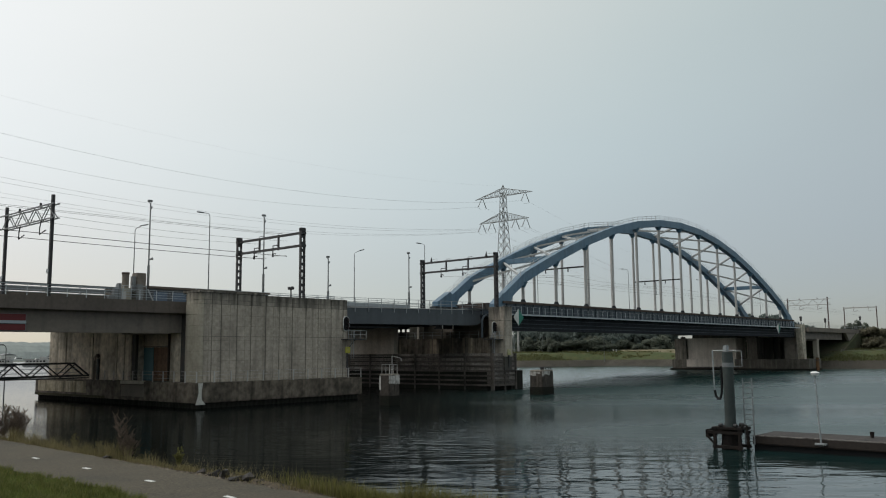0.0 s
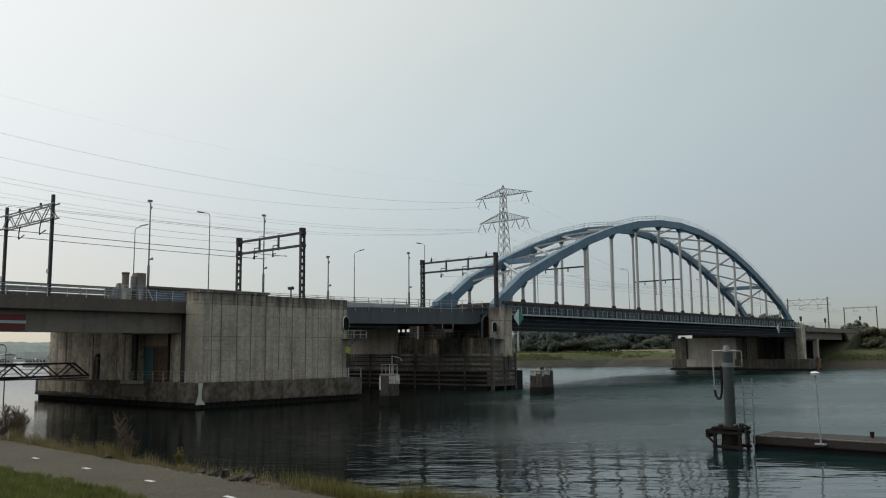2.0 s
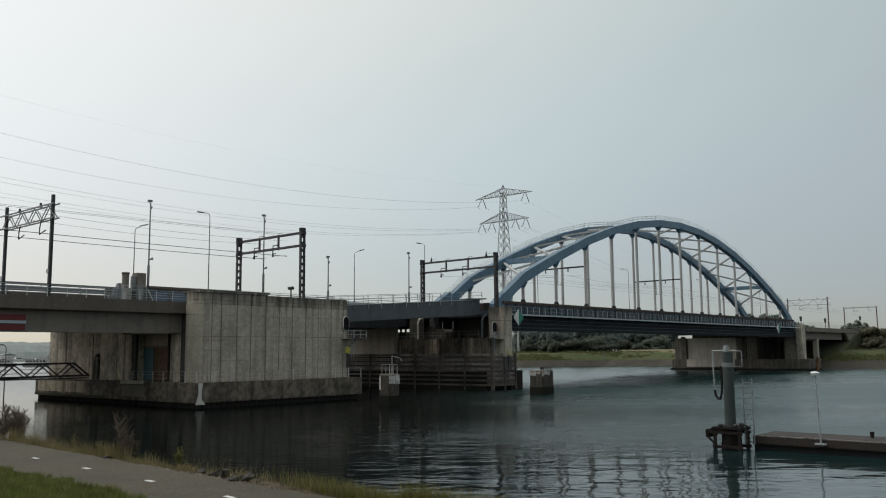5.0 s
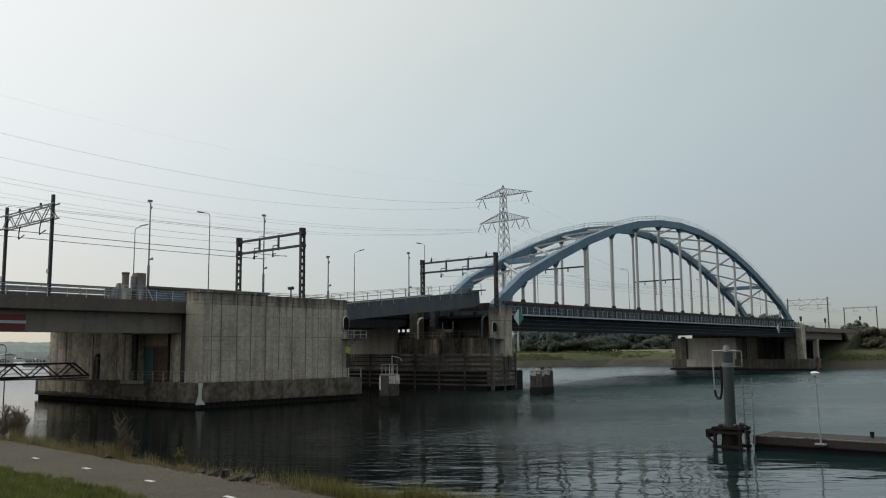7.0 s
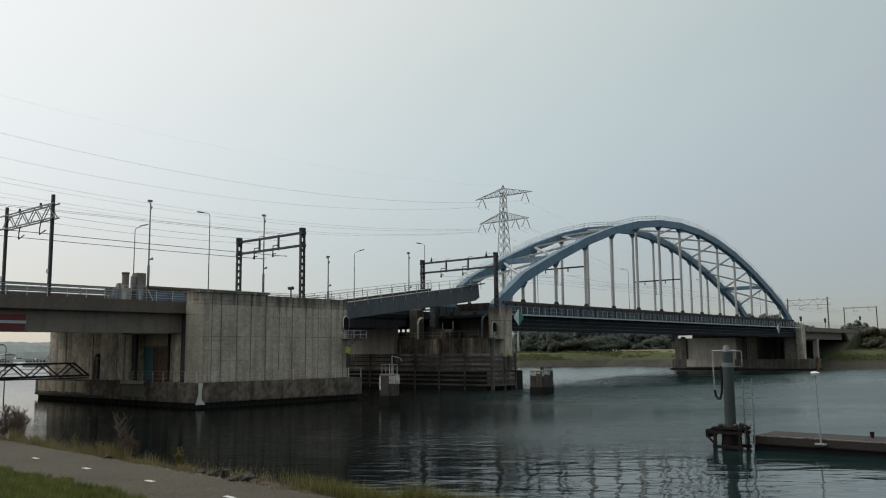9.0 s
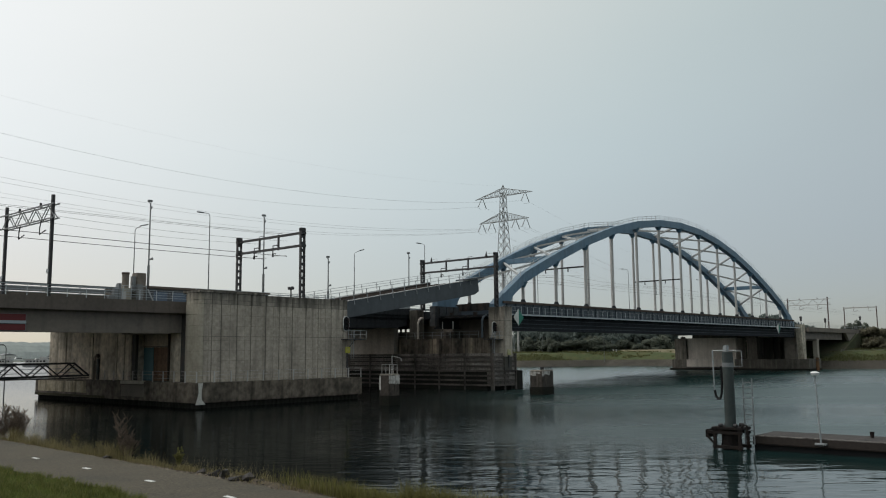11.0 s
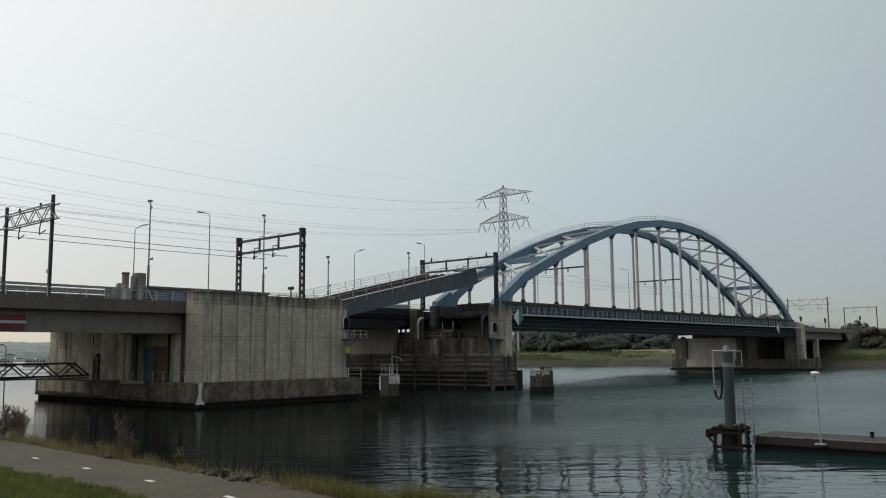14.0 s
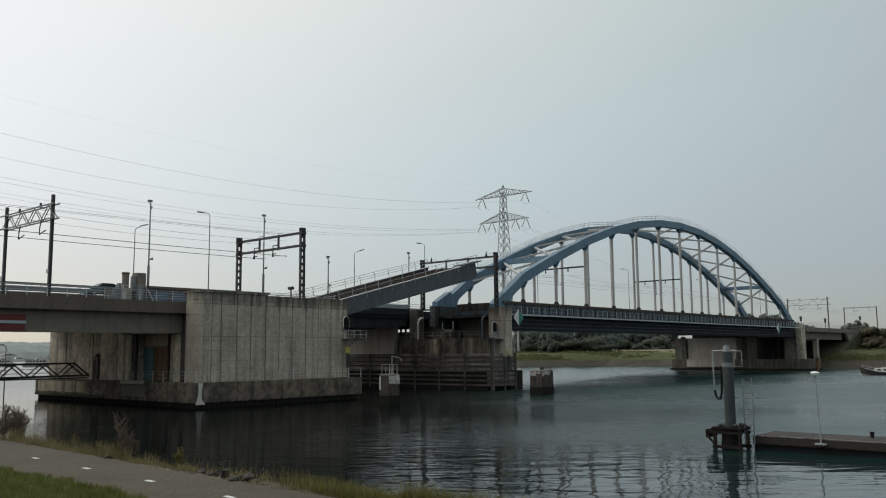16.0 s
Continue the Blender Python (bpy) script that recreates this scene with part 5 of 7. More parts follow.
PEELING = material("peeling_white_paint", (0.58, 0.57, 0.54), 0.8, grain=(5, 0.2), stain=(2.2, (0.16, 0.14, 0.12), 0.9), streak=(3.5, (0.22, 0.2, 0.17), 0.8))
dolphin(65.6, 65.0, 0.8, 0.76, 3.3, True)
dolphin(92.75, 64.0, 1.3, 1.0, 3.15, False)


# ---- floating pontoon with its guide pile ----
def pontoon():
    t = thing("pontoon", "long brown floating pontoon with a planked deck", "pontoon", (48.5, 0, 0))
    x0, x1, y0, y1 = 47.6, 50.8, -30, 18.75
    part("hull", box(B(), x0 + 0.15, x1 - 0.15, y0, y1, -0.5, 0.42), BLACK, t, "black hull", 0.05)
    part("edge_beam", box(B(), x0, x0 + 0.18, y0, y1, 0.36, 0.74), DARKWOOD, t, "dark brown edge beam", 0.02)
    part("rubbing_bar", box(B(), x0 - 0.05, x0 + 0.1, y0, y1, 0.3, 0.38), TARRED, t, "", 0.02)
    part("edge_strip", box(B(), x0 - 0.01, x0 + 0.17, y0, y1, 0.745, 0.8), SPECKLED, t, "speckled worn edge strip")
    part("edge_beam", box(B(), x1 - 0.18, x1, y0, y1, 0.3, 0.78), DARKWOOD, t)
    me = finish(box(B(), x0 + 0.19, x1 - 0.19, 0, 0.19, 0.7, 0.8), "deck_plank", PLANK)
    n = int((y1 - y0) / 0.2)
    for k in range(n):
        hang("deck_plank", me, t, Matrix.Translation((0, y0 + 0.2 * k, 0)))
    for y in (10.0, 13.1, 5.0, 1.0):
        part("cleat", tube(B(), (49.6, y, 0.8), (49.6, y, 1.12), 0.09, 8, 0.12), TARRED, t)


def guide_pile():
    px, py = 47.14, 19.78
    t = thing("guide_pile", "thick green-grey steel guide pile with a collar and cable loop", "mooring pile", (px, py, 0))
    shaft = part("tube", tube(B(), (px, py, -2.5), (px, py, 5.4), 0.3, 24), PILE, t, "green-grey steel tube")
    part("top_band", tube(B(), (px, py, 4.55), (px, py, 4.8), 0.32, 24), POSTM, shaft, "paler band")
    part("cap_box", box(B(), px - 0.13, px + 0.13, py - 0.05, py + 0.2, 5.4, 5.78), GALV, t, "pale cabinet on top", 0.03)
    def at(dy, z, dx=0.0):
        return Vector((px + dx, py + dy, z))

    part("top_bar", poly_tube(B(), [at(0.88, 5.48), at(-0.45, 5.48)], 0.03, 6), GALV, t)
    part("conduit", poly_tube(B(), [at(0.88, 5.5), at(0.86, 4.0), at(0.84, 3.15)], 0.04, 6), GALV, t, "galvanised conduit")
    part("cable_loop", poly_tube(B(), [at(0.84, 3.25), at(0.78, 2.95), at(0.66, 2.75), at(0.54, 2.75), at(0.44, 3.05), at(0.4, 3.6), at(0.4, 4.6)], 0.07, 8), BLACK, t, "thick black cable loop")
    part("side_frame", poly_tube(B(), [at(-0.3, 5.45), at(-0.82, 5.45), at(-0.82, 4.6), at(-0.3, 4.6)], 0.025, 6), GALV, t)
    # collar that rides on the pontoon: plate, sleeve, legs and rollers
    part("collar_plate", box(B(), px - 0.62, px + 0.75, py - 0.85, py + 0.88, 1.1, 1.24), TARRED, t, "dark steel collar plate", 0.02)
    part("sleeve", tube(B(), (px, py, -0.3), (px, py, 1.1), 0.46, 14), TARRED, t, "dark steel sleeve")
    for dx, dy in ((-0.52, 0.72), (-0.52, -0.7), (0.62, 0.72), (0.62, -0.7)):
        part("collar_leg", box(B(), px + dx - 0.08, px + dx + 0.08, py + dy - 0.08, py + dy + 0.08, -0.2, 1.1), TARRED, t)
        part("roller", tube(B(), (px + dx * 0.72, py + dy * 0.6 - 0.1, 1.33), (px + dx * 0.72, py + dy * 0.6 + 0.1, 1.33), 0.1, 10), MASTM, t)
        part("roller_bracket", box(B(), px + dx * 0.72 - 0.05, px + dx * 0.72 + 0.05, py + dy * 0.6 - 0.14, py + dy * 0.6 - 0.11, 1.24, 1.4), MASTM, t)
    for dx in (-0.55, 0.65):
        part("collar_frame", box(B(), px + dx - 0.07, px + dx + 0.07, py - 0.85, py + 1.2, 0.86, 1.02), TARRED, t)
        part("collar_frame", box(B(), px + dx - 0.07, px + dx + 0.07, py - 0.85, py + 0.85, 0.08, 0.24), TARRED, t)
    part("fender_bar", box(B(), px - 0.62, px + 0.72, py + 1.08, py + 1.24, 0.62, 1.08), TARRED, t, "dark rubbing bar at the pontoon's end", 0.03)
    part("fender_brace", beam(B(), (px - 0.55, py + 1.1, 0.66), (px - 0.55, py + 0.74, 0.3), 0.1, 0.1), TARRED, t)
    part("hook", poly_tube(B(), [(px - 0.5, py - 0.75, 1.2), (px - 0.5, py - 0.98, 1.42), (px - 0.5, py - 1.12, 1.36), (px - 0.5, py - 1.14, 0.35)], 0.05, 6), TARRED, t)


def ladder():
    t = thing("ladder", "upright grey steel ladder on the pontoon end", "ladder", (47.35, 18.8, 0))
    a, b = Vector((47.35, 19.06, 0)), Vector((47.35, 18.55, 0))
    for p in (a, b):
        part("stile", beam(B(), p + Vector((0, 0, 0.3)), p + Vector((0.1, 0.03, 3.92)), 0.06, 0.06), POSTM, t)
    for k in range(12):
        f = (k + 0.6) / 12.4
        d = Vector((0.1, 0.03, 3.62)) * f + Vector((0, 0, 0.3))
        part("rung", tube(B(), a + d, b + d, 0.022, 6), POSTM, t)


def pontoon_lamp():
    x, y = 47.45, 15.06
    t = thing("pontoon_lamp", "slim pontoon lamp with a white dish head", "lamp post", (x, y, 0.6))
    top = (x, y + 0.1, 4.12)
    part("pole", tube(B(), (x, y, 0.55), top, 0.05, 8, 0.04), GALV, t)
    part("foot", box(B(), x - 0.15, x + 0.25, y - 0.28, y + 0.28, 0.5, 0.58), GALV, t)
    part("bracket", box(B(), x, x + 0.3, y - 0.1, y + 0.1, 0.4, 0.5), MASTM, t)
    part("clip", box(B(), x - 0.02, x + 0.12, y - 0.02, y + 0.02, 2.9, 2.96), GALV, t)
    dish = part("head", tube(B(), top, (top[0], top[1], top[2] + 0.14), 0.17, 14, 0.25), LAMPGLASS, t, "white lamp dish")
    part("head_cover", tube(B(), (top[0], top[1], top[2] + 0.14), (top[0], top[1], top[2] + 0.22), 0.25, 14, 0.12), LAMPGLASS, dish)


pontoon()
guide_pile()
ladder()
pontoon_lamp()


# ---- gangway to the pier ----
def gangway():
    t = thing("gangway", "dark steel truss gangway leading to the pier platform", "footbridge", (40, 99, 3))
    y = 99.0
    x0, x1 = 14.97, 49.1
    z0 = 2.9
    for yy in (y, y + 1.5):
        part("bottom_chord", beam(B(), (x0, yy, z0), (x1, yy, z0 + 0.3), 0.16, 0.2), MASTM, t)
        part("top_chord", beam(B(), (x0, yy, z0 + 1.5), (x1 - 1.75, yy, z0 + 1.75), 0.16, 0.2), MASTM, t)
        part("end_post", beam(B(), (x1 - 1.75, yy, z0 + 1.7), (x1, yy, z0 + 0.3), 0.16, 0.18), MASTM, t)
        n = 19
        for k in range(n):
            xa = x0 + (x1 - 1.75 - x0) * k / n
            xb = x0 + (x1 - 1.75 - x0) * (k + 1) / n
            lo, hi = (0, 1.5) if k % 2 == 0 else (1.5, 0)
            part("diagonal", beam(B(), (xa, yy, z0 + lo + 0.1), (xb, yy, z0 + hi + 0.15), 0.12, 0.12), MASTM, t)
        for z in (0.5, 0.95):
            part("handrail", beam(B(), (x0, yy, z0 + z), (x1 - 1, yy, z0 + z + 0.2), 0.04, 0.04), GALV, t)
    part("deck", box(B(), x0, x1, y, y + 1.5, z0 - 0.05, z0 + 0.08), MASTM, t)


gangway()


# ---- high-voltage tower and its lines ----
TW = Vector((265, 199.3, 5.5))
ARM = Vector((0, -1, 0))


def lattice_tower():
    t = thing("transmission_tower", "grey lattice high-voltage tower with two crossarms", "transmission tower", TW)
    side = Vector((-ARM.y, ARM.x, 0))

    def corner(z, i, j):
        w = 1.17 - 0.03 * (z - 51.5) if z > 51.5 else 1.17 + 0.047 * (51.5 - z) if z > 36 else 1.9 + 0.012 * (36 - z)
        return TW + ARM * i * w + side * j * w + Vector((0, 0, z))

    lv = [0, 7, 13.5, 19, 24, 28.5, 32.5, 36.5, 40, 43.5, 47, 50, 53, 56, 59.5, 63]
    for i, j in ((1, 1), (1, -1), (-1, 1), (-1, -1)):
        part("leg", poly_tube(B(), [corner(a, i, j) for a in lv], 0.15, 4), LATTICE, t)
    for (i0, j0), (i1, j1) in (((1, 1), (1, -1)), ((1, -1), (-1, -1)), ((-1, -1), (-1, 1)), ((-1, 1), (1, 1))):
        bm = B()
        for a, b in zip(lv[:-1], lv[1:]):
            beam(bm, corner(a, i0, j0), corner(b, i1, j1), 0.12, 0.12)
            beam(bm, corner(a, i1, j1), corner(b, i0, j0), 0.12, 0.12)
        part("bracing", bm, LATTICE, t)
    for i, j in ((1, 1), (1, -1), (-1, 1), (-1, -1)):
        part("peak_bar", beam(B(), corner(62.5, i * 1.6, j), TW + Vector((0, 0, 65.8)), 0.16, 0.16), LATTICE, t)
    for za, zm, ln in ((61.4, 64.4, 14.0), (51.3, 55.0, 12.2)):
        for s in (-1, 1):
            bm = B()
            tip = TW + ARM * s * ln + Vector((0, 0, za))
            for j in (-1, 1):
                a, b = TW + side * j * 0.9 + Vector((0, 0, za)), TW + side * j * 0.7 + Vector((0, 0, zm))
                beam(bm, a, tip, 0.18, 0.18)
                beam(bm, b, tip, 0.18, 0.18)
                for k in range(1, 8):
                    f = k / 8
                    beam(bm, a.lerp(tip, f), b.lerp(tip, f - 0.06), 0.09, 0.09)
                    beam(bm, a.lerp(tip, f), b.lerp(tip, f + 0.06), 0.09, 0.09)
            part("crossarm", bm, LATTICE, t, "tapered lattice crossarm")
    return t


lattice_tower()
LINES = Vector((1, 0, 0))
STRUNG = []
for za, offs, zq, sag in ((61.2, (-10.6, 10.6), 75.5, 17.5), (51.1, (-10.8, -5.8, 5.8, 10.8), 62.6, 15.3)):
    for o in offs:
        top = TW + ARM * o + Vector((0, 0, za))
        t = thing("insulator_string", "spread pair of insulator strings under the crossarm", "insulator", top, "tower insulators")
        for s in (-1, 1):
            low = top + LINES * s * 2.6 - Vector((0, 0, 3.3))
            part("string", tube(B(), top + LINES * s * 0.5, low, 0.16, 6), LATTICE, t)
            STRUNG.append((low, s, zq, sag))
        part("jumper", poly_tube(B(), sagging(top + LINES * -2.6 - Vector((0, 0, 3.3)), top + LINES * 2.6 - Vector((0, 0, 3.3)), 0.9, 8), 0.03, 4), FARWIRE, t)
for low, s, zq, sag in STRUNG:
    if s < 0:
        run = sagging(low, (low.x - 330, low.y, zq), sag, 32)
    else:
        run = sagging(low, low + LINES * 620, 30, 28)
    solid("conductor", poly_tube(B(), run, 0.024 if s < 0 else 0.018, 4), FARWIRE, "thin grey high-voltage conductor strung from the tower", "power line", "high-voltage conductors")
solid("earth_wire", poly_tube(B(), sagging(TW + Vector((0, 0, 65.3)), TW + Vector((-330, 0, 76)), 12.5, 28), 0.008, 4), FARWIRE, "thin earth wire from the tower's peak", "power line", "high-voltage conductors")


# ---- plants ----
def leaf_material(name, col, col2, vary=0.35, through_light=0.35):
    m = bpy.data.materials.new(name)
    m.use_nodes = True
    nt = m.node_tree
    N, L = nt.nodes.new, nt.links.new
    b = nt.nodes["Principled BSDF"]
    b.inputs["Roughness"].default_value = 0.85
    g = N("ShaderNodeNewGeometry")
    r = N("ShaderNodeValToRGB")
    r.color_ramp.elements[0].color = (*col, 1)
    r.color_ramp.elements[1].color = (*col2, 1)
    L(g.outputs["Random Per Island"], r.inputs["Fac"])
    oi = N("ShaderNodeObjectInfo")
    mr = N("ShaderNodeMapRange")
    mr.inputs["To Min"].default_value, mr.inputs["To Max"].default_value = 1 - vary, 1 + vary
    L(oi.outputs["Random"], mr.inputs["Value"])
    mx = N("ShaderNodeMix")
    mx.data_type, mx.blend_type = "RGBA", "MULTIPLY"
    mx.inputs["Factor"].default_value = 1
    L(r.outputs[0], mx.inputs["A"])
    L(mr.outputs[0], mx.inputs["B"])
    L(mx.outputs["Result"], b.inputs["Base Color"])
    thin = N("ShaderNodeBsdfTranslucent")
    L(mx.outputs["Result"], thin.inputs["Color"])
    both = N("ShaderNodeMixShader")
    both.inputs["Fac"].default_value = through_light
    L(b.outputs[0], both.inputs[1])
    L(thin.outputs[0], both.inputs[2])
    L(both.outputs[0], nt.nodes["Material Output"].inputs["Surface"])
    return m


# the three far-bank leaf colours are lightened and greyed to carry distance haze
LEAVES = leaf_material("tree_leaves", (0.145, 0.18, 0.165), (0.17, 0.21, 0.19), 0.15, 0.6)
BUSHLEAF = leaf_material("olive_bush_leaves", (0.135, 0.16, 0.13), (0.165, 0.182, 0.14), 0.2, 0.6)
BROWNBUSH = leaf_material("brown_olive_bush_leaves", (0.165, 0.158, 0.11), (0.2, 0.188, 0.13), 0.15, 0.65)
BLADES = leaf_material("green_grass_blades", (0.075, 0.105, 0.018), (0.18, 0.205, 0.05), 0.1)
ROUGHBLADES = leaf_material("olive_grass_clumps", (0.06, 0.085, 0.015), (0.2, 0.2, 0.06), 0.1)
DRYBLADES = leaf_material("yellowing_bank_grass", (0.11, 0.1, 0.04), (0.29, 0.24, 0.12), 0.1)
LUSHBLADES = leaf_material("yellow_green_reed_grass", (0.088, 0.096, 0.022), (0.25, 0.225, 0.075), 0.1)
FARBLADES = leaf_material("olive_far_bank_grass", (0.1, 0.115, 0.045), (0.17, 0.165, 0.075), 0.1, 0.5)
STEMS = leaf_material("pale_seed_stems", (0.13, 0.105, 0.06), (0.3, 0.25, 0.15), 0.1)
STALKS = leaf_material("brown_weed_stalks", (0.09, 0.07, 0.055), (0.25, 0.185, 0.14), 0.2)
BARK = material("bark", (0.06, 0.05, 0.04), 0.9, grain=(8, 0.3))


def crown_mesh(rng, r, h, n, size, mat):
    """A crown of many small leaf clumps round several lobes, uneven and with gaps."""
    lobes = [(Vector((rng.uniform(-0.8, 0.8) * r, rng.uniform(-0.8, 0.8) * r, rng.uniform(0.05, 0.85) ** 1.2 * h)), rng.uniform(0.18, 0.42) * r) for _ in range(17)]
    verts, faces, normals = [], [], []
    for _ in range(n):
        c, lr = lobes[rng.randrange(len(lobes))]
        d = Vector((rng.gauss(0, 1), rng.gauss(0, 1), rng.gauss(0, 0.9))).normalized()
        p = c + d * lr * rng.uniform(0.7, 1.25)
        if p.z < 0:
            p.z = -p.z * 0.3
        q = Euler((rng.uniform(0, 6), rng.uniform(0, 6), rng.uniform(0, 6))).to_matrix()
        s = size * rng.uniform(0.5, 1.3)
        i = len(verts)
        quad = [p + q @ Vector(v) * s for v in ((-1, 0, 0), (-0.2, 0.55, 0.15), (0.9, 0.3, 0), (0.5, -0.5, -0.15))]
        if (quad[1] - quad[0]).cross(quad[2] - quad[0]).dot(d) < 0:
            quad.reverse()
        verts += quad
        faces.append((i, i + 1, i + 2, i + 3))
        out = (d + Vector((rng.gauss(0, 0.3), rng.gauss(0, 0.3), 0.25 + rng.gauss(0, 0.3)))).normalized()
        normals += [out] * 4
    me = bpy.data.meshes.new("crown")
    me.from_pydata([tuple(v) for v in verts], [], faces)
    me.shade_smooth()
    me.normals_split_custom_set_from_vertices([tuple(v) for v in normals])
    me.materials.append(mat)
    return me


def make_tree(rng, r, h, trunk, n, mat, label, size):
    t = thing("tree", label, "tree", (0, 0, 0), "far bank trees")
    bm = B()
    tube(bm, (0, 0, -0.3), (0.1, 0, trunk), 0.28, 8, 0.2)
    for k in range(6):
        a = k * 1.05
        tube(bm, (0.1, 0, trunk * (0.7 + 0.05 * k)), (math.cos(a) * r * 0.5, math.sin(a) * r * 0.5, trunk + h * (0.3 + 0.07 * k)), 0.13, 6, 0.04)
    part("trunk", bm, BARK, t)
    ob = hang("crown", crown_mesh(rng, r, h, n, size, mat), t, Matrix.Translation((0, 0, trunk * 0.75)))
    return t


def far_bank_plants():
    rng = random.Random(5)
    kinds = [make_tree(rng, 5.0, 9.5, 1.2, 2600, LEAVES, "dark green leafy tree on the far bank", 0.85),
             make_tree(rng, 5.8, 8.0, 0.9, 2600, LEAVES, "broad dark green tree on the far bank", 0.85),
             make_tree(rng, 3.4, 4.8, 0.4, 2300, BUSHLEAF, "olive green shrubby tree on the far bank", 0.5)]
    first = [True, True, True]
    for k in range(400):
        s = 26 + 60 * rng.random() ** 1.2
        y = rng.uniform(116, 300)
        x = FAR_SHORE(y) + s
        i = rng.choice((0, 1, 2, 1)) if s > 40 else 2
        # the wood stops short of the road bridge's ramp and thins out at its other end
        if y / x > 0.727:
            continue
        low = 0.405 < y / x < 0.5
        if s < 40 and not low and rng.random() < 0.5:
            continue
        i = 2 if low else i
        spread = Matrix.Diagonal((rng.uniform(0.9, 1.9), rng.uniform(0.9, 1.9), rng.uniform(0.55, 1.2), 1)) if i == 2 and not low else Matrix.Diagonal((1, 1, rng.uniform(0.85, 1.25), 1))
        m = Matrix.Translation((x, y, ground_height(x, y) - 0.3)) @ pose(0, 0, 0, 0, 0, rng.uniform(0, 360)) @ spread @ Matrix.Scale((rng.uniform(0.75, 1.05) if s < 60 else rng.uniform(0.95, 1.15)) if i < 2 else rng.uniform(0.45, 0.62) if low else rng.uniform(0.7, 1.1), 4)
        if first[i]:
            kinds[i].matrix_basis = m
            first[i] = False
        else:
            copy_thing(kinds[i], m)
    # bushes on the embankment beside the far abutment
    b = thing("bush", "olive brown bush on the embankment", "bush", (0, 0, 0), "embankment bushes")
    hang("foliage", crown_mesh(rng, 3.2, 4.2, 1500, 0.5, BROWNBUSH), b)
    part("stems", tube(B(), (0, 0, -0.6), (0, 0, 1.6), 0.12, 6, 0.05), BARK, b)
    b.matrix_basis = Matrix.Translation((282, 72, ground_height(282, 72)))
    for k in range(84):
        x, y = rng.uniform(272, 322), rng.uniform(28, 75.5)
        slope = 4 + (y - 60) * 0.376 if x > 285 and y > 60 else 0
        copy_thing(b, Matrix.Translation((x, y, max(slope, ground_height(x, y)) - 0.2)) @ pose(0, 0, 0, 0, 0, rng.uniform(0, 360)) @ Matrix.Diagonal((1.25, 1.25, 0.8, 1)) @ Matrix.Scale(rng.uniform(0.6, 1.0), 4))
    for x, y, size in ((340, 90.0, 0.85), (341, 93.0, 1.02), (342, 96.2, 0.85)):
        copy_thing(kinds[2], Matrix.Translation((x, y, 10.0)) @ Matrix.Scale(size, 4))


def embankment():
    bm = extrude_y(B(), [(262, 3.5), (282, 10.3), (420, 10.3), (420, 2)], 76.5, 116)
    solid("embankment", bm, DULL_GRASS, "grassy embankment carrying the far approach", "embankment", kind="structure")
    bm = B()
    v = [bm.verts.new(p) for p in ((285, 76.5, 10.2), (420, 76.5, 10.2), (420, 60, 4), (285, 60, 4))]
    bm.faces.new(v)
    w = [bm.verts.new(p) for p in ((285, 76.5, 2), (420, 76.5, 2), (420, 60, 2), (285, 60, 2))]
    bm.faces.new(w[::-1])
    for k in range(4):
        bm.faces.new([v[k], w[k], w[(k + 1) % 4], v[(k + 1) % 4]])
    solid("embankment_slope", bm, DULL_GRASS, "grassy side slope of the embankment", "embankment", kind="structure")


embankment()
far_bank_plants()


def blades_mesh(name, rng, spots, hmin, hmax, w, lean, mat):
    """Many single blades of grass, each its own narrow triangle strip."""
    verts, faces = [], []
    for x, y, z in spots:
        a, h = rng.uniform(0, 6.28), rng.uniform(hmin, hmax)
        l = rng.uniform(0, lean) * h
        b = rng.uniform(0, 6.28)
        dx, dy = math.cos(a) * w, math.sin(a) * w
        lx, ly = math.cos(b) * l, math.sin(b) * l
        i = len(verts)
        verts += [(x - dx, y - dy, z - 0.03), (x + dx, y + dy, z - 0.03), (x + dx * 0.7 + lx * 0.35, y + dy * 0.7 + ly * 0.35, z + h * 0.6), (x - dx * 0.7 + lx * 0.35, y - dy * 0.7 + ly * 0.35, z + h * 0.6), (x + lx, y + ly, z + h)]
        faces += [(i, i + 1, i + 2, i + 3), (i + 3, i + 2, i + 4)]
    me = bpy.data.meshes.new(name)
    me.from_pydata(verts, [], faces)
    me.materials.append(mat)
    return me


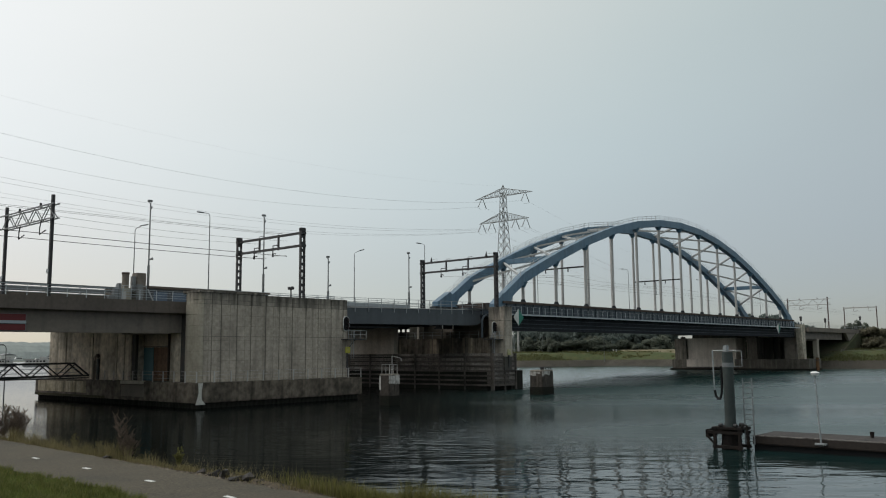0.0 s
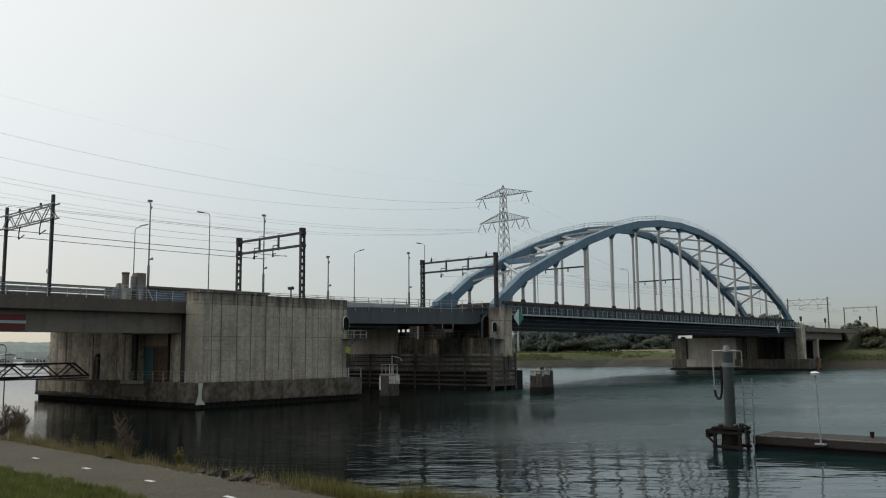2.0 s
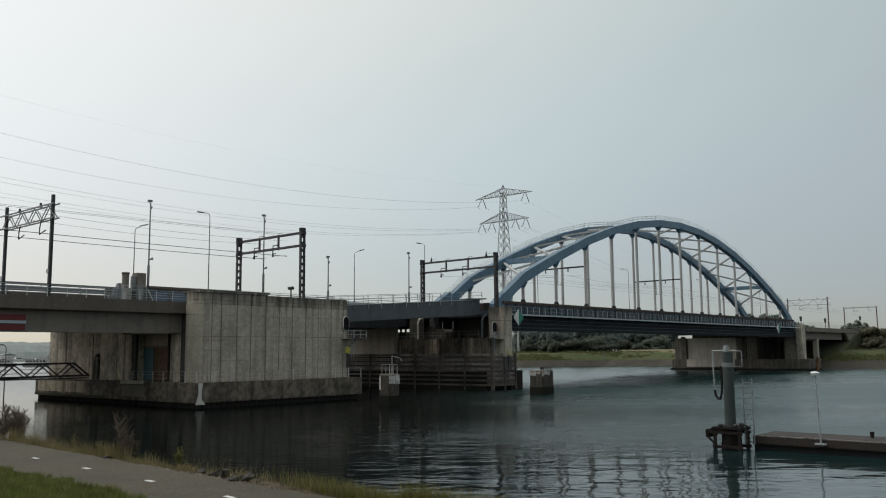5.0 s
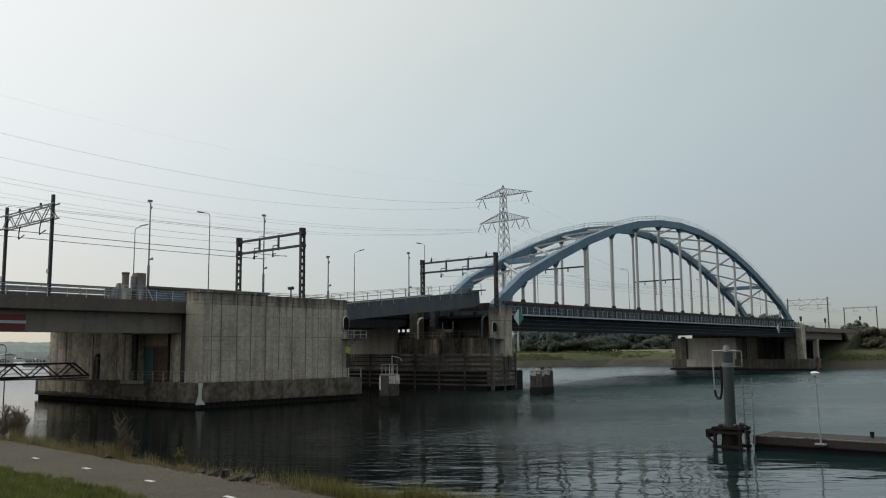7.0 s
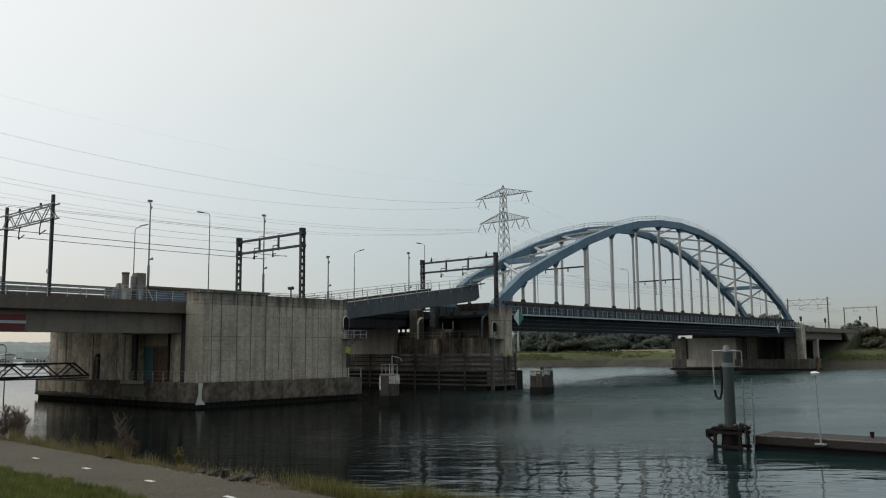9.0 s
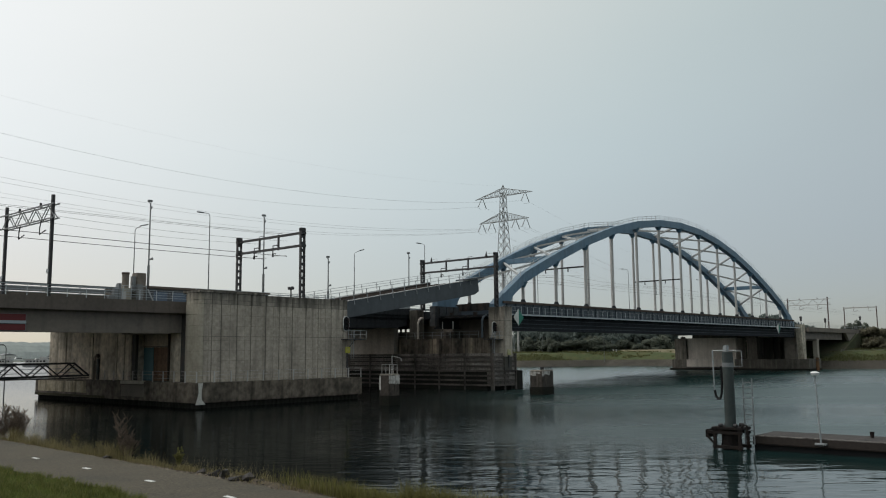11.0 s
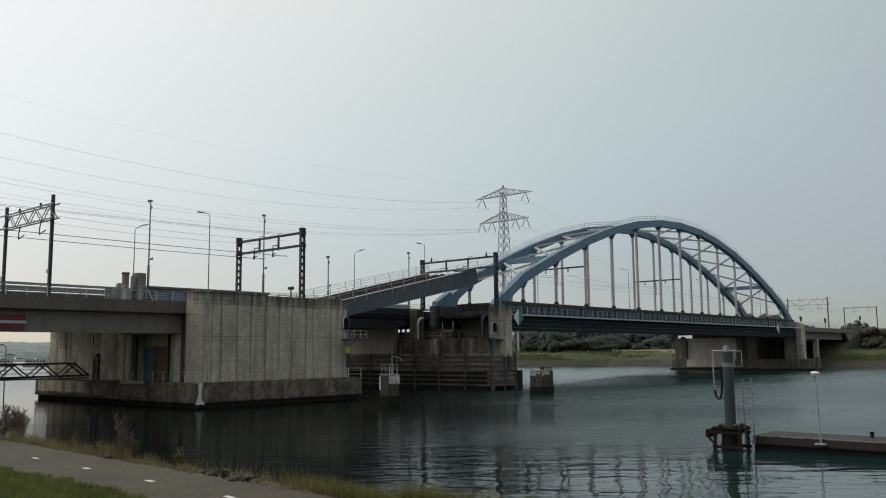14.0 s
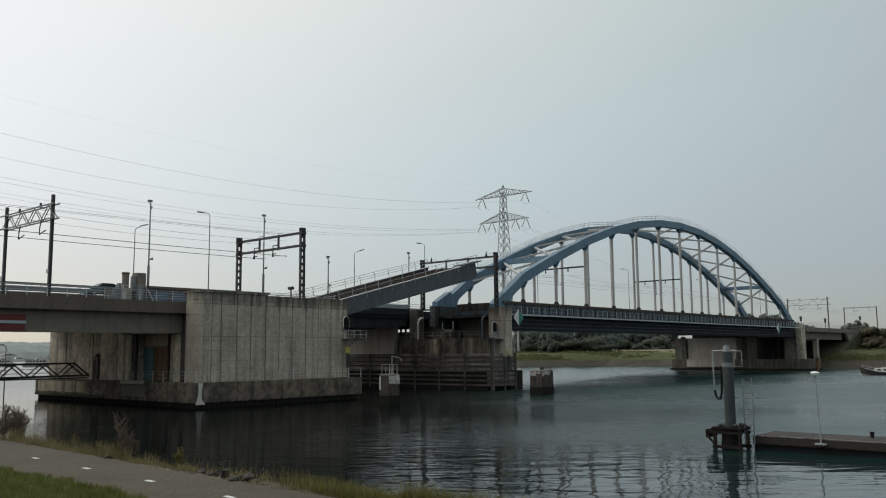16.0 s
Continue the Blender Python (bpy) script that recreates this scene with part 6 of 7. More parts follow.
def near_grass():
    rng = random.Random(11)
    lawn, rough = [], []
    for _ in range(210000):
        x, y = rng.uniform(4.2, 8.5), rng.uniform(9, 25)
        edge = path_middle(y) - 1.36 + 0.16 * noise.noise((y * 0.8, 3, 0)) + 0.14 * noise.noise((y * 3.1, 7, 0)) - abs(rng.gauss(0, 0.05))
        clump = noise.noise((x * 2.3, y * 2.3, 4)) + 0.6 * noise.noise((x * 6.5, y * 6.5, 9))
        if x < edge and rng.random() < 0.75 + clump:
            (lawn if clump < 0.22 else rough).append((x, y, ground_height(x, y)))
    tagged(new("grass", blades_mesh("grass", rng, lawn, 0.02, 0.1, 0.005, 1.3, BLADES)), "short green mown grass beside the path", "grass", kind="stuff")
    tagged(new("rough_grass", blades_mesh("rough_grass", rng, rough, 0.06, 0.19, 0.005, 1.2, ROUGHBLADES)), "longer yellowish clumps in the mown grass", "grass", kind="stuff")
    dry, tall = [], []
    for _ in range(20000):
        y = rng.uniform(12, 34)
        x = path_middle(y) + 1.22 + abs(rng.gauss(0, 0.55)) + 0.12 * noise.noise((y, 1, 0))
        if noise.noise((x * 0.9, y * 0.9, 5)) > (-0.05 if y > 19 else 0.18 if y > 17 else 0.32):
            dry.append((x, y, ground_height(x, y)))
    # the tall unmown strip between the dock plants and the rocks
    for _ in range(9000):
        y = rng.uniform(18.4, 29)
        x = path_middle(y) + 1.34 + abs(rng.gauss(0, 0.4))
        if noise.noise((x * 1.3, y * 1.1, 8)) > (0.0 if y > 21 else 0.1):
            tall.append((x, y, ground_height(x, y)))
    tagged(new("unmown_grass", blades_mesh("unmown_grass", rng, tall, 0.1, 0.58, 0.006, 0.7, DRYBLADES)), "tall straw-green unmown grass below the path", "grass", kind="stuff")
    tagged(new("bank_grass", blades_mesh("bank_grass", rng, dry, 0.03, 0.22, 0.005, 1.1, DRYBLADES)), "dry yellowing grass along the path edge", "grass", kind="stuff")
    # tufts thrust through the soil between path and water
    tufts = []
    for _ in range(230):
        y = rng.uniform(12, 33)
        x = path_middle(y) + 1.3 + abs(rng.gauss(0, 0.5))
        n, spread = rng.randrange(20, 60), rng.uniform(0.05, 0.16)
        for _ in range(n):
            a, b = x + rng.gauss(0, spread), y + rng.gauss(0, spread)
            tufts.append((a, b, ground_height(a, b)))
    tagged(new("bank_tufts", blades_mesh("bank_tufts", rng, tufts, 0.05, 0.26, 0.004, 1.1, DRYBLADES)), "straw-coloured grass tufts on the stony bank edge", "grass", kind="stuff")
    stems = []
    for _ in range(750):
        y = rng.uniform(11, 32)
        x = path_middle(y) + 1.35 + abs(rng.gauss(0, 0.6))
        stems.append((x, y, ground_height(x, y)))
    tagged(new("bank_stems", blades_mesh("bank_stems", rng, stems, 0.2, 0.55, 0.0035, 0.6, STEMS)), "thin pale seed stems among the bank grass", "grass", kind="stuff")
    lush, reeds = [], []
    for _ in range(26000):
        y = rng.uniform(5.5, 14.6)
        x = path_middle(y) + 1.42 + abs(rng.gauss(0, 0.5))
        if rng.random() < min(1.0, (14.6 - y) / 3.6) ** 2:
            lush.append((x, y, ground_height(x, y)))
    for _ in range(7000):
        y = rng.uniform(6.6, 10.2)
        x = path_middle(y) + 1.3 + abs(rng.gauss(0, 0.3))
        reeds.append((x, y, ground_height(x, y)))
    tagged(new("reed_grass", blades_mesh("reed_grass", rng, reeds, 0.25, 0.6, 0.005, 0.6, LUSHBLADES)), "tallest yellow-green grass at the bank's edge", "grass", kind="stuff")
    tagged(new("tall_grass", blades_mesh("tall_grass", rng, lush, 0.1, 0.46, 0.005, 0.6, LUSHBLADES)), "tall yellow-green grass on the bank", "grass", kind="stuff")


near_grass()


def bank_gravel():
    """Loose stones and clods spilling over the path's edge towards the water."""
    rng = random.Random(21)
    verts, faces = [], []
    for _ in range(9500):
        y = rng.uniform(9, 33)
        x = path_middle(y) + 1.14 + abs(rng.gauss(0, 0.36)) + 0.1 * noise.noise((y * 1.3, 4, 0))
        r = 0.008 + (0.045 if 13 < y < 21 else 0.025) * rng.random() ** 3
        z = max(ground_height(x, y), 2.925 if x < path_middle(y) + 1.22 else -9)
        i = len(verts)
        for k in range(5):
            a = k * 1.257 + rng.uniform(-0.4, 0.4)
            verts.append((x + math.cos(a) * r * 1.2, y + math.sin(a) * r, z - 0.004))
        verts.append((x + rng.uniform(-0.4, 0.4) * r, y + rng.uniform(-0.4, 0.4) * r, z + r * rng.uniform(0.4, 0.9)))
        faces += [(i + k, i + (k + 1) % 5, i + 5) for k in range(5)]
    me = bpy.data.meshes.new("bank_gravel")
    me.from_pydata(verts, [], faces)
    me.materials.append(leaf_material("brown_grit", (0.075, 0.058, 0.04), (0.2, 0.165, 0.125), 0.1, 0.0))
    tagged(new("bank_gravel", me), "brown grit and small stones along the path edge", "gravel", kind="stuff")
    # strip of bare soil the grass grows from
    rows, soil = [], bpy.data.meshes.new("soil_strip")
    ys = [6 + 0.4 * k for k in range(72)]
    for y in ys:
        for d in (1.15, 1.4, 1.7, 2.0, 2.4):
            x = path_middle(y) + d + (0.12 * noise.noise((y * 0.7, d, 2)) if d > 1.2 else 0)
            rows.append((x, y, ground_height(x, y) + 0.012 + 0.02 * noise.noise((x * 4, y * 4, 1)) if d > 1.2 else 2.87))
    soil.from_pydata(rows, [], [(5 * j + i, 5 * j + i + 1, 5 * j + i + 6, 5 * j + i + 5) for j in range(len(ys) - 1) for i in range(4)])
    soil.materials.append(material("bare_bank_soil", (0.075, 0.058, 0.036), 0.95, grain=(9, 0.5), stain=(1.4, (0.04, 0.034, 0.02), 0.8), bump=0.6))
    tagged(new("bank_soil", soil), "strip of bare brown soil below the path", "soil", kind="structure")


bank_gravel()


def weed(x, y, z, h, n, mat, label, seed):
    """Branching dry stalks with small seed clumps."""
    rng = random.Random(seed)
    t = thing("weed", label, "weed", (x, y, z), "bank weeds")
    base = Vector((x, y, z - 0.05))
    for s in range(n):
        bm = B()
        a = rng.uniform(0, 6.28)
        top = base + Vector((math.cos(a) * h * rng.uniform(0.05, 0.34), math.sin(a) * h * rng.uniform(0.05, 0.34), h * rng.uniform(0.6, 1.05)))
        tube(bm, base, top, 0.009, 5, 0.004)
        for k in range(13):
            f = rng.uniform(0.25, 1)
            p = base.lerp(top, f)
            b = rng.uniform(0, 6.28)
            q = p + Vector((math.cos(b) * 0.14, math.sin(b) * 0.14, 0.16)) * h * rng.uniform(0.5, 1)
            tube(bm, p, q, 0.004, 4, 0.002)
            for j in range(15):
                c = p.lerp(q, rng.uniform(0.2, 1.05))
                e = 0.0065 * rng.uniform(0.6, 1.6)
                box(bm, c.x - e, c.x + e, c.y - e, c.y + e, c.z - e, c.z + e * 1.6)
        part("stalk", bm, mat, t)


weed(11.9, 28.9, 2.78, 1.05, 12, STALKS, "dark brown branching dock plant", 8)
weed(11.8, 28.2, 2.8, 1.1, 16, STALKS, "dark brown branching dock plant", 1)
weed(11.9, 29.6, 2.75, 1.15, 15, STALKS, "dark brown branching dock plant", 2)
weed(11.5, 21.2, 2.8, 1.25, 6, STALKS, "tall reddish dry weed", 3)
weed(11.4, 20.7, 2.8, 0.75, 22, STALKS, "bushy reddish dry weed", 4)
weed(11.5, 18.5, 2.8, 0.5, 8, LUSHBLADES, "small yellow flowering weed", 5)
weed(11.6, 22.6, 2.8, 0.4, 6, DRYBLADES, "pale dry bank weed", 6)
weed(11.7, 24.2, 2.8, 0.5, 6, DRYBLADES, "pale dry bank weed", 7)


def rock(x, y, z, r, seed):
    rng = random.Random(seed)
    r *= 0.97
    bm = B()
    for _ in range(11):
        d = Vector((rng.gauss(0, 1), rng.gauss(0, 1), rng.gauss(0, 0.8))).normalized()
        k = rng.uniform(0.85, 1.15)
        bm.verts.new((d.x * r * k * 1.3, d.y * r * k, d.z * r * k * 0.95))
    hull = bmesh.ops.convex_hull(bm, input=bm.verts[:])
    bmesh.ops.delete(bm, geom=list({v for v in hull["geom_interior"] + hull["geom_unused"] if isinstance(v, bmesh.types.BMVert)}), context="VERTS")
    ob = solid("rock", bm, BASALT, "angular dark basalt rock on the bank edge", "rock", "bank rocks")
    ob.matrix_basis = pose(x, y, z + r * 0.45, 0, 0, rng.uniform(0, 360))


for i, (y, dx, r) in enumerate(((16.75, -0.1, 0.09), (16.5, 0.0, 0.1), (16.35, 0.3, 0.17), (16.0, 0.12, 0.15), (15.75, 0.1, 0.19), (15.65, 0.3, 0.14), (15.05, -0.05, 0.17), (14.75, 0.05, 0.14), (14.4, 0.1, 0.09), (20.9, -0.05, 0.14), (20.5, 0.0, 0.1), (19.8, 0.1, 0.09), (18.6, 0.2, 0.1), (17.6, 0.15, 0.08), (17.2, 0.4, 0.12), (13.6, 0.1, 0.08), (16.15, -0.08, 0.07), (15.4, -0.1, 0.08), (15.3, 0.15, 0.12), (14.9, 0.25, 0.1), (16.6, 0.25, 0.11), (14.1, -0.05, 0.06), (15.9, 0.35, 0.12))):
    rock(path_middle(y) + 1.3 + dx, y, ground_height(path_middle(y) + 1.45 + dx, y), r, i)


# ---- far bank details ----
def bank_stones():
    rng = random.Random(3)
    verts, faces = [], []
    for _ in range(9000):
        y = rng.uniform(30, 260)
        s = rng.uniform(-0.6, 4.8)
        x = FAR_SHORE(y) + s
        z = ground_height(x, y) + 0.25
        r = rng.uniform(0.22, 0.42)
        i = len(verts)
        for k in range(5):
            a = k * 1.257 + rng.uniform(-0.3, 0.3)
            verts.append((x + math.cos(a) * r, y + math.sin(a) * r * 1.2, z - 0.1))
        verts.append((x + rng.uniform(-0.1, 0.1), y, z + r * rng.uniform(0.3, 0.7)))
        faces += [(i + k, i + (k + 1) % 5, i + 5) for k in range(5)]
    me = bpy.data.meshes.new("revetment_stones")
    me.from_pydata(verts, [], faces)
    stone = material("revetment_stone", (0.088, 0.079, 0.064), 0.95, grain=(3, 0.25), stain=(0.4, (0.05, 0.045, 0.036), 0.6), bump=0.3)
    me.materials.append(stone)
    tagged(new("revetment", me), "grey-brown stone revetment along the far shore", "stones", kind="stuff")
    bed, rows = bpy.data.meshes.new("revetment_bed"), []
    ys = [28 + 2.0 * k for k in range(118)]
    for y in ys:
        for s in (-1.0, 0.2, 1.4, 2.6, 3.8, 5.0):
            x = FAR_SHORE(y) + s
            rows.append((x, y, 0.22 + s * 0.42))
    bed.from_pydata(rows, [], [(6 * j + i, 6 * j + i + 1, 6 * j + i + 7, 6 * j + i + 6) for j in range(len(ys) - 1) for i in range(5)])
    bed.materials.append(stone)
    tagged(new("bank_revetment", bed), "gravelly stone bed of the far shore", "bank", kind="structure")


bank_stones()


def far_bank_grass():
    rng = random.Random(17)
    spots = []
    while len(spots) < 16000:
        y = rng.uniform(30, 260)
        x = FAR_SHORE(y) + 4.5 + 24 * rng.random() ** 1.4
        if noise.noise((x * 0.12, y * 0.05, 3)) + 0.5 * noise.noise((x * 0.5, y * 0.3, 6)) > 0.02:
            spots.append((x, y, ground_height(x, y)))
    tagged(new("far_bank_grass", blades_mesh("far_bank_grass", rng, spots, 0.2, 0.75, 0.16, 0.8, FARBLADES)), "rough olive grass on the far bank", "grass", kind="stuff")


far_bank_grass()
for x, y, z in ((284, 167.1, 12.0), (284, 195.1, 11.6), (315, 150, 11.5), (318, 128, 11.0)):
    lamp_post(x, y, ground_height(x, y), z, -1.2, "far bank lamps")
MARKER = finish(box(B(), -0.16, 0.16, -0.16, 0.16, -0.3, 1.15), "marker_post", WHITE, 0.03)
for ratio in (0.639, 0.6364, 0.631, 0.5745, 0.5705):
    x = 296.0
    tagged(new("marker_post", MARKER), "short white marker post in the far bank grass", "marker post", "far bank markers").matrix_basis = Matrix.Translation((x, x * ratio, ground_height(x, x * ratio)))
tagged(new("marker_stone", finish(box(B(), -0.3, 0.3, -0.3, 0.3, -0.3, 0.55), "marker_stone", WHITE, 0.08)), "squat white marker stone on the far grass slope", "marker stone").matrix_basis = Matrix.Translation((290, 178.2, ground_height(290, 178.2)))
solid("far_bank_pole", tube(B(), (280, 204.2, 3.2), (280, 204.2, 14.6), 0.45, 10, 0.38), STRUT, "thick pale pole on the far bank", "pole")
t = thing("far_road_rail", "thin grey guard rail along the far bank road", "guard rail", (300, 60, 5))
railing(t, (262, 20, 4.6), (262, 76, 4.6), GALV, 0.7, 4.0, (0.65,))
t = thing("channel_pile", "weathered orange-brown mooring pile beside the far pier", "mooring pile", (234.6, 74.06, 0))
part("shaft", tube(B(), (234.6, 74.06, -2.5), (234.6, 74.06, 3.4), 0.42, 12), material("orange_brown_pile", (0.16, 0.085, 0.04), 0.85, grain=(4, 0.25), stain=(1, (0.07, 0.05, 0.03), 0.7)), t)
part("band", tube(B(), (234.6, 74.06, 2.6), (234.6, 74.06, 2.85), 0.45, 12), RUST, t)
solid("sand_strip", extrude_y(B(), [(301, 4.6), (309, 4.6), (308, 5.9), (306, 6.05), (304, 5.9)], 138, 188), material("dry_sand", (0.2, 0.175, 0.11), 0.95, grain=(3, 0.2), stain=(0.3, (0.1, 0.1, 0.045), 0.8)), "pale dry verge on the far bank", "verge", kind="structure")


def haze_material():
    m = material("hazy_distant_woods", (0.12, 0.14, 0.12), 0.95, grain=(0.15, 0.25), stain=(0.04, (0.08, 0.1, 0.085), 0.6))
    # bluish glow added to the ridge, giving it the haze of distance
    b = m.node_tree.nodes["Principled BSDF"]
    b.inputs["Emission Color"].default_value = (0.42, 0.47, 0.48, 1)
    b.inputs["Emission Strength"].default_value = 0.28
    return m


HAZE = haze_material()


# ---- distant shore beyond the side water ----
def distant_shore():
    rng = random.Random(9)
    n = 260
    top = [(60 + 1200 * k / n, 23.5 + 3.5 * noise.noise((k * 0.03, 0, 3)) + 1.8 * noise.noise((k * 0.17, 1, 3)) + 0.9 * noise.noise((k * 0.6, 2, 3))) for k in range(n + 1)]
    verts, faces = [], []
    for j, (x, z) in enumerate(top):
        for i, (f, y) in enumerate(((0, 1050), (0.45, 1058), (0.8, 1075), (1.0, 1100), (0, 1140))):
            verts.append((x, y + 6 * noise.noise((x * 0.05, i, 7)), 1 + (z - 1) * f * (1 + 0.08 * noise.noise((x * 0.08, i, 1)))))
        if j:
            for i in range(4):
                c = j * 5 + i
                faces.append((c - 5, c, c + 1, c - 4))
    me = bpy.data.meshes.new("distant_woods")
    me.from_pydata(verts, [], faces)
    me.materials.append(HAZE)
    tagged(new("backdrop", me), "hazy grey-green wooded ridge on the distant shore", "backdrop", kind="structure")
    for k in range(16):
        x, w = rng.uniform(330, 640), rng.uniform(12, 34)
        b = thing("shed", "pale low harbour shed on the distant shore", "shed", (x, 1030, 2), "harbour sheds")
        h = rng.uniform(4, 8)
        part("walls", box(B(), x - w / 2, x + w / 2, 1025, 1040, 0, 2 + h), WHITE if k % 3 else POSTM, b)
        part("roof", extrude_y(B(), [(x - w / 2 - 0.5, 2 + h), (x + w / 2 + 0.5, 2 + h), (x, 4 + h)], 1024.5, 1040.5), POSTM, b)
    solid("quay", box(B(), 200, 900, 985, 1020, -2, 2.6), CONC_DARK, "long dark quay on the distant shore", "quay", kind="structure")


distant_shore()


def moored_boat(x, y, s):
    t = thing("moored_boat", "small white motor boat moored at the distant quay", "boat", (x, y, 0), "moored boats")
    part("hull", extrude_y(B(), [(x - 7 * s, 2.2 * s), (x - 5.5 * s, -0.4), (x + 6 * s, -0.4), (x + 6.5 * s, 1.6 * s)], y - 1.8, y + 1.8), WHITE, t, "white hull", 0.1)
    part("cabin", extrude_y(B(), [(x - 3 * s, 1.8 * s), (x + 4 * s, 1.6 * s), (x + 3.4 * s, 3.6 * s), (x - 1.6 * s, 3.6 * s)], y - 1.4, y + 1.4), WHITE, t, "", 0.1)
    part("cabin_window", extrude_y(B(), [(x - 2 * s, 2.5 * s), (x + 3 * s, 2.4 * s), (x + 2.8 * s, 3.1 * s), (x - 1.5 * s, 3.1 * s)], y - 1.43, y - 1.38), BLACK, t)
    part("mast", tube(B(), (x, y, 3 * s), (x, y, 8 * s), 0.08, 6), GALV, t)


for bx, by, bs in ((386, 978, 1.0), (404, 980, 1.3), (424, 977, 0.9), (437, 980, 1.2)):
    moored_boat(bx, by, bs)


def moored_barge(x, y, length, label):
    """A low barge seen broadside, built round its own middle along x."""
    t = thing("moored_barge", label, "barge", (0, 0, 0), "moored barges")
    h = length / 2
    part("hull", extrude_y(B(), [(-h, 1.9), (-h + 1.2, -0.5), (h - 1.0, -0.5), (h, 1.7)], -2.4, 2.4), material("barge_grey_hull", (0.22, 0.225, 0.23), 0.6, grain=(2, 0.2), streak=(1, (0.12, 0.115, 0.11), 0.6)), t, "dark grey hull", 0.1)
    part("gunwale", box(B(), -h + 0.2, h - 0.2, -2.46, 2.46, 1.62, 1.85), STRUT, t)
    house = part("deckhouse", box(B(), -h * 0.75, h * 0.7, -1.7, 1.7, 1.8, 3.7), STRUT, t, "pale deckhouse", 0.12)
    part("deckhouse_roof", box(B(), -h * 0.78, h * 0.73, -1.9, 1.9, 3.7, 3.9), STRUT, house)
    for k in range(6):
        xk = -h * 0.66 + k * h * 0.23
        part("window", box(B(), xk, xk + h * 0.13, -1.76, -1.68, 2.5, 3.3), BLACK, house)
    part("wheelhouse", box(B(), h * 0.2, h * 0.55, -1.3, 1.3, 3.9, 5.3), STRUT, t, "", 0.1)
    part("mast", tube(B(), (-h * 0.5, 0, 3.8), (-h * 0.5, 0, 7.6), 0.09, 6), GALV, t)
    t.matrix_basis = pose(x, y, 0, 0, 0, -48.8)
    return t


moored_barge(202.5, 466.0, 15.5, "long grey barge with a white deckhouse moored off the pier")
moored_barge(196.5, 495.0, 13.0, "pale cabin barge moored behind another")
lamp_post(46.9, 117.5, -2, 7.0, -0.5, "pier lamps")


# ---- car on the road ----
def car():
    t = thing("car", "dark green-blue hatchback driving on the road deck", "car", (0, 0, 0))
    paint = material("dark_teal_car_paint", (0.03, 0.095, 0.11), 0.45, grain=(3, 0.05))
    glass = material("dark_car_glass", (0.015, 0.03, 0.034), 0.25)
    tyre = material("tyre_rubber", (0.015, 0.015, 0.015), 0.9, grain=(8, 0.2))
    out = [(-2.1, 0.35), (2.05, 0.35), (2.1, 0.75), (1.95, 0.95), (-1.2, 1.0), (-2.1, 0.82)]
    part("body", extrude_y(B(), out, -0.86, 0.86), paint, t, "", 0.06)
    part("cabin", extrude_y(B(), [(-1.25, 0.98), (1.9, 0.95), (1.75, 1.36), (1.2, 1.58), (-0.35, 1.58)], -0.74, 0.74), glass, t, "", 0.05)
    part("roof", extrude_y(B(), [(-0.4, 1.56), (1.3, 1.56), (1.1, 1.64), (-0.2, 1.64)], -0.72, 0.72), paint, t, "", 0.02)
    for x in (-1.35, 1.3):
        for y in (-0.8, 0.8):
            w = part("wheel", tube(B(), (x, y - 0.1, 0.32), (x, y + 0.1, 0.32), 0.32, 18), tyre, t)
            part("rim", tube(B(), (x, y - 0.115, 0.32), (x, y + 0.115, 0.32), 0.2, 12), GALV, w)
    for y in (-0.6, 0.6):
        part("headlight", box(B(), -2.12, -2.0, y - 0.17, y + 0.17, 0.65, 0.78), LAMPGLASS, t)
        part("tail_light", box(B(), 2.03, 2.12, y - 0.12, y + 0.12, 0.7, 0.92), REDLENS, t)
    return t


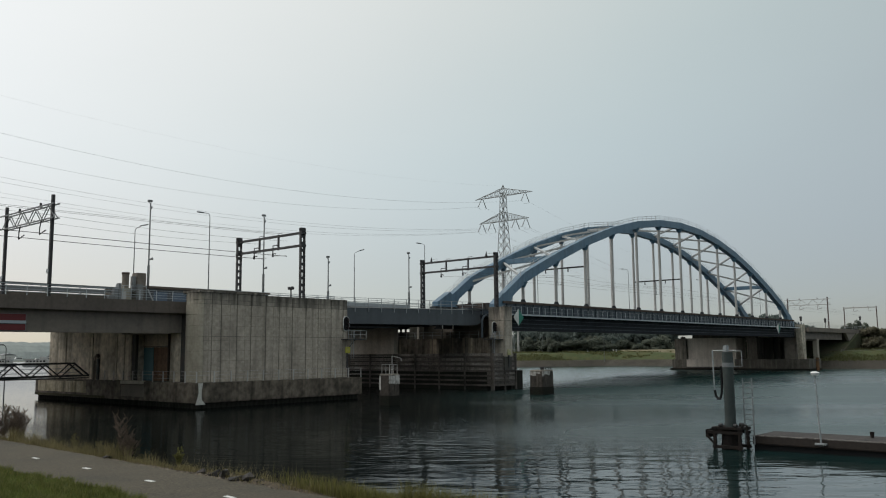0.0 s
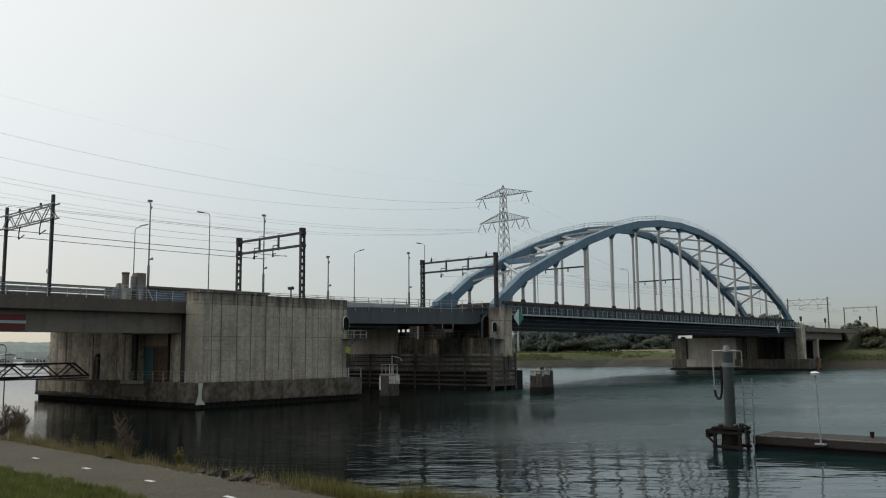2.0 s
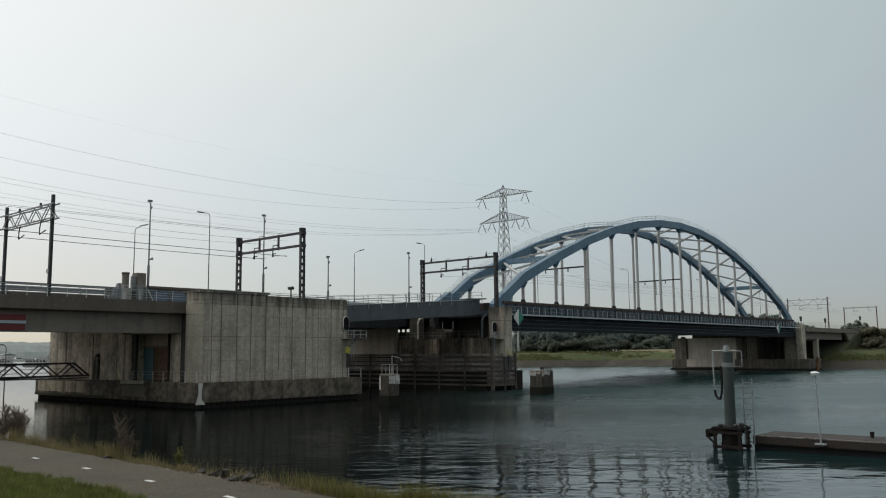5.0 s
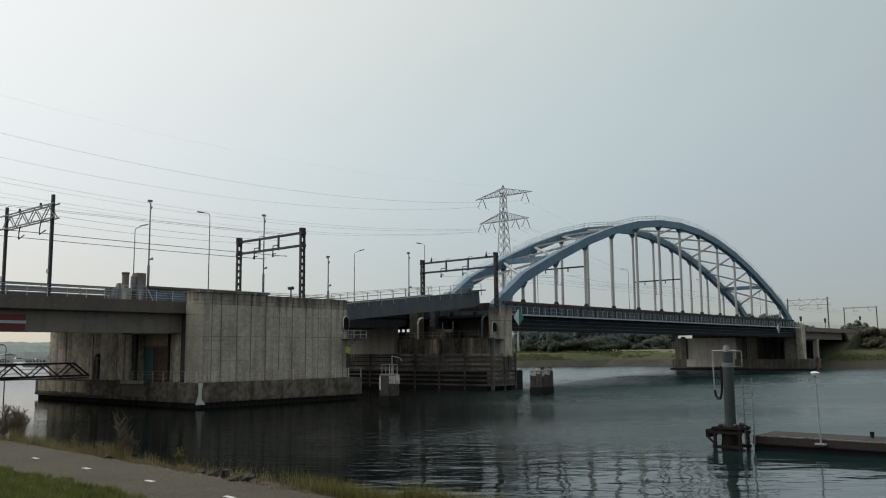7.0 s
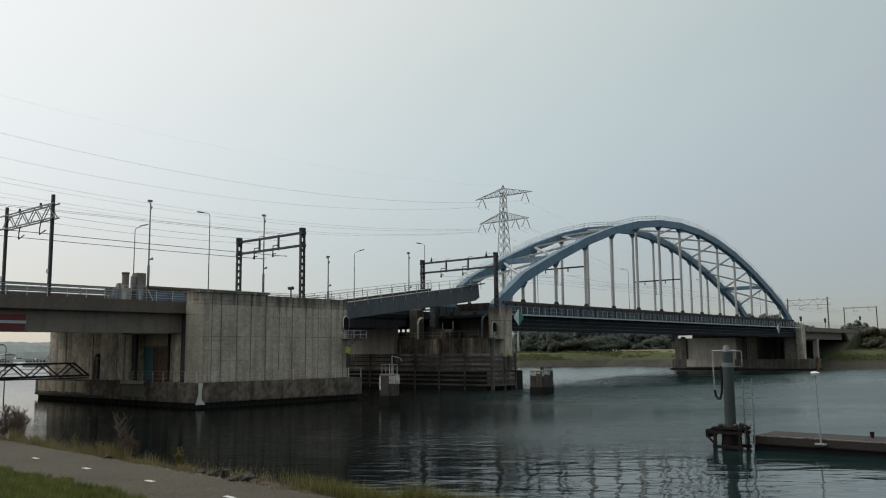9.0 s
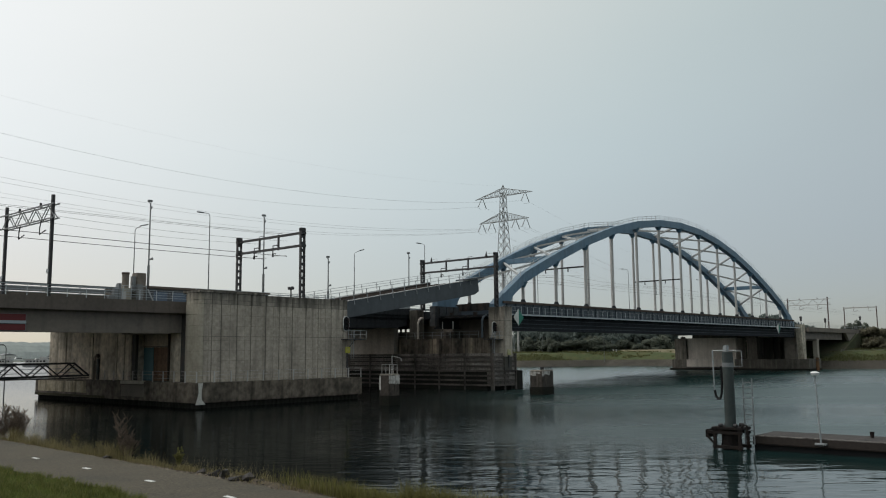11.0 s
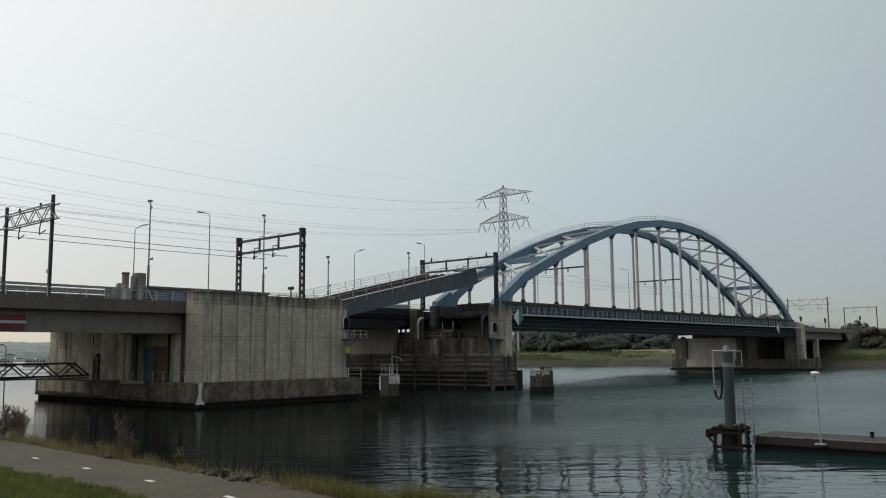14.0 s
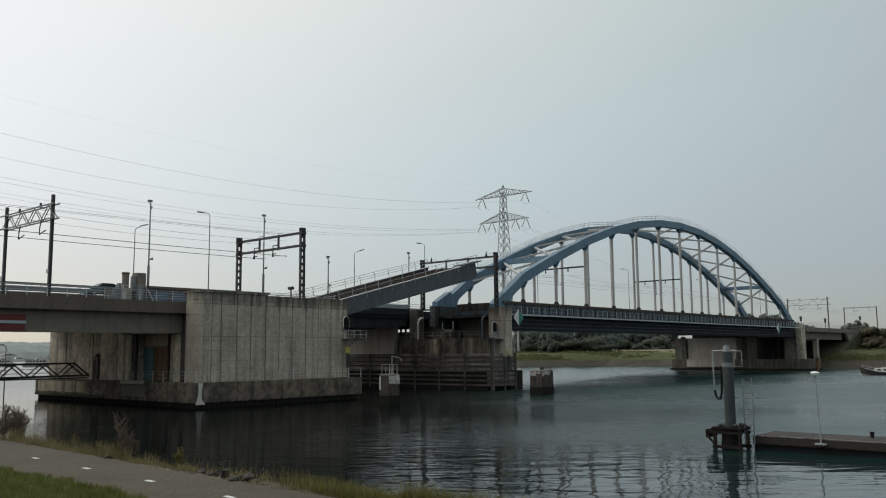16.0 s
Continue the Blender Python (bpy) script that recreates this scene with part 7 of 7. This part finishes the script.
# ---- motor barge ----
def boat():
    t = thing("motor_barge", "dark-hulled motor boat with pale cabins on the canal", "boat", (0, 0, 0))
    hullm = material("dark_hull_paint", (0.03, 0.025, 0.025), 0.45, grain=(2, 0.15))
    bm = B()
    secs = []
    L_, Wd = 18.0, 2.0
    for k in range(13):
        f = k / 12
        y = f * L_
        w = Wd * min(1, (1 - max(0, (f - 0.72) / 0.28) ** 2.2) + 0.02) * (0.8 + 0.2 * min(1, f * 5))
        sheer = 0.62 + 1.15 * max(0, (f - 0.7) / 0.3) ** 1.7 + 0.25 * max(0, 0.2 - f)
        secs.append([bm.verts.new(p) for p in ((-w, y, sheer), (-w * 0.86, y - 0.4 * f, -0.5), (w * 0.86, y - 0.4 * f, -0.5), (w, y, sheer))])
    for a, b in zip(secs[:-1], secs[1:]):
        for j in range(3):
            bm.faces.new([a[j], a[j + 1], b[j + 1], b[j]])
        bm.faces.new([a[3], a[0], b[0], b[3]])
    bm.faces.new(secs[0])
    bm.faces.new(secs[-1][::-1])
    part("hull", bm, hullm, t, "dark hull with a raised bow")
    part("rubbing_strake", box(B(), -2.04, 2.04, 0.2, 12.4, 0.46, 0.58), WHITE, t)
    fore = part("fore_cabin", box(B(), -1.15, 1.15, 8.2, 14.9, 0.6, 1.45), WHITE, t, "", 0.08)
    for y in (9.4, 12.6):
        part("skylight", box(B(), -0.5, 0.5, y, y + 1.1, 1.45, 1.7), STRUT, fore, "", 0.05)
    part("bow_rail", poly_tube(B(), [(-1.2, 14.8, 1.5), (-0.75, 16.4, 1.75), (0, 17.7, 2.2), (0.75, 16.4, 1.75), (1.2, 14.8, 1.5)], 0.025, 5), GALV, t)
    for x, y, z in ((-0.75, 16.4, 1.35), (0, 17.6, 1.75), (0.75, 16.4, 1.35)):
        part("rail_post", tube(B(), (x, y, z - 0.2), (x, y, z + 0.42), 0.025, 5), GALV, t)
    house = part("wheelhouse", box(B(), -1.35, 1.35, 4.6, 7.6, 0.7, 2.9), WHITE, t, "", 0.08)
    part("wheelhouse_roof", box(B(), -1.5, 1.5, 4.3, 7.9, 2.9, 3.05), WHITE, house, "", 0.03)
    for y in (5.0, 6.2):
        part("window", box(B(), -1.38, -1.33, y, y + 0.9, 1.8, 2.6), BLACK, house)
    for y in (8.8, 10.0, 11.2, 12.4, 13.6):
        part("window", box(B(), -1.23, -1.18, y, y + 0.6, 1.0, 1.32), BLACK, fore)
    part("aft_cabin", box(B(), -1.3, 1.3, 1.0, 4.3, 0.7, 1.9), WHITE, t, "", 0.08)
    part("mast", tube(B(), (0, 8.6, 1.4), (0, 8.6, 4.4), 0.05, 6), GALV, t)
    part("bow_wave", extrude_y(B(), [(-1.3, -0.02), (1.3, -0.02), (1.0, 0.07), (-1.0, 0.07)], 15.2, 18.0), WHITE, t, "thin white bow wave")
    return t


CAR, BOAT = car(), boat()


# ---- what moves ----
def motions():
    # the leaf turns about its trunnion
    swing = [(0, 0.0), (1.0, 0.05), (2.0, 0.35), (3.0, 0.95), (4.2, 1.85), (5.2, 3.05), (6.3, 4.35), (7, 5.1), (9, 6.8), (11.3, 8.8), (12, 9.45), (14, 11.2), (16, 12.85)]
    walk(LEAF_THING, [(s, pose(*LEAF, 0, -a, 0)) for s, a in swing])
    # the car runs towards the near land, the boat up the canal
    runs = [(401.0, 10.32), (310.0, 10.32), (296.0, 11.33), (244.0, 11.33), (234.0, 12.22), (104.0, 12.22), (100.0, 12.62), (74.0, 12.62), (70.0, 12.55), (49.2, 12.5)]
    walk(CAR, [(16 - (x - 49.2) / 21.99, pose(x + 0.45, 97.75, z)) for x, z in runs])
    walk(BOAT, [(s, pose(197, 35.6 - (16 - s) * 3.1, 0)) for s in (0, 8, 15, 16)])
    # the ripples drift slowly with the whole sheet of water
    walk(WATER, [(0, pose(0, 0, 0)), (8, pose(1.0, -2.2, 0)), (16, pose(2.0, -4.4, 0))])


motions()
